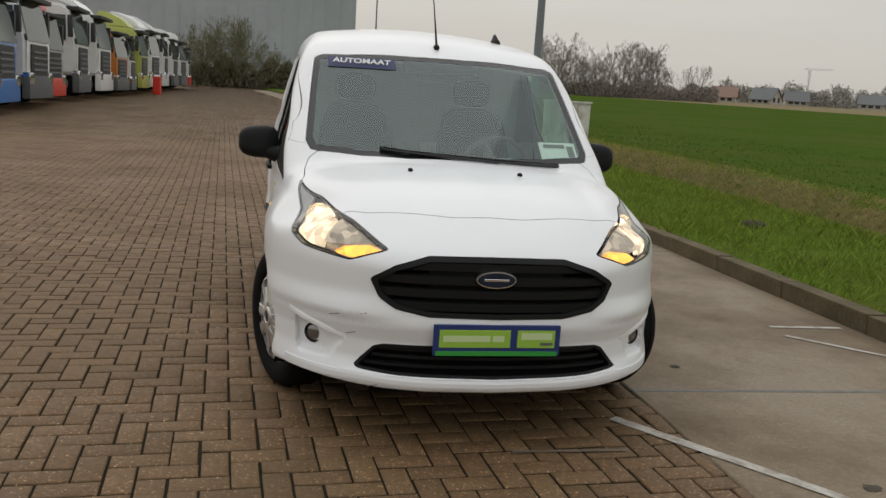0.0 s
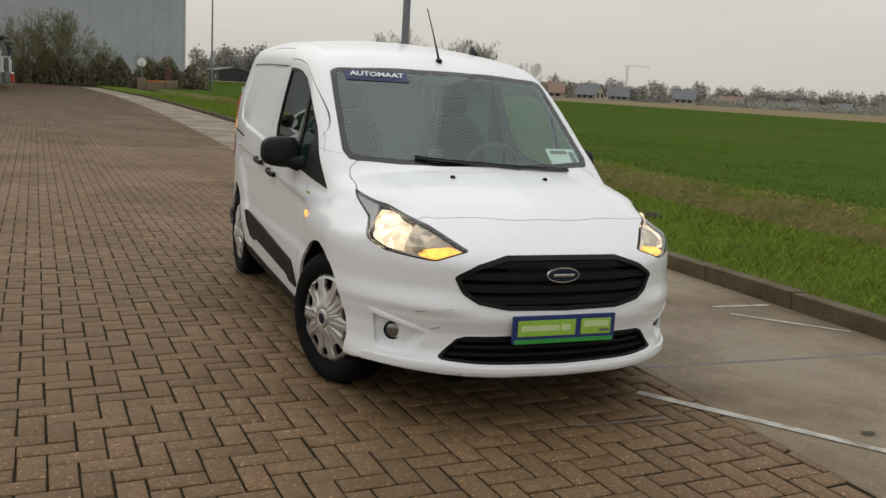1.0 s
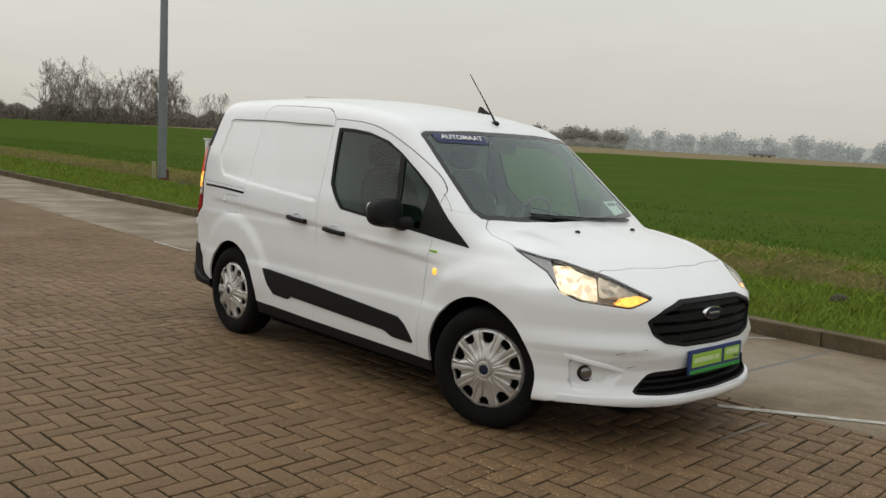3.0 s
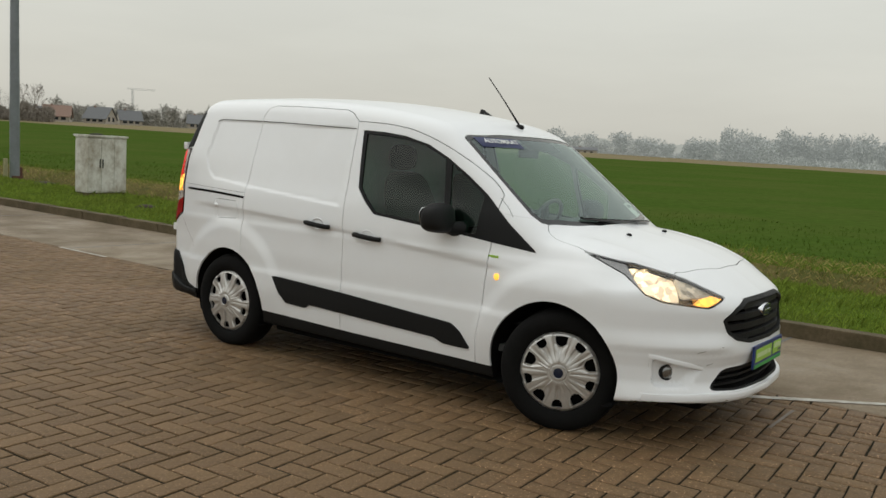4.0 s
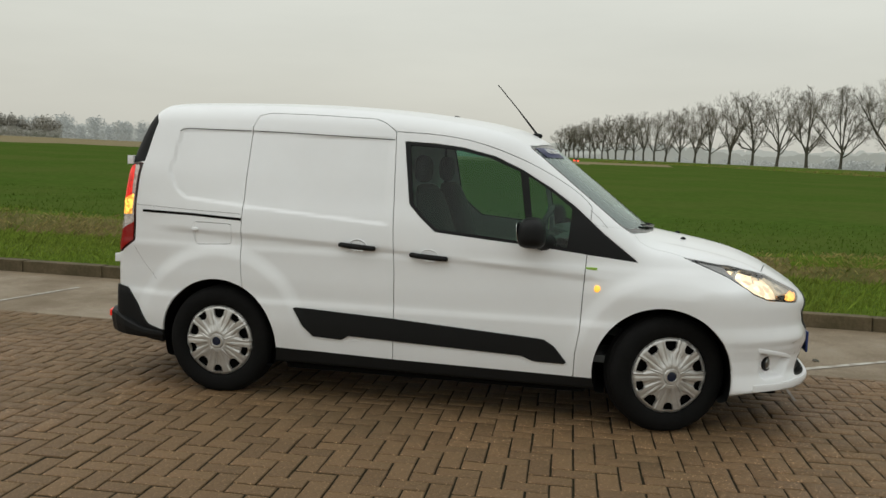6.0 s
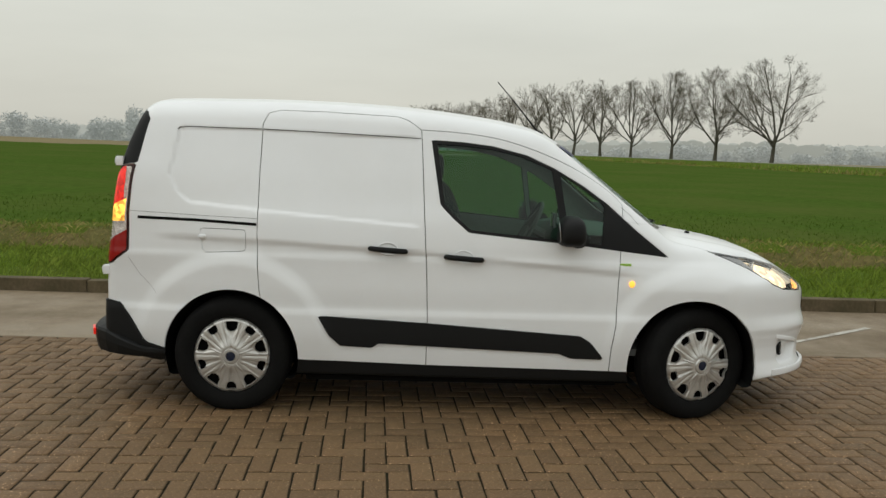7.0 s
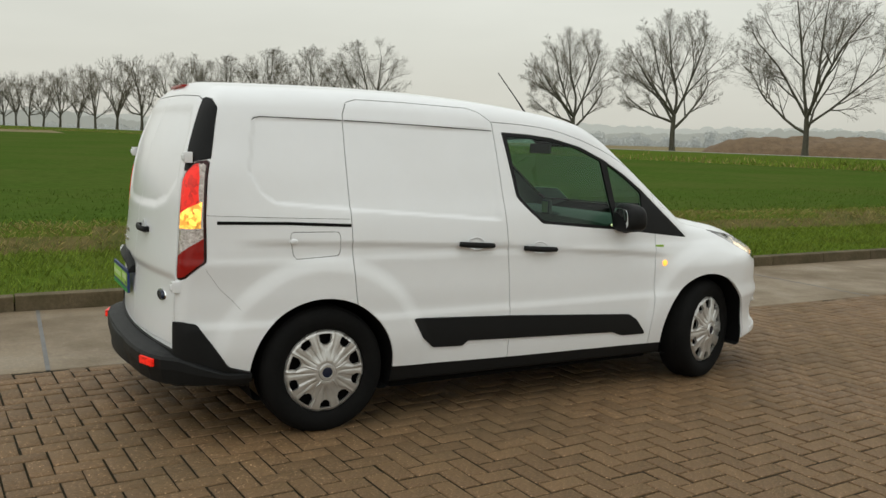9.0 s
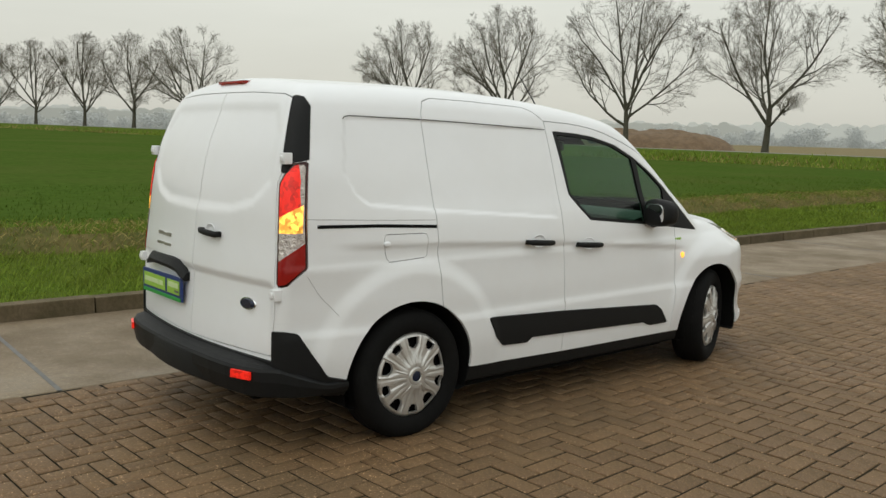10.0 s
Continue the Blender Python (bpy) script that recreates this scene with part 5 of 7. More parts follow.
for w_, v_, in (("AUTOMAAT", 0.42),):
    c = meet([(on_screen(v_, 1.523) + 0.1, v_, 1.523 + 0.13)], (-0.61, 0, -0.79), 0.4)[0]
    xa = Vector((0.165, 1, 0.0)).normalized()
    za = xa.cross(up).normalized()
    ya = za.cross(xa)
    m_ = Matrix.Translation(L(*c) + za * 0.010) @ Matrix((xa, ya, za)).transposed().to_4x4()
    plane_text("sticker_word", w_, 0.055, m_, WHITE, screen)
note = screen_patch("sales_note", (-0.665, -0.450, 1.100, 1.182), WHITE, -0.009, "white paper note behind the screen")
for a, b, c_, d in ((-0.60, -0.475, 1.155, 1.172), (-0.650, -0.61, 1.112, 1.165)):
    screen_patch("note_print", (a, b, c_, d), GREY, -0.007)


# ---- wheels ----
COVER_HOLES = 10


def wheel(name, c, right, steer):
    root = tagged(new(name), "road wheel with silver ten-slot cover")
    root.parent = van_root
    root.matrix_basis = Matrix.Translation(c) @ Matrix.Rotation(radians(steer), 4, "Z") @ (Matrix.Identity(4) if right else Matrix.Rotation(math.pi, 4, "Z"))
    # the axle points along local y; the outer face looks to -y
    bm = bmesh.new()
    lathe(bm, [(0.085, 0.205), (0.100, 0.235), (0.102, 0.285), (0.088, 0.312), (0.06, 0.3255), (0.0, 0.327), (-0.06, 0.3255), (-0.088, 0.314), (-0.103, 0.292), (-0.106, 0.262), (-0.102, 0.236), (-0.092, 0.218), (-0.080, 0.212)], 72)
    bmesh.ops.recalc_face_normals(bm, faces=bm.faces)
    tyre = part("tyre", bm, RUBBER, root, "worn black tyre")
    for y in (-0.05, 0.0, 0.05):
        bm = bmesh.new()
        lathe(bm, [(y - 0.004, 0.3262), (y - 0.004, 0.3285), (y + 0.004, 0.3285), (y + 0.004, 0.3262)], 60)
        bmesh.ops.recalc_face_normals(bm, faces=bm.faces)
        part("tread_rib", bm, RUBBER, tyre)
    bm = bmesh.new()
    lathe(bm, [(0.08, 0.21), (-0.045, 0.205), (-0.05, 0.03), (-0.05, 0.0005)], 48)
    bmesh.ops.recalc_face_normals(bm, faces=bm.faces)
    part("rim", bm, LINER, root, "dark steel rim")
    # cover
    rs = np.concatenate([np.linspace(0.036, 0.13, 12), np.linspace(0.137, 0.198, 14), [0.204, 0.210, 0.215]])
    na = 200
    bm = bmesh.new()
    grid = []
    for r in rs:
        row = []
        for k in range(na):
            a = 2 * math.pi * k / na
            ph = (a * COVER_HOLES / (2 * math.pi)) % 1.0 - 0.5      # 0 at a slot's middle
            y = -0.098 - 0.018 * math.exp(-((r - 0.05) / 0.04) ** 2) - 0.010 * math.sin(min(1, r / 0.2) * 3.0)
            wide = int(a * COVER_HOLES / (2 * math.pi)) % 2 == 0
            if wide:
                y += 0.007 * (1 - step(abs(ph), 0.10 + 0.25 * step(r, 0.10, 0.16), 0.16 + 0.25 * step(r, 0.10, 0.16))) * step(r, 0.085, 0.12)
                y -= 0.004 * (1 - step(abs(ph), 0.03, 0.09)) * (1 - step(r, 0.10, 0.13)) * step(r, 0.045, 0.06)
            else:
                y += 0.009 * (1 - step(abs(ph), 0.10, 0.18)) * step(r, 0.055, 0.10)
            y += 0.003 * step(abs(ph), 0.40, 0.49) * step(r, 0.05, 0.09)
            if r > 0.2:
                y += (r - 0.2) * 1.2
            row.append(bm.verts.new((r * math.cos(a), float(y), r * math.sin(a))))
        grid.append(row)
    for j in range(len(rs) - 1):
        rm = (rs[j] + rs[j + 1]) / 2
        for k in range(na):
            ph = (((k + 0.5) / na) * COVER_HOLES) % 1.0 - 0.5
            big = int(((k + 0.5) / na) * COVER_HOLES) % 2 == 0
            half = (0.24 + (rm - 0.14) * 0.8) * (1.12 if big else 0.88)
            lo_r = 0.138 if big else 0.150
            if lo_r < rm < 0.194 and abs(ph) < half and abs(ph) < half - max(0, lo_r + 0.012 - rm) * 9:
                continue
            bm.faces.new((grid[j][k], grid[j + 1][k], grid[j + 1][(k + 1) % na], grid[j][(k + 1) % na]))
    bmesh.ops.recalc_face_normals(bm, faces=bm.faces)
    if sum(f.normal.y for f in bm.faces) > 0:
        bmesh.ops.reverse_faces(bm, faces=bm.faces)
    edge = [e for e in bm.edges if e.is_boundary and (e.verts[0].co.xz.length < 0.2) and e.verts[0].co.xz.length > 0.05]
    ext = bmesh.ops.extrude_edge_only(bm, edges=edge)
    for v_ in (g for g in ext["geom"] if isinstance(g, bmesh.types.BMVert)):
        v_.co.y += 0.016
    cover = part("wheel_cover", bm, SILVER, root, "silver plastic wheel cover")
    bm = bmesh.new()
    lathe(bm, [(-0.10, 0.047), (-0.122, 0.046), (-0.130, 0.040), (-0.131, 0.029), (-0.126, 0.026)], 36)
    bmesh.ops.recalc_face_normals(bm, faces=bm.faces)
    part("centre_ring", bm, SILVER, cover, "silver centre ring")
    bm = bmesh.new()
    lathe(bm, [(-0.12, 0.027), (-0.1275, 0.026), (-0.129, 0.018), (-0.1295, 0.0005)], 30)
    bmesh.ops.recalc_face_normals(bm, faces=bm.faces)
    part("centre_cap", bm, OVAL, cover, "dark blue centre cap")
    return root


for u, v, steer in ((0.0, 0.766, 0), (2.620, 0.757, 19)):
    wheel("wheel", L(u, v, 0.327), True, steer)
    wheel("wheel", L(u, -v, 0.327), False, steer)

# wheel housings
for c, r in ((-0.005, 0.3755), (2.605, 0.3735)):
    for sgn in (1, -1):
        bm = bmesh.new()
        n = 28
        rows = []
        for outer in (False, True):
            row = []
            for a in [math.pi * (-0.2 + 1.4 * k / n) for k in range(n + 1)]:
                u, z = c + r * math.cos(a), max(0.2, 0.325 + r * math.sin(a))
                line_v = np.linspace(0.5, 0.9, 120)
                inside = van(np.full(120, u), line_v, np.full(120, max(z, 0.30))) < 0
                row.append(bm.verts.new(L(u, sgn * (line_v[inside].max() - 0.014 if outer else 0.50), z)))
            rows.append(row)
        mid = [bm.verts.new(L(c + r * 0.05 * math.cos(a), sgn * 0.50, 0.4)) for a in [math.pi * (-0.2 + 1.4 * k / n) for k in range(n + 1)]]
        for k in range(n):
            bm.faces.new((rows[0][k], rows[0][k + 1], rows[1][k + 1], rows[1][k]))
            bm.faces.new((rows[0][k], rows[0][k + 1], mid[k + 1], mid[k]))
        part("arch_liner", bm, LINER, van_root, "black wheel-arch liner")
for sgn in (1, -1):
    bm = bmesh.new()
    box(bm, 2.90, 2.915, -sgn * 0.70 - 0.06, -sgn * 0.70 + 0.06, 0.185, 0.30, 0.006, 1)
    part("mud_flap", bm, LINER, van_root, "black mud deflector")

# tank, engine tray and axle below the floor, boxes added to keep light out
bm = bmesh.new()
box(bm, 0.40, 2.20, -0.775, 0.775, 0.170, 0.40, 0.03, 2)
part("under_tray", bm, LINER, van_root, "added black box for tank and trays, blocks light", smooth=False)
bm = bmesh.new()
box(bm, 2.10, 3.28, -0.47, 0.47, 0.175, 0.45, 0.03, 2)
part("engine_tray", bm, LINER, van_root, "added black engine tray box, blocks light", smooth=False)
bm = bmesh.new()
box(bm, -0.68, 0.50, -0.49, 0.49, 0.22, 0.45, 0.03, 2)
tube(bm, [L(0.0, -0.66, 0.30), L(0.0, 0.66, 0.30)], 0.06, 10)
part("rear_axle", bm, LINER, van_root, "black rear axle with an added light-blocking box", smooth=False)

# cab
bm = bmesh.new()
for u, z0, z1, w in ((1.03, 0.35, 1.10, 0.83), (1.03, 1.10, 1.62, 0.70)):
    box(bm, u - 0.015, u + 0.015, -w, w, z0, z1)
part("bulkhead", bm, BULK, van_root, "grey bulkhead behind the seats", smooth=False)
bm = bmesh.new()
box(bm, 1.05, 2.7, -0.80, 0.80, 0.36, 0.40)
part("cab_floor", bm, INNER, van_root, "dark cab floor", smooth=False)
bm = bmesh.new()
prev = None
for v in np.linspace(-0.74, 0.74, 21):
    h = 0.025 * math.exp(-((v + 0.36) / 0.18) ** 2)
    pull = 0.10 * (abs(v) / 0.74) ** 2
    ring = [bm.verts.new(L(u - pull, v, z)) for u, z in ((2.52, 0.98), (2.40, 1.035), (2.12, 1.045 + h), (1.98, 1.02 + h), (1.93, 0.95), (1.95, 0.78), (2.10, 0.55), (2.5, 0.5))]
    if prev:
        for k in range(7):
            bm.faces.new((prev[k], ring[k], ring[k + 1], prev[k + 1]))
    prev = ring
bmesh.ops.recalc_face_normals(bm, faces=bm.faces)
part("dashboard", bm, INNER, van_root, "dark grey dashboard")
bm = bmesh.new()
tilt = Matrix.Translation(L(1.80, -0.37, 1.00)) @ Matrix.Rotation(radians(-62), 4, "Y")
ringv = []
for i in range(32):
    a = 6.28318 * i / 32
    ringv.append([bm.verts.new(tilt @ Vector(((0.185 + 0.015 * math.cos(b)) * math.cos(a), (0.185 + 0.015 * math.cos(b)) * math.sin(a), 0.015 * math.sin(b)))) for b in [6.28318 * k / 8 for k in range(8)]])
for i in range(32):
    for k in range(8):
        bm.faces.new((ringv[i][k], ringv[(i + 1) % 32][k], ringv[(i + 1) % 32][(k + 1) % 8], ringv[i][(k + 1) % 8]))
wheel_rim = part("steering_wheel", bm, INNER, van_root, "black steering wheel")
bm = bmesh.new()
for a in (0.0, 2.1, 4.2):
    tube(bm, [tilt @ Vector((0, 0, 0)), tilt @ Vector((0.18 * math.cos(a + 1.57), 0.18 * math.sin(a + 1.57), 0))], [0.04, 0.014], 6)
tube(bm, [tilt @ Vector((0, 0, 0.01)), tilt @ Vector((0, 0, -0.30))], 0.035, 8)
part("wheel_spokes", bm, INNER, wheel_rim)
for v in (0.37, -0.37):
    seat = lump("cab_seat", L(1.50, v, 0.66), (0.26, 0.25, 0.09), CLOTH, van_root, 3.5, "dark cloth cab seat", n=12)
    bm = bmesh.new()
    bmesh.ops.create_uvsphere(bm, u_segments=24, v_segments=14, radius=1)
    for v_ in bm.verts:
        c = v_.co
        q = c * (abs(c.x) ** 4 + abs(c.y) ** 4 + abs(c.z) ** 4) ** -0.25
        v_.co = L(1.25 - 0.10 * q.z + 0.075 * q.x, v + 0.235 * q.y * (1 - 0.12 * q.z), 0.98 + 0.33 * q.z)
    part("backrest", bm, CLOTH, seat)
    lump("headrest", L(1.13, v, 1.40), (0.045, 0.125, 0.085), CLOTH, seat, 3.2, n=10)
bm = bmesh.new()
box(bm, 1.90, 1.925, -0.085, 0.005, 1.03, 1.125, 0.008, 2)
tube(bm, [(1.92, -0.04, 1.05), (2.02, -0.04, 1.02)], 0.015, 8)
holder = part("phone_holder", bm, INNER, van_root, "dark holder on the dashboard")
bm = bmesh.new()
box(bm, 1.893, 1.8985, -0.072, -0.008, 1.04, 1.115, 0.002, 1)
part("card", bm, PALE, holder, "pale green card in the holder", smooth=False)
bm = bmesh.new()
box(bm, 1.86, 1.88, -0.115, 0.115, 1.44, 1.505, 0.01, 2)
part("rear_view_mirror", bm, INNER, van_root, "interior mirror")


# ---- concrete lane, kerb and markings ----
lane = tagged(new("concrete_lane"), "worn grey-brown concrete lane of wide slabs", "road", kind="structure")
SLAB = 3.96
for k in range(-6, 20):
    y0, y1 = -0.09 + SLAB * k + 0.012, -0.09 + SLAB * (k + 1) - 0.012
    bm = bmesh.new()
    n = 4
    rows = []
    for i in range(n + 1):
        y = y0 + (y1 - y0) * i / n
        w0 = EDGE_X + 0.006 + bend(y) * 0.9
        w1 = KERB_X - 0.008 + bend(y)
        rows.append([bm.verts.new((x, y, rise(y) + z)) for x, z in ((w0, -0.1), (w0, -0.006), (w0 + 0.008, 0.0), (w1 - 0.008, 0.0), (w1, -0.006), (w1, -0.1))])
    for a, b in zip(rows, rows[1:]):
        for j in range(5):
            bm.faces.new((a[j], a[j + 1], b[j + 1], b[j]))
    bm.faces.new(rows[0][::-1])
    bm.faces.new(rows[-1])
    bmesh.ops.recalc_face_normals(bm, faces=bm.faces)
    part("slab", bm, CONCRETE, lane, smooth=False)
    bm = bmesh.new()
    y = y0 - 0.012
    box(bm, EDGE_X + 0.01 + bend(y) * 0.9, KERB_X - 0.01 + bend(y), y - 0.014, y + 0.014, rise(y) - 0.02, rise(y) + 0.0015)
    part("joint_sealant", bm, SEAL, lane, "pale grey joint sealant", smooth=False)
tagged(raw("lane_bed", [(EDGE_X - 3, -60, -0.06), (5, -60, -0.06), (5, 14, -0.06), (EDGE_X - 3, 14, -0.06)], [(0, 1, 2, 3)], JOINT), "dark bed below the slabs", "road", kind="structure")

kerb = tagged(new("kerb"), "mossy brown concrete kerb along the verge", "kerb", kind="structure")
bm = bmesh.new()
box(bm, 0, 0.15, -0.496, 0.496, -0.15, 0.125, 0.012, 2)
kerb_mesh = None
for k in range(-24, 62):
    y = k + 0.5
    if kerb_mesh is None:
        stone = part("kerbstone", bm, KERB, kerb, smooth=False)
        kerb_mesh = stone.data
    else:
        stone = new("kerbstone", kerb_mesh)
        stone.parent = kerb
    stone.matrix_basis = pose(KERB_X + bend(y) + random.uniform(-0.006, 0.006), y, rise(y) + random.uniform(-0.006, 0.004), 0, 0, math.degrees(math.atan2(bend(y - 0.5) - bend(y + 0.5), 1.0)) + random.uniform(-0.3, 0.3))

for name, a, b, w, n in (("parking_line", (1.42, 3.50), (2.95, 1.50), 0.06, 14), ("parking_line", (3.10, 5.11), (3.62, 5.11), 0.045, 4), ("parking_line", (3.09, 4.90), (3.66, 4.34), 0.045, 5),
                         ("parking_line", (0.87, 3.14), (1.36, 3.15), 0.022, 4), ("parking_line", (1.70, 9.92), (2.85, 9.77), 0.045, 6), ("edge_line", (1.42, 10.9), (1.40, 11.9), 0.045, 4)):
    bm = bmesh.new()
    d = Vector((b[0] - a[0], b[1] - a[1], 0))
    side = Vector((-d.y, d.x, 0)).normalized()
    prev = None
    for i in range(n + 1):
        c = Vector((a[0], a[1], 0)) + d * (i / n)
        ww = w * (0.8 + 0.35 * random.random())
        row = [bm.verts.new(c + side * ww / 2 + Vector((0, 0, 0.0042 + rise(c.y)))), bm.verts.new(c - side * ww / 2 + Vector((0, 0, 0.0042 + rise(c.y))))]
        if prev:
            bm.faces.new((prev[0], prev[1], row[1], row[0]))
        prev = row
    bmesh.ops.recalc_face_normals(bm, faces=bm.faces)
    tagged(link(name, bm, LINE_FAINT if a[0] == 0.87 else LINE), "worn white painted line on the lane", "marking", kind="structure")

# a few leaves and specks lying on the lane
for x, y, s in ((2.20, 2.78, 0.045), (2.05, 4.25, 0.035), (2.75, 6.9, 0.025), (2.9, 8.6, 0.02), (3.4, 3.0, 0.02)):
    bm = bmesh.new()
    pts = [bm.verts.new((x + s * math.cos(a) * (1 if k % 2 else 0.7), y + 0.6 * s * math.sin(a), 0.006 + 0.012 * random.random())) for k, a in enumerate([6.28318 * i / 8 for i in range(8)])]
    c = bm.verts.new((x, y, 0.02))
    for k in range(8):
        bm.faces.new((pts[k], pts[(k + 1) % 8], c))
    tagged(link("dead_leaf", bm, BARK), "curled brown dead leaf on the concrete", "leaf", group="dead leaves")


# ---- verge, reeds and field growth ----
def blades(name, count, spot, height, width, material, label, category, seed, spread=0.5):
    """Single blades strewn over the ground, as one mesh."""
    rng = np.random.RandomState(seed)
    V = np.empty((count, 4, 3))
    x, y = spot(rng, count)
    z = np.array([ground_z(a, b) for a, b in zip(x, y)]) - 0.01
    h = height[0] + (height[1] - height[0]) * rng.rand(count) ** 1.5
    w = width * (0.6 + 0.8 * rng.rand(count))
    turn = rng.rand(count) * math.pi
    lean = rng.rand(count) * spread * h
    la = rng.rand(count) * 2 * math.pi
    dx, dy = np.cos(turn) * w / 2, np.sin(turn) * w / 2
    lx, ly = np.cos(la) * lean, np.sin(la) * lean
    V[:, 0] = np.stack([x - dx, y - dy, z], 1)
    V[:, 1] = np.stack([x + dx, y + dy, z], 1)
    V[:, 2] = np.stack([x + dx * 0.6 + lx * 0.45, y + dy * 0.6 + ly * 0.45, z + h * 0.62], 1)
    V[:, 3] = np.stack([x + lx, y + ly, z + h * 0.95], 1)
    b = np.arange(count) * 4
    F = np.concatenate([np.stack([b, b + 1, b + 2], 1), np.stack([b, b + 2, b + 3], 1)])
    ob = raw(name, V.reshape(-1, 3), F, material)
    return tagged(ob, label, category, kind="stuff")


def strip(k0, k1, y0, y1, near=0.0):
    def spot(rng, n):
        y = y0 + (y1 - y0) * rng.rand(n)
        k = k0 + (k1 - k0) * rng.rand(n) ** (1 + near)
        return KERB_X + k + np.array([bend(b) for b in y]), y
    return spot


def tufts(k0, k1, y0, y1, clumps, spread):
    """Blades gathered in clumps."""
    def spot(rng, n):
        cy, ck = y0 + (y1 - y0) * rng.rand(clumps), k0 + (k1 - k0) * rng.rand(clumps)
        at = rng.randint(0, clumps, n)
        y = cy[at] + rng.normal(size=n) * spread
        k = np.clip(ck[at] + rng.normal(size=n) * spread, k0 - 0.02, k1 + 0.2)
        return KERB_X + k + np.array([bend(b) for b in y]), y
    return spot


blades("verge_grass", 100000, strip(0.12, 3.4, -9, 24), (0.025, 0.085), 0.008, GRASS, "short lush green verge grass", "grass", 1, 0.9)
blades("far_verge_grass", 18000, strip(0.12, 3.4, 24, 62), (0.05, 0.14), 0.03, GRASS, "short green verge grass further off", "grass", 2, 0.9)
blades("far_verge_grass", 9000, strip(0.12, 3.4, -30, -9), (0.05, 0.14), 0.03, GRASS, "short green verge grass further off", "grass", 6, 0.9)
blades("dry_reeds", 150000, tufts(3.3, 5.2, -30, 60, 4200, 0.24), (0.02, 0.09), 0.0045, REED, "rough tan dead grass matted over the ditch banks", "grass", 3, 1.7)
blades("ditch_grass", 60000, tufts(2.8, 5.6, -30, 60, 2600, 0.25), (0.03, 0.12), 0.008, GRASS, "rough green grass tufts along the ditch", "grass", 4, 0.9)
blades("verge_tufts", 22000, tufts(0.15, 3.2, -9, 40, 700, 0.13), (0.05, 0.15), 0.009, GRASS, "uneven grass tufts in the verge", "grass", 7, 1.0)
blades("winter_wheat", 40000, strip(5.6, 13, -30, 60, 0.6), (0.03, 0.07), 0.02, WHEAT, "short green winter wheat", "crop", 5, 0.6)
for x, y, r in ((5.1, 9.0, 0.16), (5.6, 4.7, 0.12), (4.9, 15.5, 0.2), (6.1, 21.5, 0.3)):
    tagged(lump("molehill", (x, y, ground_z(x, y)), (r, r * 0.8, 0.07), EARTH, None, 2.0, n=8), "small dark earth molehill in the grass", "molehill", group="molehills")

# lamp post
def lamp_post(x, y, height, r0, r1, label):
    root = tagged(new("lamp_post"), label, "lamp post")
    root.location = (x, y, ground_z(x, y) - 0.05)
    bm = bmesh.new()
    tube(bm, [(0, 0, 0), (0, 0, 1.6), (0, 0, height)], [r0, r0, r1], 16)
    part("pole", bm, GALV, root, "galvanised steel pole")
    bm = bmesh.new()
    tube(bm, [(0, 0, height), (-0.3, 0, height + 0.12), (-1.2, 0, height + 0.2)], [r1, r1 * 0.8, r1 * 0.7], 8)
    part("arm", bm, GALV, root)
    bm = bmesh.new()
    box(bm, -1.8, -1.15, -0.14, 0.14, height + 0.12, height + 0.28, 0.04, 2)
    part("lantern", bm, GALV, root, "grey lantern")
    return root


post = lamp_post(6.26, 23.23, 9.5, 0.115, 0.07, "grey galvanised street lamp post in the verge")
bm = bmesh.new()
box(bm, 0.09, 0.17, -0.06, 0.06, 0.0, 0.42, 0.02, 2)
box(bm, -0.10, 0.16, -0.12, -0.05, 0.0, 0.20, 0.02, 2)
part("foot_bracket", bm, RUST, post, "rusty bracket at the foot")
bm = bmesh.new()
box(bm, -0.27, -0.17, -0.03, 0.03, 0.0, 0.62, 0.01, 1)
part("marker_stake", bm, STAKE, post, "short pale stake")
lamp_post(7.0, 87.0, 10.0, 0.10, 0.06, "thin grey street lamp post far down the lane")

# cable cabinet
cab = tagged(new("cable_cabinet"), "weathered white cable cabinet stained with algae", "cabinet")
cab.matrix_world = pose(5.70, 18.35, ground_z(5.7, 18.2) - 0.05, 0, 0, 6) @ Matrix.Diagonal((0.84, 1, 1, 1))
bm = bmesh.new()
box(bm, -0.55, 0.55, -0.20, 0.20, 0.10, 1.22, 0.012, 2)
part("body", bm, CABINET, cab, "white stained body", smooth=False)
bm = bmesh.new()
box(bm, -0.58, 0.58, -0.23, 0.23, 1.221, 1.265, 0.012, 2)
part("lid", bm, CABINET, cab, "overhanging lid", smooth=False)
bm = bmesh.new()
box(bm, -0.53, 0.53, -0.18, 0.18, -0.05, 0.10, 0.01, 1)
part("plinth", bm, KERB, cab, "dark mossy plinth", smooth=False)
for x0, x1, hx in ((-0.535, -0.185, -0.22), (-0.175, 0.175, -0.14), (0.185, 0.535, None)):
    bm = bmesh.new()
    box(bm, x0, x1, -0.214, -0.20, 0.13, 1.19, 0.005, 1)
    d = part("door", bm, CABINET, cab, smooth=False)
    if hx is not None:
        bm = bmesh.new()
        box(bm, hx - 0.014, hx + 0.014, -0.226, -0.213, 0.60, 0.78, 0.004, 1)
        part("handle", bm, GLOSSY, d, "dark handle", smooth=False)
lump("moss", (-0.12, 0.02, 1.275), (0.17, 0.12, 0.03), MOSS, cab, 2.0, "clump of dark moss on the lid", n=8)


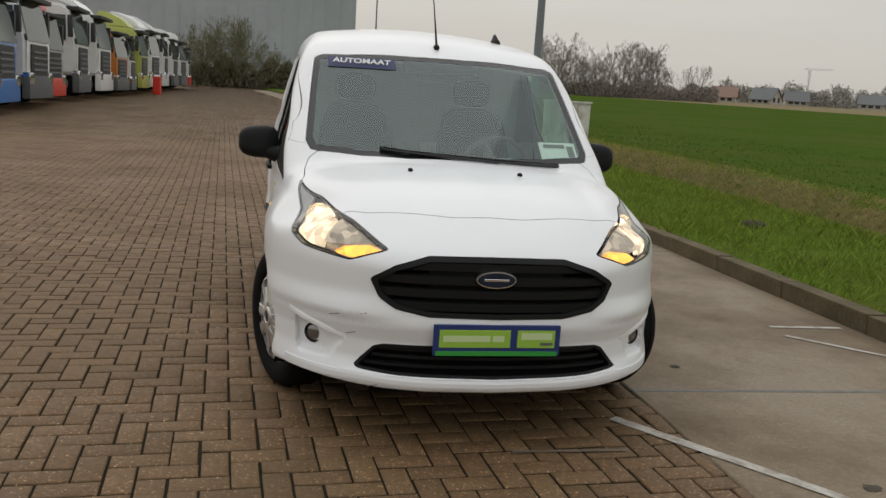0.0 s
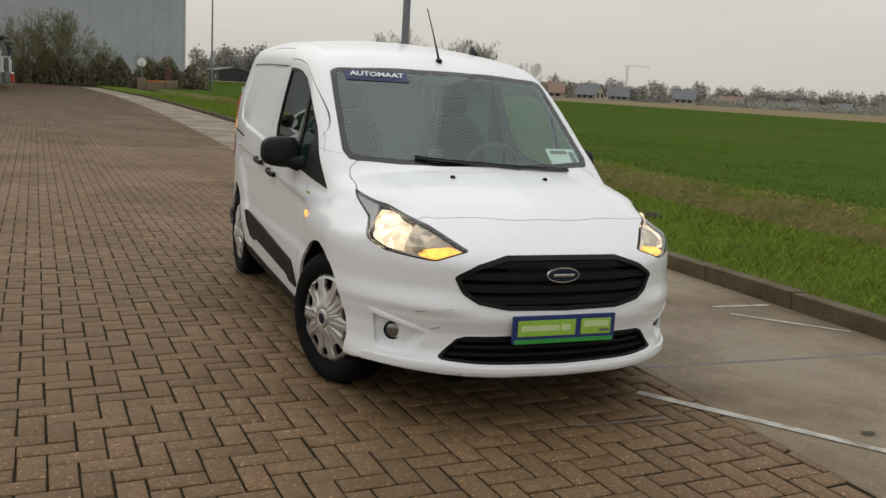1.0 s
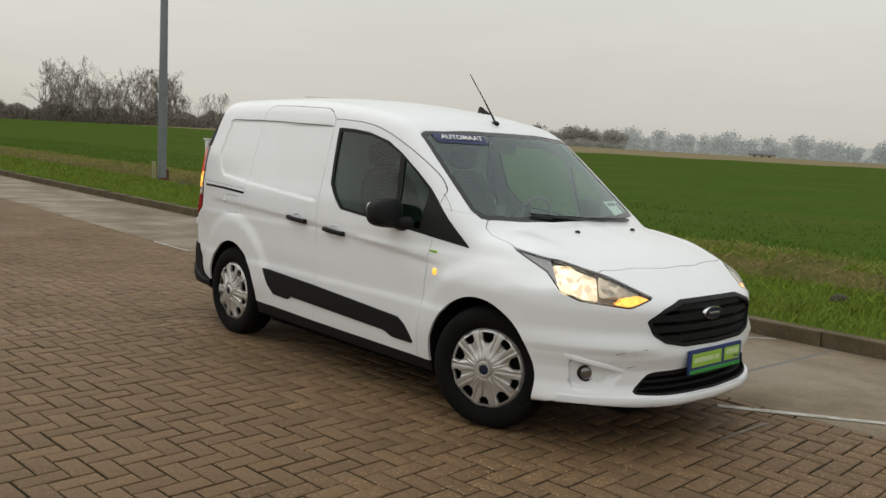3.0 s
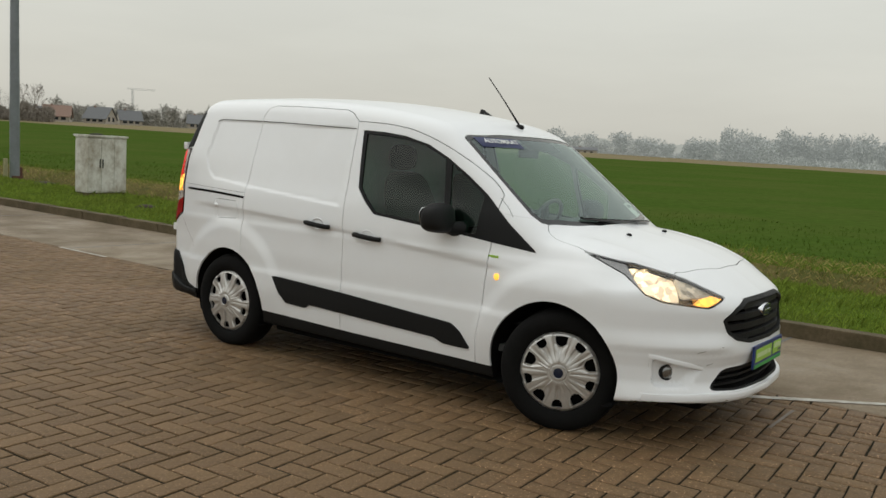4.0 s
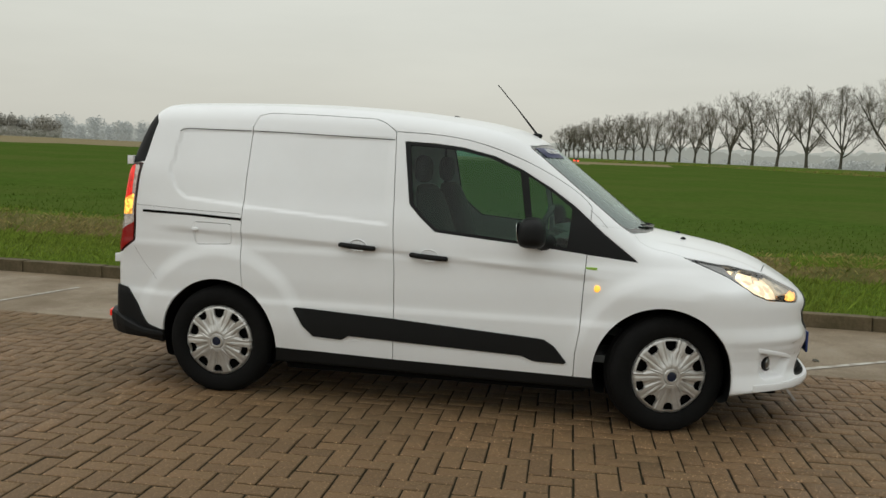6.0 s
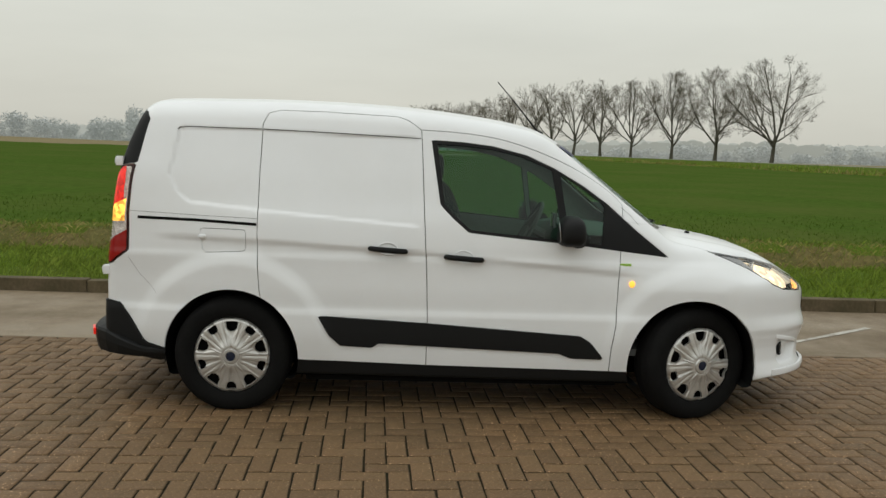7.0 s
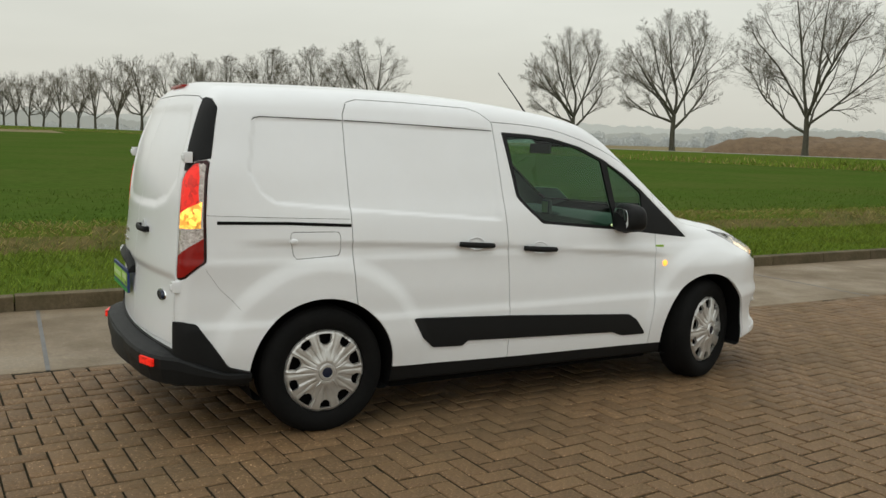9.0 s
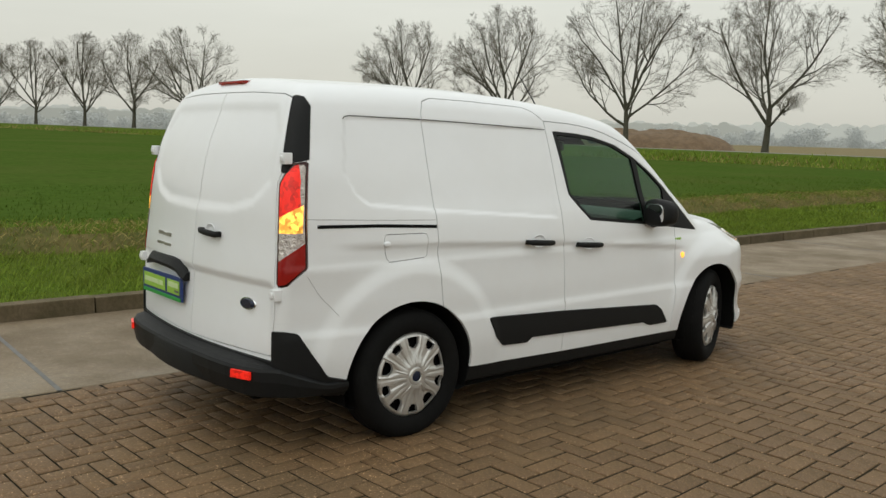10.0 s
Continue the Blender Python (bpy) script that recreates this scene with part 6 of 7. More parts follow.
# ---- trees ----
def crown_tree(seed, height, trunk_h, crown, counts=(7, 7, 6, 5, 4), fine=0.0085, trunk_r=0.27, sides=3, droop=0.0):
    """A bare winter tree: rising limbs that fork four times inside a domed crown and end in fine twigs."""
    rng = np.random.RandomState(seed)
    size = np.array([crown, crown, (height - trunk_h * 0.8) / 2])
    mid = np.array([0, 0, height - size[2]])
    segs = []

    def unit(d):
        return d / np.linalg.norm(d, axis=-1, keepdims=True)

    def reach(p, d):
        q, e = (p - mid) / size, d / size
        qe, ee = (q * e).sum(1), (e * e).sum(1)
        return np.clip((-qe + np.sqrt(np.maximum(qe * qe - ee * ((q * q).sum(1) - 1), 0))) / ee, 0.55, None)

    def grow(p, d, ln, r, n, wiggle, up):
        nodes, dirs, rads = [p], [d], [r]
        for k in range(n):
            d = unit(d + rng.normal(size=d.shape) * wiggle + np.array([0, 0, up]))
            q = p + d * (ln / n)[:, None]
            r1 = np.maximum(r * (1 - 0.72 * (k + 1) / n), fine * 0.8)
            segs.append((p, q, rads[-1], r1))
            nodes.append(q)
            dirs.append(d)
            rads.append(r1)
            p = q
        return np.stack(nodes, 1), np.stack(dirs, 1), np.stack(rads, 1)

    trunk = grow(np.zeros((1, 3)), unit(np.array([[rng.normal() * 0.04, rng.normal() * 0.04, 1.0]])), np.array([trunk_h * 1.15]), np.array([trunk_r]), 5, 0.025, 0.05)
    segs[:] = [(p, q, r0 * (1.25 if k == 0 else 1), trunk_r * (1 - 0.07 * k) + 0 * r1) if k == 0 else (p, q, trunk_r * (1 - 0.07 * (k - 1)) + 0 * r0, trunk_r * (1 - 0.07 * k) + 0 * r1) for k, (p, q, r0, r1) in enumerate(segs)]
    m = counts[0]
    tilt = np.radians(np.concatenate([[8], np.linspace(22, 66, m - 1)]) + rng.normal(size=m) * 5)
    turn = np.arange(m) * 2.4 + rng.rand(m)
    d = np.stack([np.sin(tilt) * np.cos(turn), np.sin(tilt) * np.sin(turn), np.cos(tilt)], 1)
    at = rng.randint(3, 6, m)
    at[0] = 5
    p = trunk[0][0, at]
    ln = np.maximum(reach(p, d), crown * 0.75) * rng.uniform(0.80, 1.0, m)
    r = np.full(m, trunk_r * 0.54) * rng.uniform(0.75, 1.15, m)
    state = grow(p, d, ln, r, 7, 0.085, 0.035)
    for level, (n, step_n, wig, ratio) in enumerate(((counts[1], 5, 0.10, 0.58), (counts[2], 3, 0.13, 0.56), (counts[3], 2, 0.14, 0.62), (counts[4], 1, 0.15, 0.9))):
        if not n:
            break
        nodes, dirs, rads = state
        k = nodes.shape[0]
        where = (np.arange(n) + rng.rand(k, n)) / n * 0.80 + 0.20
        f = where * (nodes.shape[1] - 1)
        i = np.minimum(f.astype(int), nodes.shape[1] - 2)
        w = (f - i)[..., None]
        row = np.arange(k)[:, None]
        p = (nodes[row, i] * (1 - w) + nodes[row, i + 1] * w).reshape(-1, 3)
        d0 = dirs[row, i + 1].reshape(-1, 3)
        r0 = (rads[row, i] * (1 - w[..., 0]) + rads[row, i + 1] * w[..., 0]).reshape(-1)
        side = unit(np.cross(d0, rng.normal(size=d0.shape)))
        ang = np.radians(rng.uniform(20, 50, len(d0)))[:, None]
        d = unit(d0 * np.cos(ang) + side * np.sin(ang) + np.array([0, 0, 0.10 - droop * level]))
        ln = np.repeat(ln, n) * ratio * (1.15 - 0.55 * where.reshape(-1)) * rng.uniform(0.7, 1.25, len(d0))
        ln = np.minimum(ln, reach(p, d) * rng.uniform(0.85, 1.1, len(d0)))
        r = np.maximum(r0 * 0.66, fine)
        state = grow(p, d, ln, r, step_n, wig, 0.035 - droop * level)
    P0, P1, R0, R1 = (np.concatenate(c) for c in zip(*segs))
    out = {}
    for key, sel, m_ in (("trunk", R0 > 0.055, 7), ("crown", R0 <= 0.055, sides)):
        p, q, r0, r1 = P0[sel], P1[sel], R0[sel], R1[sel]
        d = unit(q - p)
        s = np.cross(d, np.array([0.31, 0.22, 0.925]))
        s = unit(np.where(np.linalg.norm(s, axis=1, keepdims=True) < 0.05, np.cross(d, np.array([1.0, 0, 0])), s))
        w = np.cross(s, d)
        ca = [(math.cos(6.28318 * a / m_), math.sin(6.28318 * a / m_)) for a in range(m_)]
        V = np.stack([c + (s * x + w * y) * r[:, None] for c, r in ((p, r0), (q, r1)) for x, y in ca], 1)
        b = np.arange(len(p))[:, None, None] * (2 * m_)
        F = np.array([(a, (a + 1) % m_, m_ + (a + 1) % m_, m_ + a) for a in range(m_)])[None] + b
        out[key] = (V.reshape(-1, 3), F.reshape(-1, 4))
    return out


def make_tree(name, data, label, group, bark=None, twig=None):
    root = tagged(new(name), label, "tree", group)
    for key, m_ in (("trunk", bark or BARK), ("crown", twig or TWIG)):
        ob = raw(key, *data[key], m_, root)
        tagged(ob, "bare twig crown" if key == "crown" else "dark bark trunk and limbs")
    return root


ROW_TURN, ROW_OFF = radians(76), 68.0
cam_x, cam_y = -3.57, 9.13
along = Vector((math.sin(ROW_TURN), math.cos(ROW_TURN), 0))
across = Vector((math.cos(ROW_TURN), -math.sin(ROW_TURN), 0))


def row_spot(c):
    return Vector((cam_x, cam_y, 0)) + across * ROW_OFF + along * (ROW_OFF * c)


def bank_z(p):
    return 0.78 + 0.0108 * p.x


kinds = [make_tree("roadside_tree", crown_tree(s, h, th, cr, fine=0.0072, droop=0.02), "bare broad-crowned roadside tree in winter", "roadside trees")
         for s, h, th, cr in ((3, 13.4, 2.9, 6.6), (8, 13.2, 3.0, 6.2), (21, 13.9, 2.8, 6.8), (34, 12.9, 3.1, 6.2))]
kinds += [make_tree("roadside_tree", crown_tree(s, h, th, 5.6, (7, 6, 6, 6, 0), 0.014), "bare roadside tree further down the road", "roadside trees")
          for s, h, th in ((5, 13.6, 2.8), (12, 13.2, 3.0))]
spots = [0.314 - 0.175, 0.314, 0.486, 0.666, 0.837, 1.358, 1.543, 1.729, 1.929] + [1.929 + 0.186 * k for k in range(1, 24)]
used = set()
for i, c in enumerate(spots):
    p = row_spot(c)
    rng = random.Random(100 + i)
    m = pose(p.x + rng.uniform(-0.25, 0.25), p.y + rng.uniform(-0.25, 0.25), bank_z(p) - 0.05, 0, 0, rng.uniform(0, 360))
    k = (i * 3 + i // 4) % 4 if i < 9 else 4 + i % 2
    t_ = kinds[k] if k not in used else copy_thing(kinds[k], m)
    if k not in used:
        used.add(k)
        kinds[k].matrix_basis = m
    s = rng.uniform(0.94, 1.06) * (0.91 if i < 9 else 1.10)
    t_.matrix_basis = m @ Matrix.Diagonal((s, s, s, 1))

# road bank below the trees
bm = bmesh.new()
prev = None
for c in [-3 + 0.35 * k for k in range(36)]:
    p = row_spot(c)
    prof = []
    for off, up in ((-13, -1.2), (-9, -0.75), (-6.5, -0.20), (-5.5, 0.0), (-4.6, 0.02), (-2.0, 0.02), (0, 0.0), (3, -0.1), (8, -0.6), (14, -1.4)):
        q = p + across * off
        prof.append(bm.verts.new((q.x, q.y, bank_z(p) + up)))
    if prev:
        for k in range(len(prof) - 1):
            f = bm.faces.new((prev[k], prev[k + 1], prof[k + 1], prof[k]))
            f.material_index = 1 if k in (3, 4) else 0
    prev = prof
bmesh.ops.recalc_face_normals(bm, faces=bm.faces)
bank = link("road_bank", bm, [SOIL, ROAD], None, True)
tagged(bank, "grassy bank carrying a narrow country road", "road", kind="structure")


def bank_blades(name, count, offs, height, width, material, label, seed):
    """Rough growth on the slope of the road bank, gathered in patches."""
    rng = np.random.RandomState(seed)
    cc, co = rng.uniform(-2.0, 4.0, 260), rng.uniform(offs[0], offs[1], 260)
    at = rng.randint(0, 260, count)
    c, off = cc[at] + rng.normal(size=count) * 0.030, np.clip(co[at] + rng.normal(size=count) * 0.7, -12.5, -6.2)
    V, F = [], []
    for k in range(count):
        p = row_spot(c[k]) + across * float(off[k])
        z = bank_z(row_spot(c[k])) + float(np.interp(off[k], [-13, -9, -6.5, -5.5], [-1.2, -0.75, -0.20, 0.0])) - 0.02
        a, h = rng.rand() * 3.14, height * (0.4 + rng.rand())
        dx, dy = math.cos(a) * width / 2, math.sin(a) * width / 2
        V += [(p.x - dx, p.y - dy, z), (p.x + dx, p.y + dy, z), (p.x + rng.normal() * h * 0.4, p.y + rng.normal() * h * 0.4, z + h)]
        F.append((3 * k, 3 * k + 1, 3 * k + 2))
    return tagged(raw(name, V, np.array(F), material), label, "grass", kind="stuff")


bank_blades("bank_grass", 16000, (-12, -7), 0.30, 0.10, GRASS, "rough green grass on the road bank", 31)
bank_blades("bank_reeds", 9000, (-11, -8), 0.32, 0.08, REED, "patches of dead grass on the road bank", 32)

# earth heap behind the trees
bm = bmesh.new()
bmesh.ops.create_grid(bm, x_segments=60, y_segments=20, size=1)
hx, hy = cam_x + 108 * math.sin(radians(140.3)), cam_y + 108 * math.cos(radians(140.3))
ang = radians(140.3)
for v_ in bm.verts:
    a, b = v_.co.x, v_.co.y
    h = max(0, 1 - (abs(a) ** 4 + b * b)) ** 0.6 * (2.3 + 0.5 * noise.noise((a * 4, b * 3, 2)) + 0.25 * noise.noise((a * 14, b * 6, 5)))
    sx, sy = a * 12.5, b * 5
    v_.co = Vector((hx + sx * math.cos(ang) + sy * math.sin(ang), hy - sx * math.sin(ang) + sy * math.cos(ang), 0.9 + h))
tagged(link("earth_mound", bm, HEAP, None, True), "long heap of brown dug earth beyond the trees", "earth heap")


# ---- woods, hedges and shrubs: too many to count ----
def spot_at(turn, dist):
    return Vector((dist * math.sin(radians(turn)), dist * math.cos(radians(turn)), 0))


light = [crown_tree(s, 10, 1.6, cr, (5, 5, 5, 4, 0), 0.017, 0.14) for s, cr in ((51, 3.2), (52, 2.2), (53, 2.8))]


def far_crown(seed, crown, height=10.0, low=1.8, count=620):
    """A tree too far off to tell its twigs: a stem and a cloud of short sprays, thinner towards the edge."""
    rng = np.random.RandomState(seed)
    way = rng.normal(size=(count, 3))
    way /= np.linalg.norm(way, axis=1)[:, None]
    lobe = 1 + 0.18 * np.sin(3 * np.arctan2(way[:, 1], way[:, 0]) + seed) + 0.12 * np.sin(5 * way[:, 2] + seed)
    half = (height - low) / 2
    c = way * (rng.rand(count) ** 0.42 * lobe)[:, None] * np.array([crown, crown, half]) + np.array([0, 0, low + half])
    d = way * 0.5 + rng.normal(size=(count, 3)) + np.array([0, 0, 0.2])
    d /= np.linalg.norm(d, axis=1)[:, None]
    s = np.cross(d, rng.normal(size=(count, 3)))
    s /= np.linalg.norm(s, axis=1)[:, None]
    ln, wd = rng.uniform(0.30, 0.85, count)[:, None], rng.uniform(0.08, 0.22, count)[:, None]
    V = np.stack([c - d * ln, c + s * wd, c + d * ln, c - s * wd], 1).reshape(-1, 3)
    stem = np.array([(x * r, y * r, z) for z, r in ((0.0, 0.22), (low + half, 0.10)) for x, y in ((1, 0), (0, 1), (-1, 0), (0, -1))])
    return {"trunk": (stem, np.array([(a, (a + 1) % 4, 4 + (a + 1) % 4, 4 + a) for a in range(4)])), "crown": (V, np.arange(4 * count).reshape(-1, 4))}


bushy = [crown_tree(s, 10, 0.8, cr, (9, 7, 5, 4, 0), 0.020, 0.10) for s, cr in ((71, 4.6), (72, 4.0), (73, 5.0))]


soft = [far_crown(s, cr) for s, cr in ((61, 3.4), (62, 2.6), (63, 3.0))]


def wood(name, places, material, label, category="wood", kinds_=None):
    """Many small bare trees as one mesh; places: (x, y, z, scale, width)."""
    VV, FF = [], []
    base = 0
    rng = random.Random(len(places))
    for x, y, z, s, w in places:
        data = (kinds_ or soft)[rng.randrange(3)]
        a = rng.uniform(0, 6.28)
        ca, sa = math.cos(a), math.sin(a)
        for key in ("trunk", "crown"):
            V = data[key][0]
            V = np.stack([(V[:, 0] * ca - V[:, 1] * sa) * s * w + x, (V[:, 0] * sa + V[:, 1] * ca) * s * w + y, V[:, 2] * s + z], 1)
            VV.append(V)
            FF.append(data[key][1] + base)
            base += len(V)
    ob = raw(name, np.concatenate(VV), np.concatenate(FF), material)
    return tagged(ob, label, category, kind="stuff")


def belt(turns, dist, height, n, seed, z=None, depth=20, width=1.0):
    rng = random.Random(seed)
    res = []
    for k in range(n):
        t_ = turns[0] + (turns[1] - turns[0]) * (k + rng.random()) / n
        d = dist + rng.uniform(0, depth)
        p = spot_at(t_, d)
        g = ground_z(p.x, p.y) if z is None else z
        res.append((p.x, p.y, g - 0.3, height * rng.uniform(0.65, 1.1) / 10, width * rng.uniform(0.8, 1.3)))
    return res


def thicket(name, turns, dist, height, n, seed, material, label, depth=10, twig=0.5):
    """Low dense growth: a cloud of short crossed twigs over a solid dark core."""
    rng = np.random.RandomState(seed)
    t_ = np.radians(turns[0] + (turns[1] - turns[0]) * rng.rand(n))
    d = dist + depth * rng.rand(n)
    x, y = d * np.sin(t_), d * np.cos(t_)
    top = height * (0.7 + 0.3 * np.sin(t_ * 190 + seed) * np.cos(t_ * 73) + 0.15 * rng.rand(n))
    g = np.array([ground_z(a, b) for a, b in zip(x, y)])
    z = g + top * rng.rand(n) ** 0.8
    way = rng.normal(size=(n, 3))
    way[:, 2] = np.abs(way[:, 2]) + 0.4
    way /= np.linalg.norm(way, axis=1)[:, None]
    wide = np.cross(way, rng.normal(size=(n, 3)))
    wide /= np.linalg.norm(wide, axis=1)[:, None]
    c = np.stack([x, y, z], 1)
    ln = twig * (0.5 + rng.rand(n))[:, None]
    a, b, e = c - way * ln / 2 + wide * ln * 0.07, c - way * ln / 2 - wide * ln * 0.07, c + way * ln / 2
    V = np.stack([a, b, e], 1).reshape(-1, 3)
    ob = raw(name, V, np.arange(3 * n).reshape(-1, 3), material)
    return tagged(ob, label, "hedge", kind="stuff")


# Emission in the twig colour stands in for distance haze.
HAZE_TWIGS = glow("hazed_horizon_twigs", (0.30, 0.312, 0.305), 0.36)
thicket("hedge", (-10.5, 3.6), 84, 2.7, 60000, 11, HEDGE, "dark leafless hedge at the yard's end", 7, 0.55)
thicket("hedge_end", (2.6, 4.4), 84, 1.6, 3000, 12, HEDGE, "low brown end of the hedge", 5, 0.5)
wood("hedge_trees", [(p.x, p.y, rise(p.y), h / 10, w) for p, h, w in [(spot_at(t_, 84 + (i % 3)), h, w) for i, (t_, h, w) in enumerate(((-7.2, 4.6, 1.0), (-6.2, 5.8, 1.0), (-5.2, 6.6, 1.0), (-4.3, 6.8, 0.9), (-3.6, 6.3, 0.9), (-2.6, 4.6, 1.0), (-5.8, 5.4, 1.1), (-1.6, 3.6, 1.0), (-8.4, 4.0, 1.1), (0.6, 3.2, 0.9)))]], SHRUB, "bushy olive shrubs in front of the warehouse", "shrub", bushy)
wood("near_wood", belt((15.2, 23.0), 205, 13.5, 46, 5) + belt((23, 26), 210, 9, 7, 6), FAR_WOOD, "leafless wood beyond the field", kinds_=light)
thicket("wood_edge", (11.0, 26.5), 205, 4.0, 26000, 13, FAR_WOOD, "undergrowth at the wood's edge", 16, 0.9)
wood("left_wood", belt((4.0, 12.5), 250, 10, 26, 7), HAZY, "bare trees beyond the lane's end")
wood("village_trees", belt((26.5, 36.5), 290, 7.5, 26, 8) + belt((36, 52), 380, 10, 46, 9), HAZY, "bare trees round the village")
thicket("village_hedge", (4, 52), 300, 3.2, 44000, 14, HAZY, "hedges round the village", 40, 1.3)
wood("far_trees", belt((50, 72), 470, 13, 36, 10, width=1.2), HAZE_TWIGS, "bare trees on the horizon, paled by a haze glow")
wood("poplar_stand", belt((69, 79), 520, 20, 36, 15, width=0.8), HAZE_TWIGS, "stand of tall bare trees, paled by a haze glow")
thicket("far_hedge", (45, 100), 480, 5.5, 50000, 15, HAZE_TWIGS, "hedges on the horizon, paled by a haze glow", 60, 1.9)
wood("southern_wood", belt((100, 165), 420, 10.5, 56, 16, z=1.0, width=1.4), HAZE_TWIGS, "wood on the horizon, paled by a haze glow")
thicket("southern_hedge", (95, 170), 430, 4.6, 50000, 17, HAZE_TWIGS, "undergrowth on the horizon, paled by a haze glow", 40, 1.9)

# wooded horizon far behind everything
def horizon(name, turns, dist, low, high, seed, material, label):
    V, F = [], []
    rng = random.Random(seed)
    crowns, at = [], turns[0]
    while at < turns[1]:
        at += rng.uniform(0.25, 0.75)
        crowns.append((at, rng.uniform(0.35, 0.75), rng.uniform(0.55, 1.0)))
    n = int((turns[1] - turns[0]) * 24)
    for k in range(n + 1):
        a = turns[0] + (turns[1] - turns[0]) * k / n
        fade = min(1, (a - turns[0]) / 4, (turns[1] - a) / 4)
        top = max([0.30] + [f * math.sqrt(max(0.0, 1 - ((a - c) / w) ** 2)) for c, w, f in crowns if abs(a - c) < w])
        h = (low + (high - low) * (0.5 + 0.5 * noise.noise((a * 0.16, seed, 0.3)))) * (0.62 + 0.38 * top) + 0.7 * noise.noise((a * 9.3, seed, 11.0))
        p = spot_at(a, dist)
        V += [(p.x, p.y, -6), (p.x, p.y, 2.0 + max(0.3, fade) * h)]
        if k:
            F.append((2 * k - 2, 2 * k, 2 * k + 1, 2 * k - 1))
    ob = raw(name, V, F, material)
    return tagged(ob, label, "backdrop", kind="structure")


# Both ridges glow pale to imitate haze over distant woods.
RIDGE = glow("far_ridge_haze", (0.40, 0.412, 0.40), 0.46)
RIDGE_NEAR = glow("near_ridge_haze", (0.33, 0.34, 0.325), 0.38)
horizon("backdrop_wood", (40, 176), 720, 16, 22, 3, RIDGE, "wooded horizon, paled by a haze glow")
horizon("backdrop_copse", (84, 150), 600, 9, 19, 9, RIDGE_NEAR, "nearer wooded horizon, greyed by a haze glow")


# ---- warehouse ----
house_y = 152.0
ware = tagged(new("warehouse"), "large grey ribbed metal warehouse", "warehouse")
bm = bmesh.new()
box(bm, -110, 8.75, house_y, house_y + 60, 0, 24)
part("wall", bm, CLAD, ware, "grey metal wall", smooth=False)
bm = bmesh.new()
box(bm, -110.2, 8.95, house_y - 0.2, house_y + 60.2, 24, 24.6)
part("roof", bm, CLAD, ware, smooth=False)
for k in range(36):
    bm = bmesh.new()
    box(bm, 8.4 - k * 2.4, 8.75 - k * 2.4, house_y - 0.12, house_y - 0.003, 0, 23.9, 0.04, 1)
    part("cladding_rib", bm, CLAD, ware, smooth=False)


# ---- houses of the village ----
def house(turn, dist, w, d, eave, ridge, wall, roof_m, yaw, label):
    w, d, eave, ridge = w * 0.68, d * 0.68, eave * 0.68, ridge * 0.68
    p = spot_at(turn, dist)
    root = tagged(new("house"), label, "house", "village houses")
    root.matrix_world = pose(p.x, p.y, ground_z(p.x, p.y) - 0.3, 0, 0, yaw)
    bm = bmesh.new()
    vs = [bm.verts.new(q) for q in ((-w, -d, 0), (w, -d, 0), (w, d, 0), (-w, d, 0), (-w, -d, eave), (w, -d, eave), (w, d, eave), (-w, d, eave), (-w, 0, ridge), (w, 0, ridge))]
    for f in ((0, 1, 5, 4), (2, 3, 7, 6), (1, 2, 6, 9, 5), (3, 0, 4, 8, 7)):
        bm.faces.new([vs[i] for i in f])
    part("wall", bm, wall, root, smooth=False)
    for s in (-1, 1):
        bm = bmesh.new()
        o = 0.35
        slope = (ridge - eave) / d
        q = [(-w - o, s * (d + o), eave - slope * o), (w + o, s * (d + o), eave - slope * o), (w + o, 0, ridge), (-w - o, 0, ridge)]
        lo_ = [bm.verts.new((a, b, c + 0.02)) for a, b, c in q]
        hi_ = [bm.verts.new((a, b, c + 0.22)) for a, b, c in q]
        bm.faces.new(hi_)
        bm.faces.new(lo_[::-1])
        for i in range(4):
            bm.faces.new((lo_[i], lo_[(i + 1) % 4], hi_[(i + 1) % 4], hi_[i]))
        bmesh.ops.recalc_face_normals(bm, faces=bm.faces)
        roof_ob = part("roof", bm, roof_m, root, smooth=False)
    bm = bmesh.new()
    box(bm, -w * 0.5, -w * 0.5 + 0.5, -0.25, 0.25, ridge - 0.5, ridge + 0.5)
    part("chimney", bm, ROOF_RED, roof_ob, "brick chimney", smooth=False)
    for sx in (-0.55, 0.0, 0.55):
        bm = bmesh.new()
        box(bm, w * sx - 0.6, w * sx + 0.6, -d - 0.05, -d + 0.05, 0.7, 1.8)
        part("window", bm, DARKPANE, root, "dark window", smooth=False)
    for sy in (-0.4, 0.4):
        bm = bmesh.new()
        box(bm, w - 0.05, w + 0.05, d * sy - 0.5, d * sy + 0.5, 0.9, 2.2)
        part("window", bm, DARKPANE, root, "dark window", smooth=False)
    return root


house(26.9, 262, 5.0, 4.5, 2.6, 6.6, WALL, ROOF_RED, -35, "brick house with a red tiled roof")
house(29.3, 268, 5.0, 4.4, 2.5, 7.0, WALL, ROOF_DARK, -60, "house with a dark slate roof")
house(31.0, 275, 4.6, 4.0, 2.5, 6.4, WALL, ROOF_DARK, -20, "pale house with a dark roof")
house(25.9, 270, 3.5, 4.0, 2.5, 6.0, WALL, ROOF_DARK, 20, "dark-roofed house behind trees")
house(35.2, 285, 5.0, 4.4, 2.6, 6.4, WALL, ROOF_DARK, -40, "grey house with a dark roof")
house(38.0, 345, 6.0, 4.4, 3.0, 6.4, WALL, ROOF_RED, -30, "low red-roofed house among trees")
house(41.2, 360, 8.0, 5.0, 3.0, 5.4, WALL, ROOF_DARK, -45, "long low farm building")
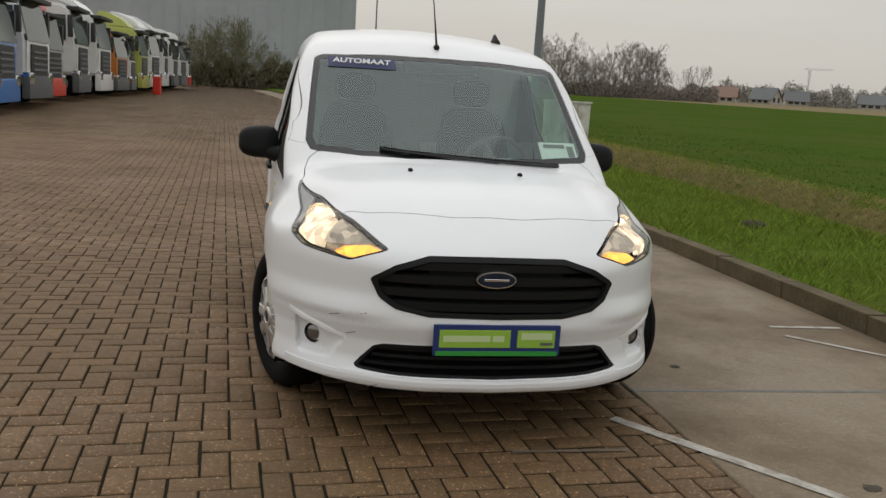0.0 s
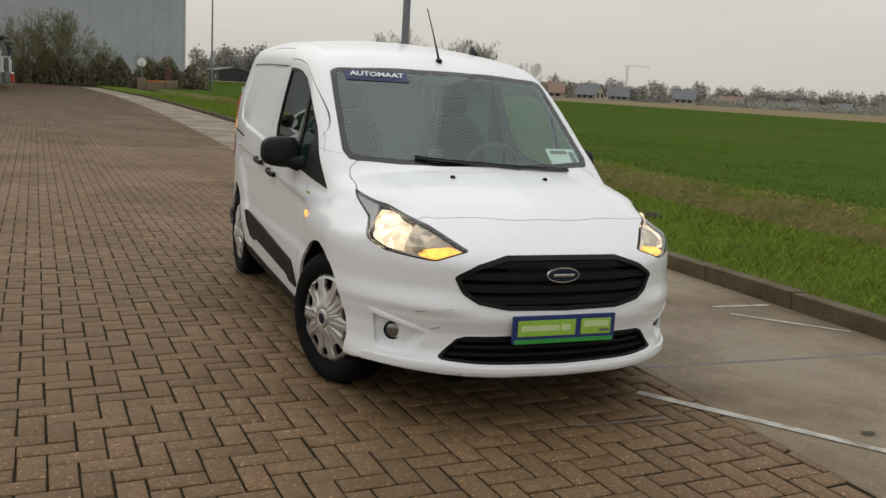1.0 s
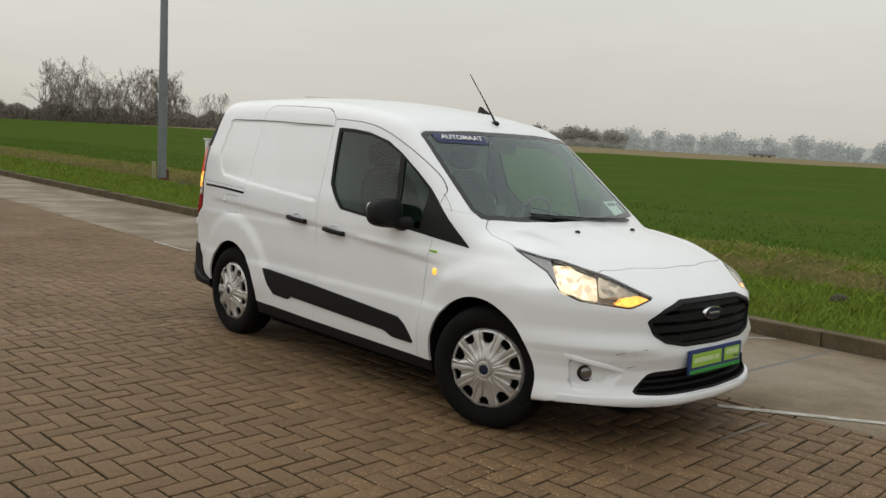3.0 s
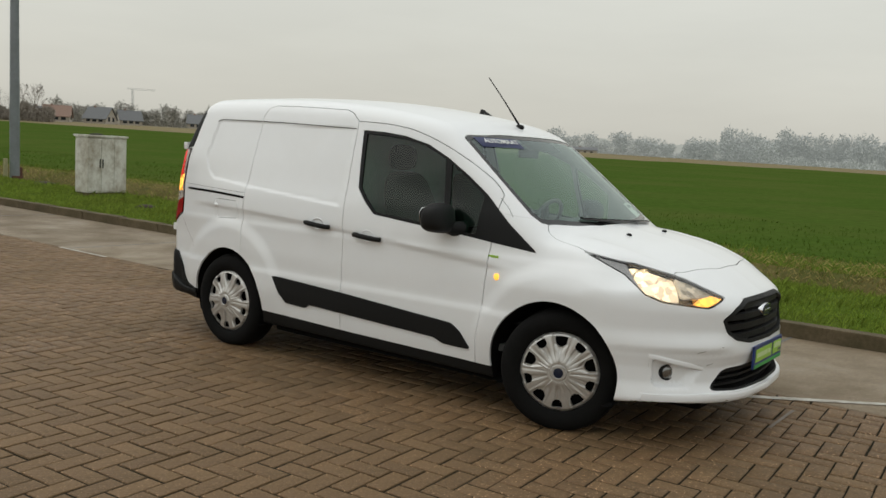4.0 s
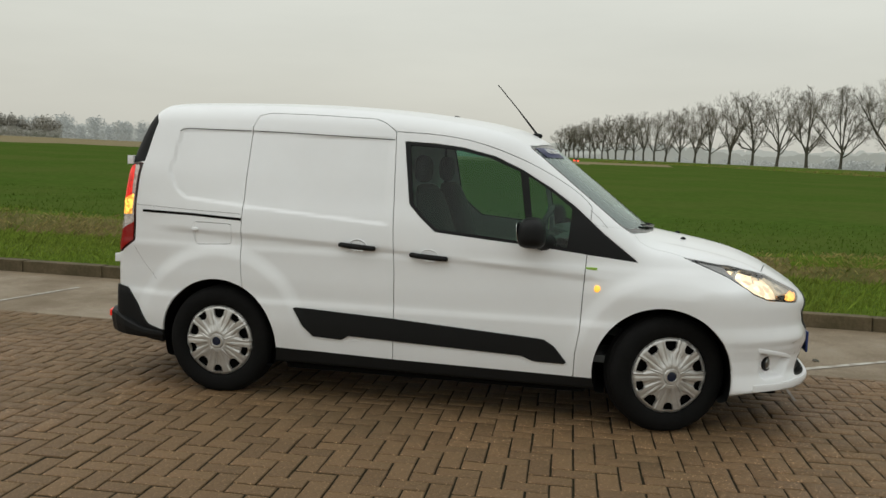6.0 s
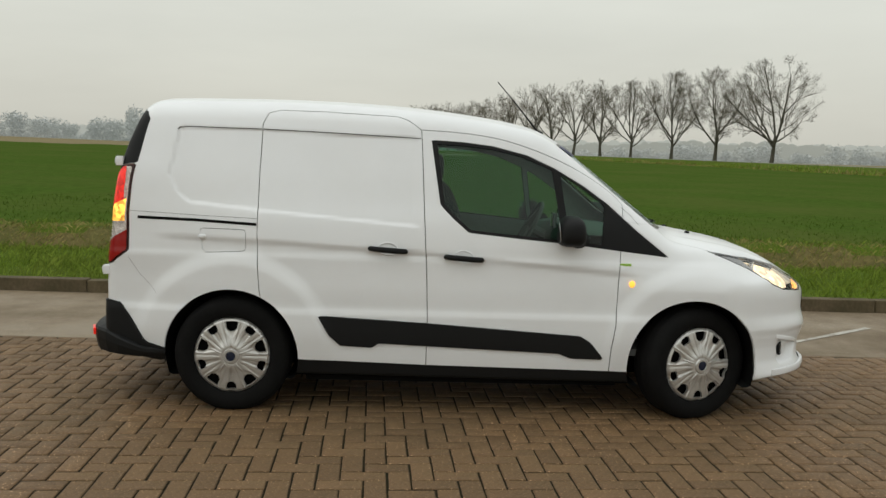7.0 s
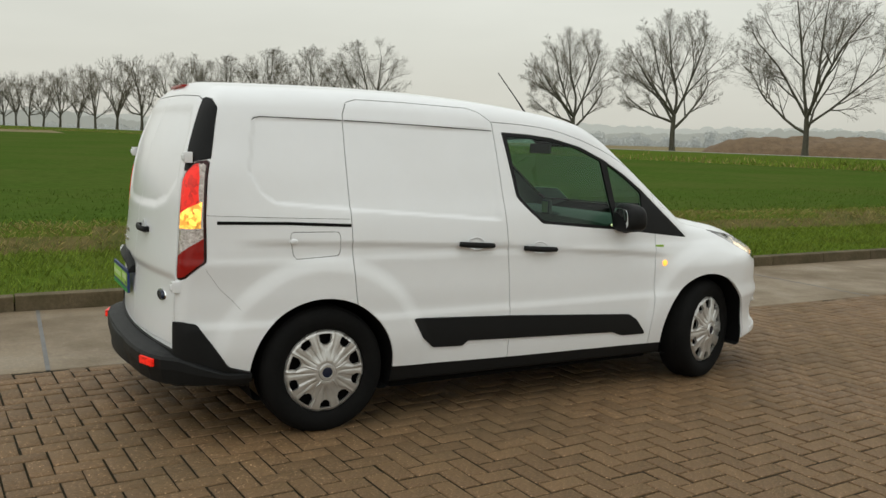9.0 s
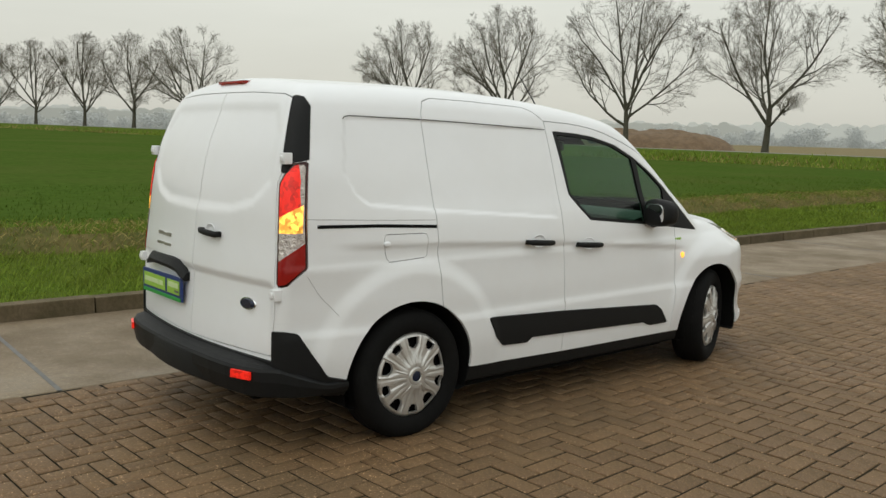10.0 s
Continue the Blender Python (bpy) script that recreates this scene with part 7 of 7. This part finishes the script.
house(44.4, 360, 5.0, 4.0, 2.6, 6.0, WALL, ROOF_DARK, -65, "distant farmhouse among bare trees")
house(6.0, 235, 9.0, 6.0, 4.0, 5.2, TRUCK_DARK, ROOF_DARK, -80, "long dark shed beyond the lane")
house(9.3, 240, 11.0, 6.0, 3.2, 4.2, TRUCK_DARK, ROOF_DARK, -85, "low dark shed beyond the lane")
house(60.5, 455, 9.0, 5.0, 3.5, 5.5, WALL, ROOF_DARK, -60, "pale farm shed on the horizon")

# building crane
crane = tagged(new("tower_crane"), "thin pale tower crane far off", "crane")
p = spot_at(31.6, 520)
crane.location = (p.x, p.y, ground_z(p.x, p.y))
bm = bmesh.new()
for dx, dy in ((-0.5, -0.5), (0.5, -0.5), (0.5, 0.5), (-0.5, 0.5)):
    tube(bm, [(dx, dy, 0), (dx, dy, 22)], 0.06, 5)
for k in range(10):
    tube(bm, [(-0.5, -0.5, 2.2 * k), (0.5, 0.5, 2.2 * k + 2.2)], 0.06, 4)
part("mast", bm, GALV, crane, smooth=False)
bm = bmesh.new()
for dz in (22.0, 22.7):
    tube(bm, [(-3 * 0.85, 3 * 0.5, dz), (12 * 0.85, -12 * 0.5, dz)], 0.07, 5)
part("jib", bm, GALV, crane, smooth=False)

# cars with lamps lit on the far road
def far_car(turn, dist, lamp, label):
    p = spot_at(turn, dist)
    root = tagged(new("car"), label, "car", "far cars")
    root.matrix_world = pose(p.x, p.y, 1.5 + 0.0030 * dist, 0, 0, 90 - turn)
    bm = bmesh.new()
    box(bm, -2.1, 2.1, -0.85, 0.85, 0.3, 0.95, 0.15, 2)
    part("body", bm, TRUCK_DARK, root)
    bm = bmesh.new()
    box(bm, -1.2, 1.3, -0.75, 0.75, 0.95, 1.5, 0.2, 2)
    part("cabin", bm, TRUCK_GLASS, root)
    for y in (-0.6, 0.6):
        lump("lamp", (-2.12, y, 0.72), (0.10, 0.30, 0.20), lamp, root, 2.0, "lit lamp", n=6)
    for x in (-1.3, 1.3):
        for y in (-0.8, 0.8):
            bm = bmesh.new()
            lathe(bm, [(-0.1, 0.001), (-0.1, 0.32), (0.1, 0.32), (0.1, 0.001)], 14, centre=(x, y, 0.32))
            part("wheel", bm, RUBBER, root)


for turn, dist, lamp, label in ((79.6, 330, LAMP_W, "dark car coming with bright headlights"), (81.5, 330, LAMP_W, "car coming with headlights lit"), (84.6, 290, LAMP_R, "car driving away with red lights")):
    far_car(turn, dist, lamp, label)


# ---- parked lorries ----
def lorry(x, y, paint, roof_kind, yaw, label, scale=1.0, accent=None):
    root = tagged(new("lorry"), label, "lorry", "parked lorries")
    root.matrix_world = pose(x, y, rise(y), 0, 0, yaw) @ Matrix.Diagonal((scale, scale, scale, 1))
    # front looks to +x
    bm = bmesh.new()
    prof = [(-2.0, 0.95), (0.0, 0.85), (0.02, 1.9), (-0.22, 3.0), (-0.42, 3.12), (-2.0, 3.18)]
    for sy in (-1.22, 1.22):
        for px, pz in prof:
            bm.verts.new((px, sy, pz))
    bm.verts.ensure_lookup_table()
    n = len(prof)
    bm.faces.new([bm.verts[i] for i in range(n)])
    bm.faces.new([bm.verts[n + i] for i in range(n)][::-1])
    for i in range(n):
        bm.faces.new((bm.verts[i], bm.verts[n + i], bm.verts[n + (i + 1) % n], bm.verts[(i + 1) % n]))
    bmesh.ops.recalc_face_normals(bm, faces=bm.faces)
    bmesh.ops.bevel(bm, geom=bm.edges[:], offset=0.09, segments=3, affect="EDGES")
    cab_ = part("cab", bm, paint, root)
    bm = bmesh.new()
    q = [(0.045, -1.14, 1.86), (0.045, 1.14, 1.86), (-0.175, 1.08, 2.90), (-0.175, -1.08, 2.90)]
    a = [bm.verts.new(c) for c in q]
    b = [bm.verts.new((c[0] - 0.08, c[1], c[2])) for c in q]
    bm.faces.new(a)
    for i in range(4):
        bm.faces.new((a[i], a[(i + 1) % 4], b[(i + 1) % 4], b[i]))
    bmesh.ops.recalc_face_normals(bm, faces=bm.faces)
    part("windscreen", bm, TRUCK_GLASS, cab_, "dark windscreen", smooth=False)
    for sy in (-1, 1):
        bm = bmesh.new()
        box(bm, -1.15, -0.30, sy * 1.225 - 0.012, sy * 1.225 + 0.012, 1.95, 2.75, 0.008, 1)
        part("side_window", bm, TRUCK_GLASS, cab_, "dark side window", smooth=False)
        bm = bmesh.new()
        box(bm, -0.20, -0.05, sy * 1.42 - 0.09, sy * 1.42 + 0.09, 2.05, 2.75, 0.04, 2)
        tube(bm, [(-0.15, sy * 1.2, 2.7), (-0.12, sy * 1.42, 2.72)], 0.03, 6)
        part("mirror", bm, TRUCK_DARK, cab_, "black mirror")
        bm = bmesh.new()
        box(bm, -0.16, 0.105, sy * 1.0 - 0.21, sy * 1.0 + 0.21, 0.70, 1.02, 0.04, 2)
        part("headlight", bm, CHROME, cab_, "headlight")
        for wx in (-1.35, -4.8):
            bm = bmesh.new()
            lathe(bm, [(-0.16, 0.001), (-0.16, 0.40), (-0.14, 0.50), (0.14, 0.50), (0.16, 0.40), (0.16, 0.001)], 24, centre=(wx, sy * 1.05, 0.5))
            bmesh.ops.recalc_face_normals(bm, faces=bm.faces)
            w_ = part("wheel", bm, RUBBER, root, "black lorry wheel")
            bm = bmesh.new()
            lathe(bm, [(sy * 0.155, 0.30), (sy * 0.17, 0.28), (sy * 0.12, 0.10), (sy * 0.19, 0.08), (sy * 0.20, 0.001)], 20, centre=(wx, sy * 1.05, 0.5))
            bmesh.ops.recalc_face_normals(bm, faces=bm.faces)
            part("rim", bm, GALV, w_, "grey rim")
    bm = bmesh.new()
    box(bm, -0.12, 0.10, -1.22, 1.22, 0.30, 0.92, 0.06, 2)
    part("bumper", bm, accent if accent in (LB, LR) else paint if roof_kind == 1 else LD, root, "front bumper")
    grille_ = bmesh.new()
    box(grille_, 0.0, 0.05, -0.84, 0.84, 0.90, 1.78, 0.02, 1)
    g_ = part("grille", grille_, TRUCK_DARK, cab_, "dark grille", smooth=False)
    for z in (1.08, 1.24, 1.40, 1.56):
        bm = bmesh.new()
        box(bm, 0.045, 0.075, -0.68, 0.68, z - 0.035, z + 0.035, 0.01, 1)
        part("grille_bar", bm, LD, cab_, smooth=False)
    bm = bmesh.new()
    box(bm, -0.32, 0.10, -1.12, 1.12, 2.93, 3.05, 0.03, 2)
    part("sun_visor", bm, TRUCK_DARK, cab_, "dark sun visor")
    if roof_kind:
        bm = bmesh.new()
        pr = [(-0.55, 3.12), (-0.8, 3.45), (-1.5, 3.80), (-2.0, 3.85), (-2.0, 3.1)] if roof_kind == 1 else [(-0.45, 3.12), (-0.6, 3.55), (-2.0, 3.75), (-2.0, 3.1)]
        m_ = len(pr)
        vs = [bm.verts.new((px, sy * (1.15 - 0.12 * (pz - 3.1)), pz)) for sy in (-1, 1) for px, pz in pr]
        bm.faces.new(vs[:m_])
        bm.faces.new(vs[m_:][::-1])
        for i in range(m_):
            bm.faces.new((vs[i], vs[m_ + i], vs[m_ + (i + 1) % m_], vs[(i + 1) % m_]))
        bmesh.ops.recalc_face_normals(bm, faces=bm.faces)
        bmesh.ops.bevel(bm, geom=bm.edges[:], offset=0.07, segments=2, affect="EDGES")
        part("roof_fairing", bm, accent or paint, cab_, "roof fairing")
    bm = bmesh.new()
    box(bm, -6.2, -1.9, -0.45, 0.45, 0.7, 1.0, 0.02, 1)
    box(bm, -3.6, -2.4, -1.15, -0.5, 0.45, 1.05, 0.05, 1)
    part("chassis", bm, TRUCK_DARK, root, "dark chassis", smooth=False)
    return root


LD = mat("lorry_bumper_grey", (0.10, 0.105, 0.11), 0.6, vary=0.15, grain=6)
LW = mat("lorry_white", (0.74, 0.75, 0.74), 0.35, vary=0.03, grain=2, stain=0.3, stain_size=0.8, stain_colour=(0.42, 0.41, 0.38), coat=0.3)
LB = mat("lorry_blue", (0.02, 0.16, 0.50), 0.35, vary=0.05, grain=2, coat=0.3)
LG = mat("lorry_grey", (0.24, 0.25, 0.25), 0.4, vary=0.05, grain=2, coat=0.2)
LR = mat("lorry_red", (0.62, 0.03, 0.015), 0.4, vary=0.05, grain=2, coat=0.3)
LO = mat("lorry_orange", (0.50, 0.17, 0.02), 0.4, vary=0.05, grain=2, coat=0.3)
LY = mat("lorry_lime", (0.42, 0.46, 0.10), 0.4, vary=0.05, grain=2, coat=0.3)
for i, (y, paint, kind, sc, accent, label) in enumerate((
        (29.6, LB, 0, 0.95, LB, "blue parked lorry with cab"), (33.6, LW, 0, 1.0, LG, "white and grey parked lorry cab"), (37.2, LG, 2, 0.92, LR, "grey parked lorry with red fairing"),
        (42.4, LW, 2, 1.06, LW, "tall white parked lorry"), (47.2, LW, 1, 1.04, LW, "white parked lorry with roof fairing"), (51.6, LO, 0, 0.9, LO, "orange parked lorry in the row"),
        (54.8, LW, 0, 0.85, TRUCK_DARK, "small white parked lorry"), (58.6, LY, 1, 1.0, LY, "lime-yellow parked lorry with fairing"), (62.8, LW, 1, 1.05, LW, "white parked lorry with raised fairing"),
        (67.4, LW, 1, 1.06, LW, "white parked lorry in the row"), (72.0, LW, 2, 1.0, LW, "white parked lorry in the row"), (76.4, LW, 2, 1.0, LW, "white parked lorry in the row"), (80.2, LW, 0, 0.9, LR, "white and red parked lorry"))):
    near = 24.8 + 0.825 * (y - 29.6)
    lorry((-9.9 + 0.018 * (y - 30) + (0.4 if i < 2 else 0.0)) * near / (31.0 + 0.86 * (y - 30)), near, paint, kind, 4 - (i % 3) * 3, label, sc * 1.06, accent)
bm = bmesh.new()
box(bm, -0.20, 0.20, -0.20, 0.20, 0, 0.95, 0.05, 2)
barrel = tagged(link("red_bin", bm, LR), "upright red bin beside the lorries", "bin")
barrel.location = (-7.6, 49.0, rise(49.0))

# blocks and post at the end of the lane
for x, w, h in ((0.55, 0.75, 1.05), (3.05, 1.0, 0.95)):
    bm = bmesh.new()
    box(bm, -w / 2, w / 2, -0.4, 0.4, 0, h, 0.06, 2)
    tagged(link("concrete_block", bm, CONCRETE), "pale concrete block closing the lane", "concrete block", group="lane blocks").location = (x, 80.5, rise(80.5))
bm = bmesh.new()
box(bm, -0.95, 0.95, -0.3, 0.3, 0, 0.75, 0.05, 2)
ob = tagged(link("barrier_block", bm, CONCRETE), "low concrete barrier with a red top rail", "barrier")
ob.location = (1.85, 80.6, rise(80.6))
bm = bmesh.new()
box(bm, -0.95, 0.95, -0.32, 0.32, 0.751, 0.87, 0.02, 1)
part("rail", bm, LO, ob, "orange-red top rail")
sign = tagged(new("road_sign"), "small round traffic sign on a post", "sign")
sign.location = (0.55, 80.4, rise(80.4) + 1.05)
bm = bmesh.new()
tube(bm, [(0, 0, 0), (0, 0, 1.3)], 0.05, 8)
part("post", bm, GALV, sign)
bm = bmesh.new()
lathe(bm, [(-0.02, 0.001), (-0.02, 0.36), (0.02, 0.36), (0.02, 0.001)], 24, centre=(0, 0, 1.3))
bmesh.ops.recalc_face_normals(bm, faces=bm.faces)
part("disc", bm, WHITE, sign, "pale round disc")
bm = bmesh.new()
box(bm, -0.3, 0.3, -0.3, 0.3, 0, 2.0, 0.1, 2)
tagged(link("orange_post", bm, RUST), "dull orange marker post by the hedge", "marker post").location = (2.75, 81.5, rise(81.5))


# ---- herringbone pavers ----
W = 0.1065
JOINT_W = 0.0098


def brick_mesh(lx, ly):
    """One bevelled paver about its centre."""
    a, b, c, d = lx / 2, ly / 2, 0.0028, 0.0042
    V = [(-a, -b, -0.02), (a, -b, -0.02), (a, b, -0.02), (-a, b, -0.02), (-a, -b, -c), (a, -b, -c), (a, b, -c), (-a, b, -c), (-a + d, -b + d, 0), (a - d, -b + d, 0), (a - d, b - d, 0), (-a + d, b - d, 0)]
    F = [(8, 9, 10, 11)] + [(i, (i + 1) % 4, 4 + (i + 1) % 4, 4 + i) for i in range(4)] + [(4 + i, 4 + (i + 1) % 4, 8 + (i + 1) % 4, 8 + i) for i in range(4)]
    return np.array(V, float), F


PAVE_TURN = radians(4.85)
PAVE_C, PAVE_S = math.cos(PAVE_TURN), math.sin(PAVE_TURN)
PAVE_X, PAVE_Y = -0.494, 7.642


def layout(x0, x1, y0, y1):
    """Centres of the pavers whose middle lies in the stretch: those lying across the lane, and those along it."""
    r_ = max(abs(x0), abs(x1), abs(y0 - 8), abs(y1 - 8)) * 1.45 + 1
    n = int(r_ / W) + 3
    i, j = np.meshgrid(np.arange(-n, n + 1), np.arange(-n, n + 1), indexing="ij")
    kind_ = (i + j) % 4
    out = []
    for sel, dx, dy in ((kind_ == 0, 1.0, 0.5), (kind_ == 2, 0.5, 1.0)):
        a, b = (i[sel] + dx) * W, (j[sel] + dy) * W
        c = np.stack([PAVE_X + a * PAVE_C - b * PAVE_S, PAVE_Y + a * PAVE_S + b * PAVE_C], 1)
        out.append(c[(c[:, 0] > x0) & (c[:, 0] < x1) & (c[:, 1] > y0) & (c[:, 1] < y1)])
    return out


NEAR = (-2.55, -0.75, 3.9, 7.1)       # the pavers that can be picked up one by one
rng = np.random.RandomState(5)


def edge_of(c, half_x):
    """Pavers stop at the concrete."""
    lim = EDGE_X + np.array([bend(y) for y in c[:, 1]]) * 0.9
    return c[:, 0] - half_x < lim - 0.03


def paver_field(name, x0, x1, y0, y1, detail=True):
    VV, FF, base = [], [], 0
    for c, (lx, ly) in zip(layout(x0, x1 + 0.1, y0, y1), ((2 * W - JOINT_W, W - JOINT_W), (W - JOINT_W, 2 * W - JOINT_W))):
        c = c[edge_of(c, lx / 2)]
        inner = (c[:, 0] > NEAR[0]) & (c[:, 0] < NEAR[1]) & (c[:, 1] > NEAR[2]) & (c[:, 1] < NEAR[3])
        c = c[~inner]
        V, F = brick_mesh(lx, ly)
        if not detail:
            V, F = V[[8, 9, 10, 11]] * np.array([1.07, 1.07, 1]), [(0, 1, 2, 3)]
        n = len(c)
        tilt = rng.normal(size=(n, 2)) * 0.006
        up = rng.normal(size=n) * 0.0012
        jit = rng.normal(size=(n, 2)) * 0.0012
        P_ = np.repeat(V[None], n, 0)
        P_[:, :, 2] += up[:, None] + P_[:, :, 0] * tilt[:, :1] + P_[:, :, 1] * tilt[:, 1:] + np.array([rise(y) for y in c[:, 1]])[:, None]
        P_[:, :, 0], P_[:, :, 1] = P_[:, :, 0] * PAVE_C - P_[:, :, 1] * PAVE_S, P_[:, :, 0] * PAVE_S + P_[:, :, 1] * PAVE_C
        P_[:, :, 0] += (c[:, 0] + jit[:, 0])[:, None]
        P_[:, :, 1] += (c[:, 1] + jit[:, 1])[:, None]
        P_[:, :, 0] = np.minimum(P_[:, :, 0], (EDGE_X - 0.004 + np.array([bend(y) for y in c[:, 1]]) * 0.9)[:, None])
        VV.append(P_.reshape(-1, 3))
        FF.append((np.array(F)[None] + (np.arange(n) * len(V))[:, None, None] + base).reshape(-1, 4))
        base += n * len(V)
    V, F = np.concatenate(VV), np.concatenate(FF)
    me = bpy.data.meshes.new(name)
    me.vertices.add(len(V))
    me.vertices.foreach_set("co", V.ravel())
    me.loops.add(len(F) * 4)
    me.loops.foreach_set("vertex_index", F.ravel().astype(np.int32))
    me.polygons.add(len(F))
    me.polygons.foreach_set("loop_start", np.arange(len(F), dtype=np.int32) * 4)
    me.polygons.foreach_set("loop_total", np.full(len(F), 4, np.int32))
    me.update(calc_edges=True)
    me.materials.append(BRICKS)
    ob = new(name, me)
    ob.parent = yard
    return tagged(ob, "brown herringbone pavers", kind="stuff")


paver_field("pavers", -13, EDGE_X + 0.3, -5, 19)
paver_field("far_pavers", -13, EDGE_X, 19, 46, False)
paver_field("side_pavers", -30, -13, 0, 46, False)
paver_field("farthest_pavers", -13, EDGE_X, 46, 84, False)
for c, (lx, ly) in zip(layout(*NEAR), ((2 * W - JOINT_W, W - JOINT_W), (W - JOINT_W, 2 * W - JOINT_W))):
    V, F = brick_mesh(lx, ly)
    me = bpy.data.meshes.new("brick")
    me.from_pydata([tuple(p) for p in V], [], F)
    me.materials.append(BRICK)
    for x, y in c:
        if not (NEAR[0] < x < NEAR[1] and NEAR[2] < y < NEAR[3]):
            continue
        ob = new("brick", me)
        ob.parent = yard
        ob.matrix_basis = pose(x + random.gauss(0, 0.0012), y + random.gauss(0, 0.0012), rise(y) + random.gauss(0, 0.0012), random.gauss(0, 0.35), random.gauss(0, 0.35), 4.85)
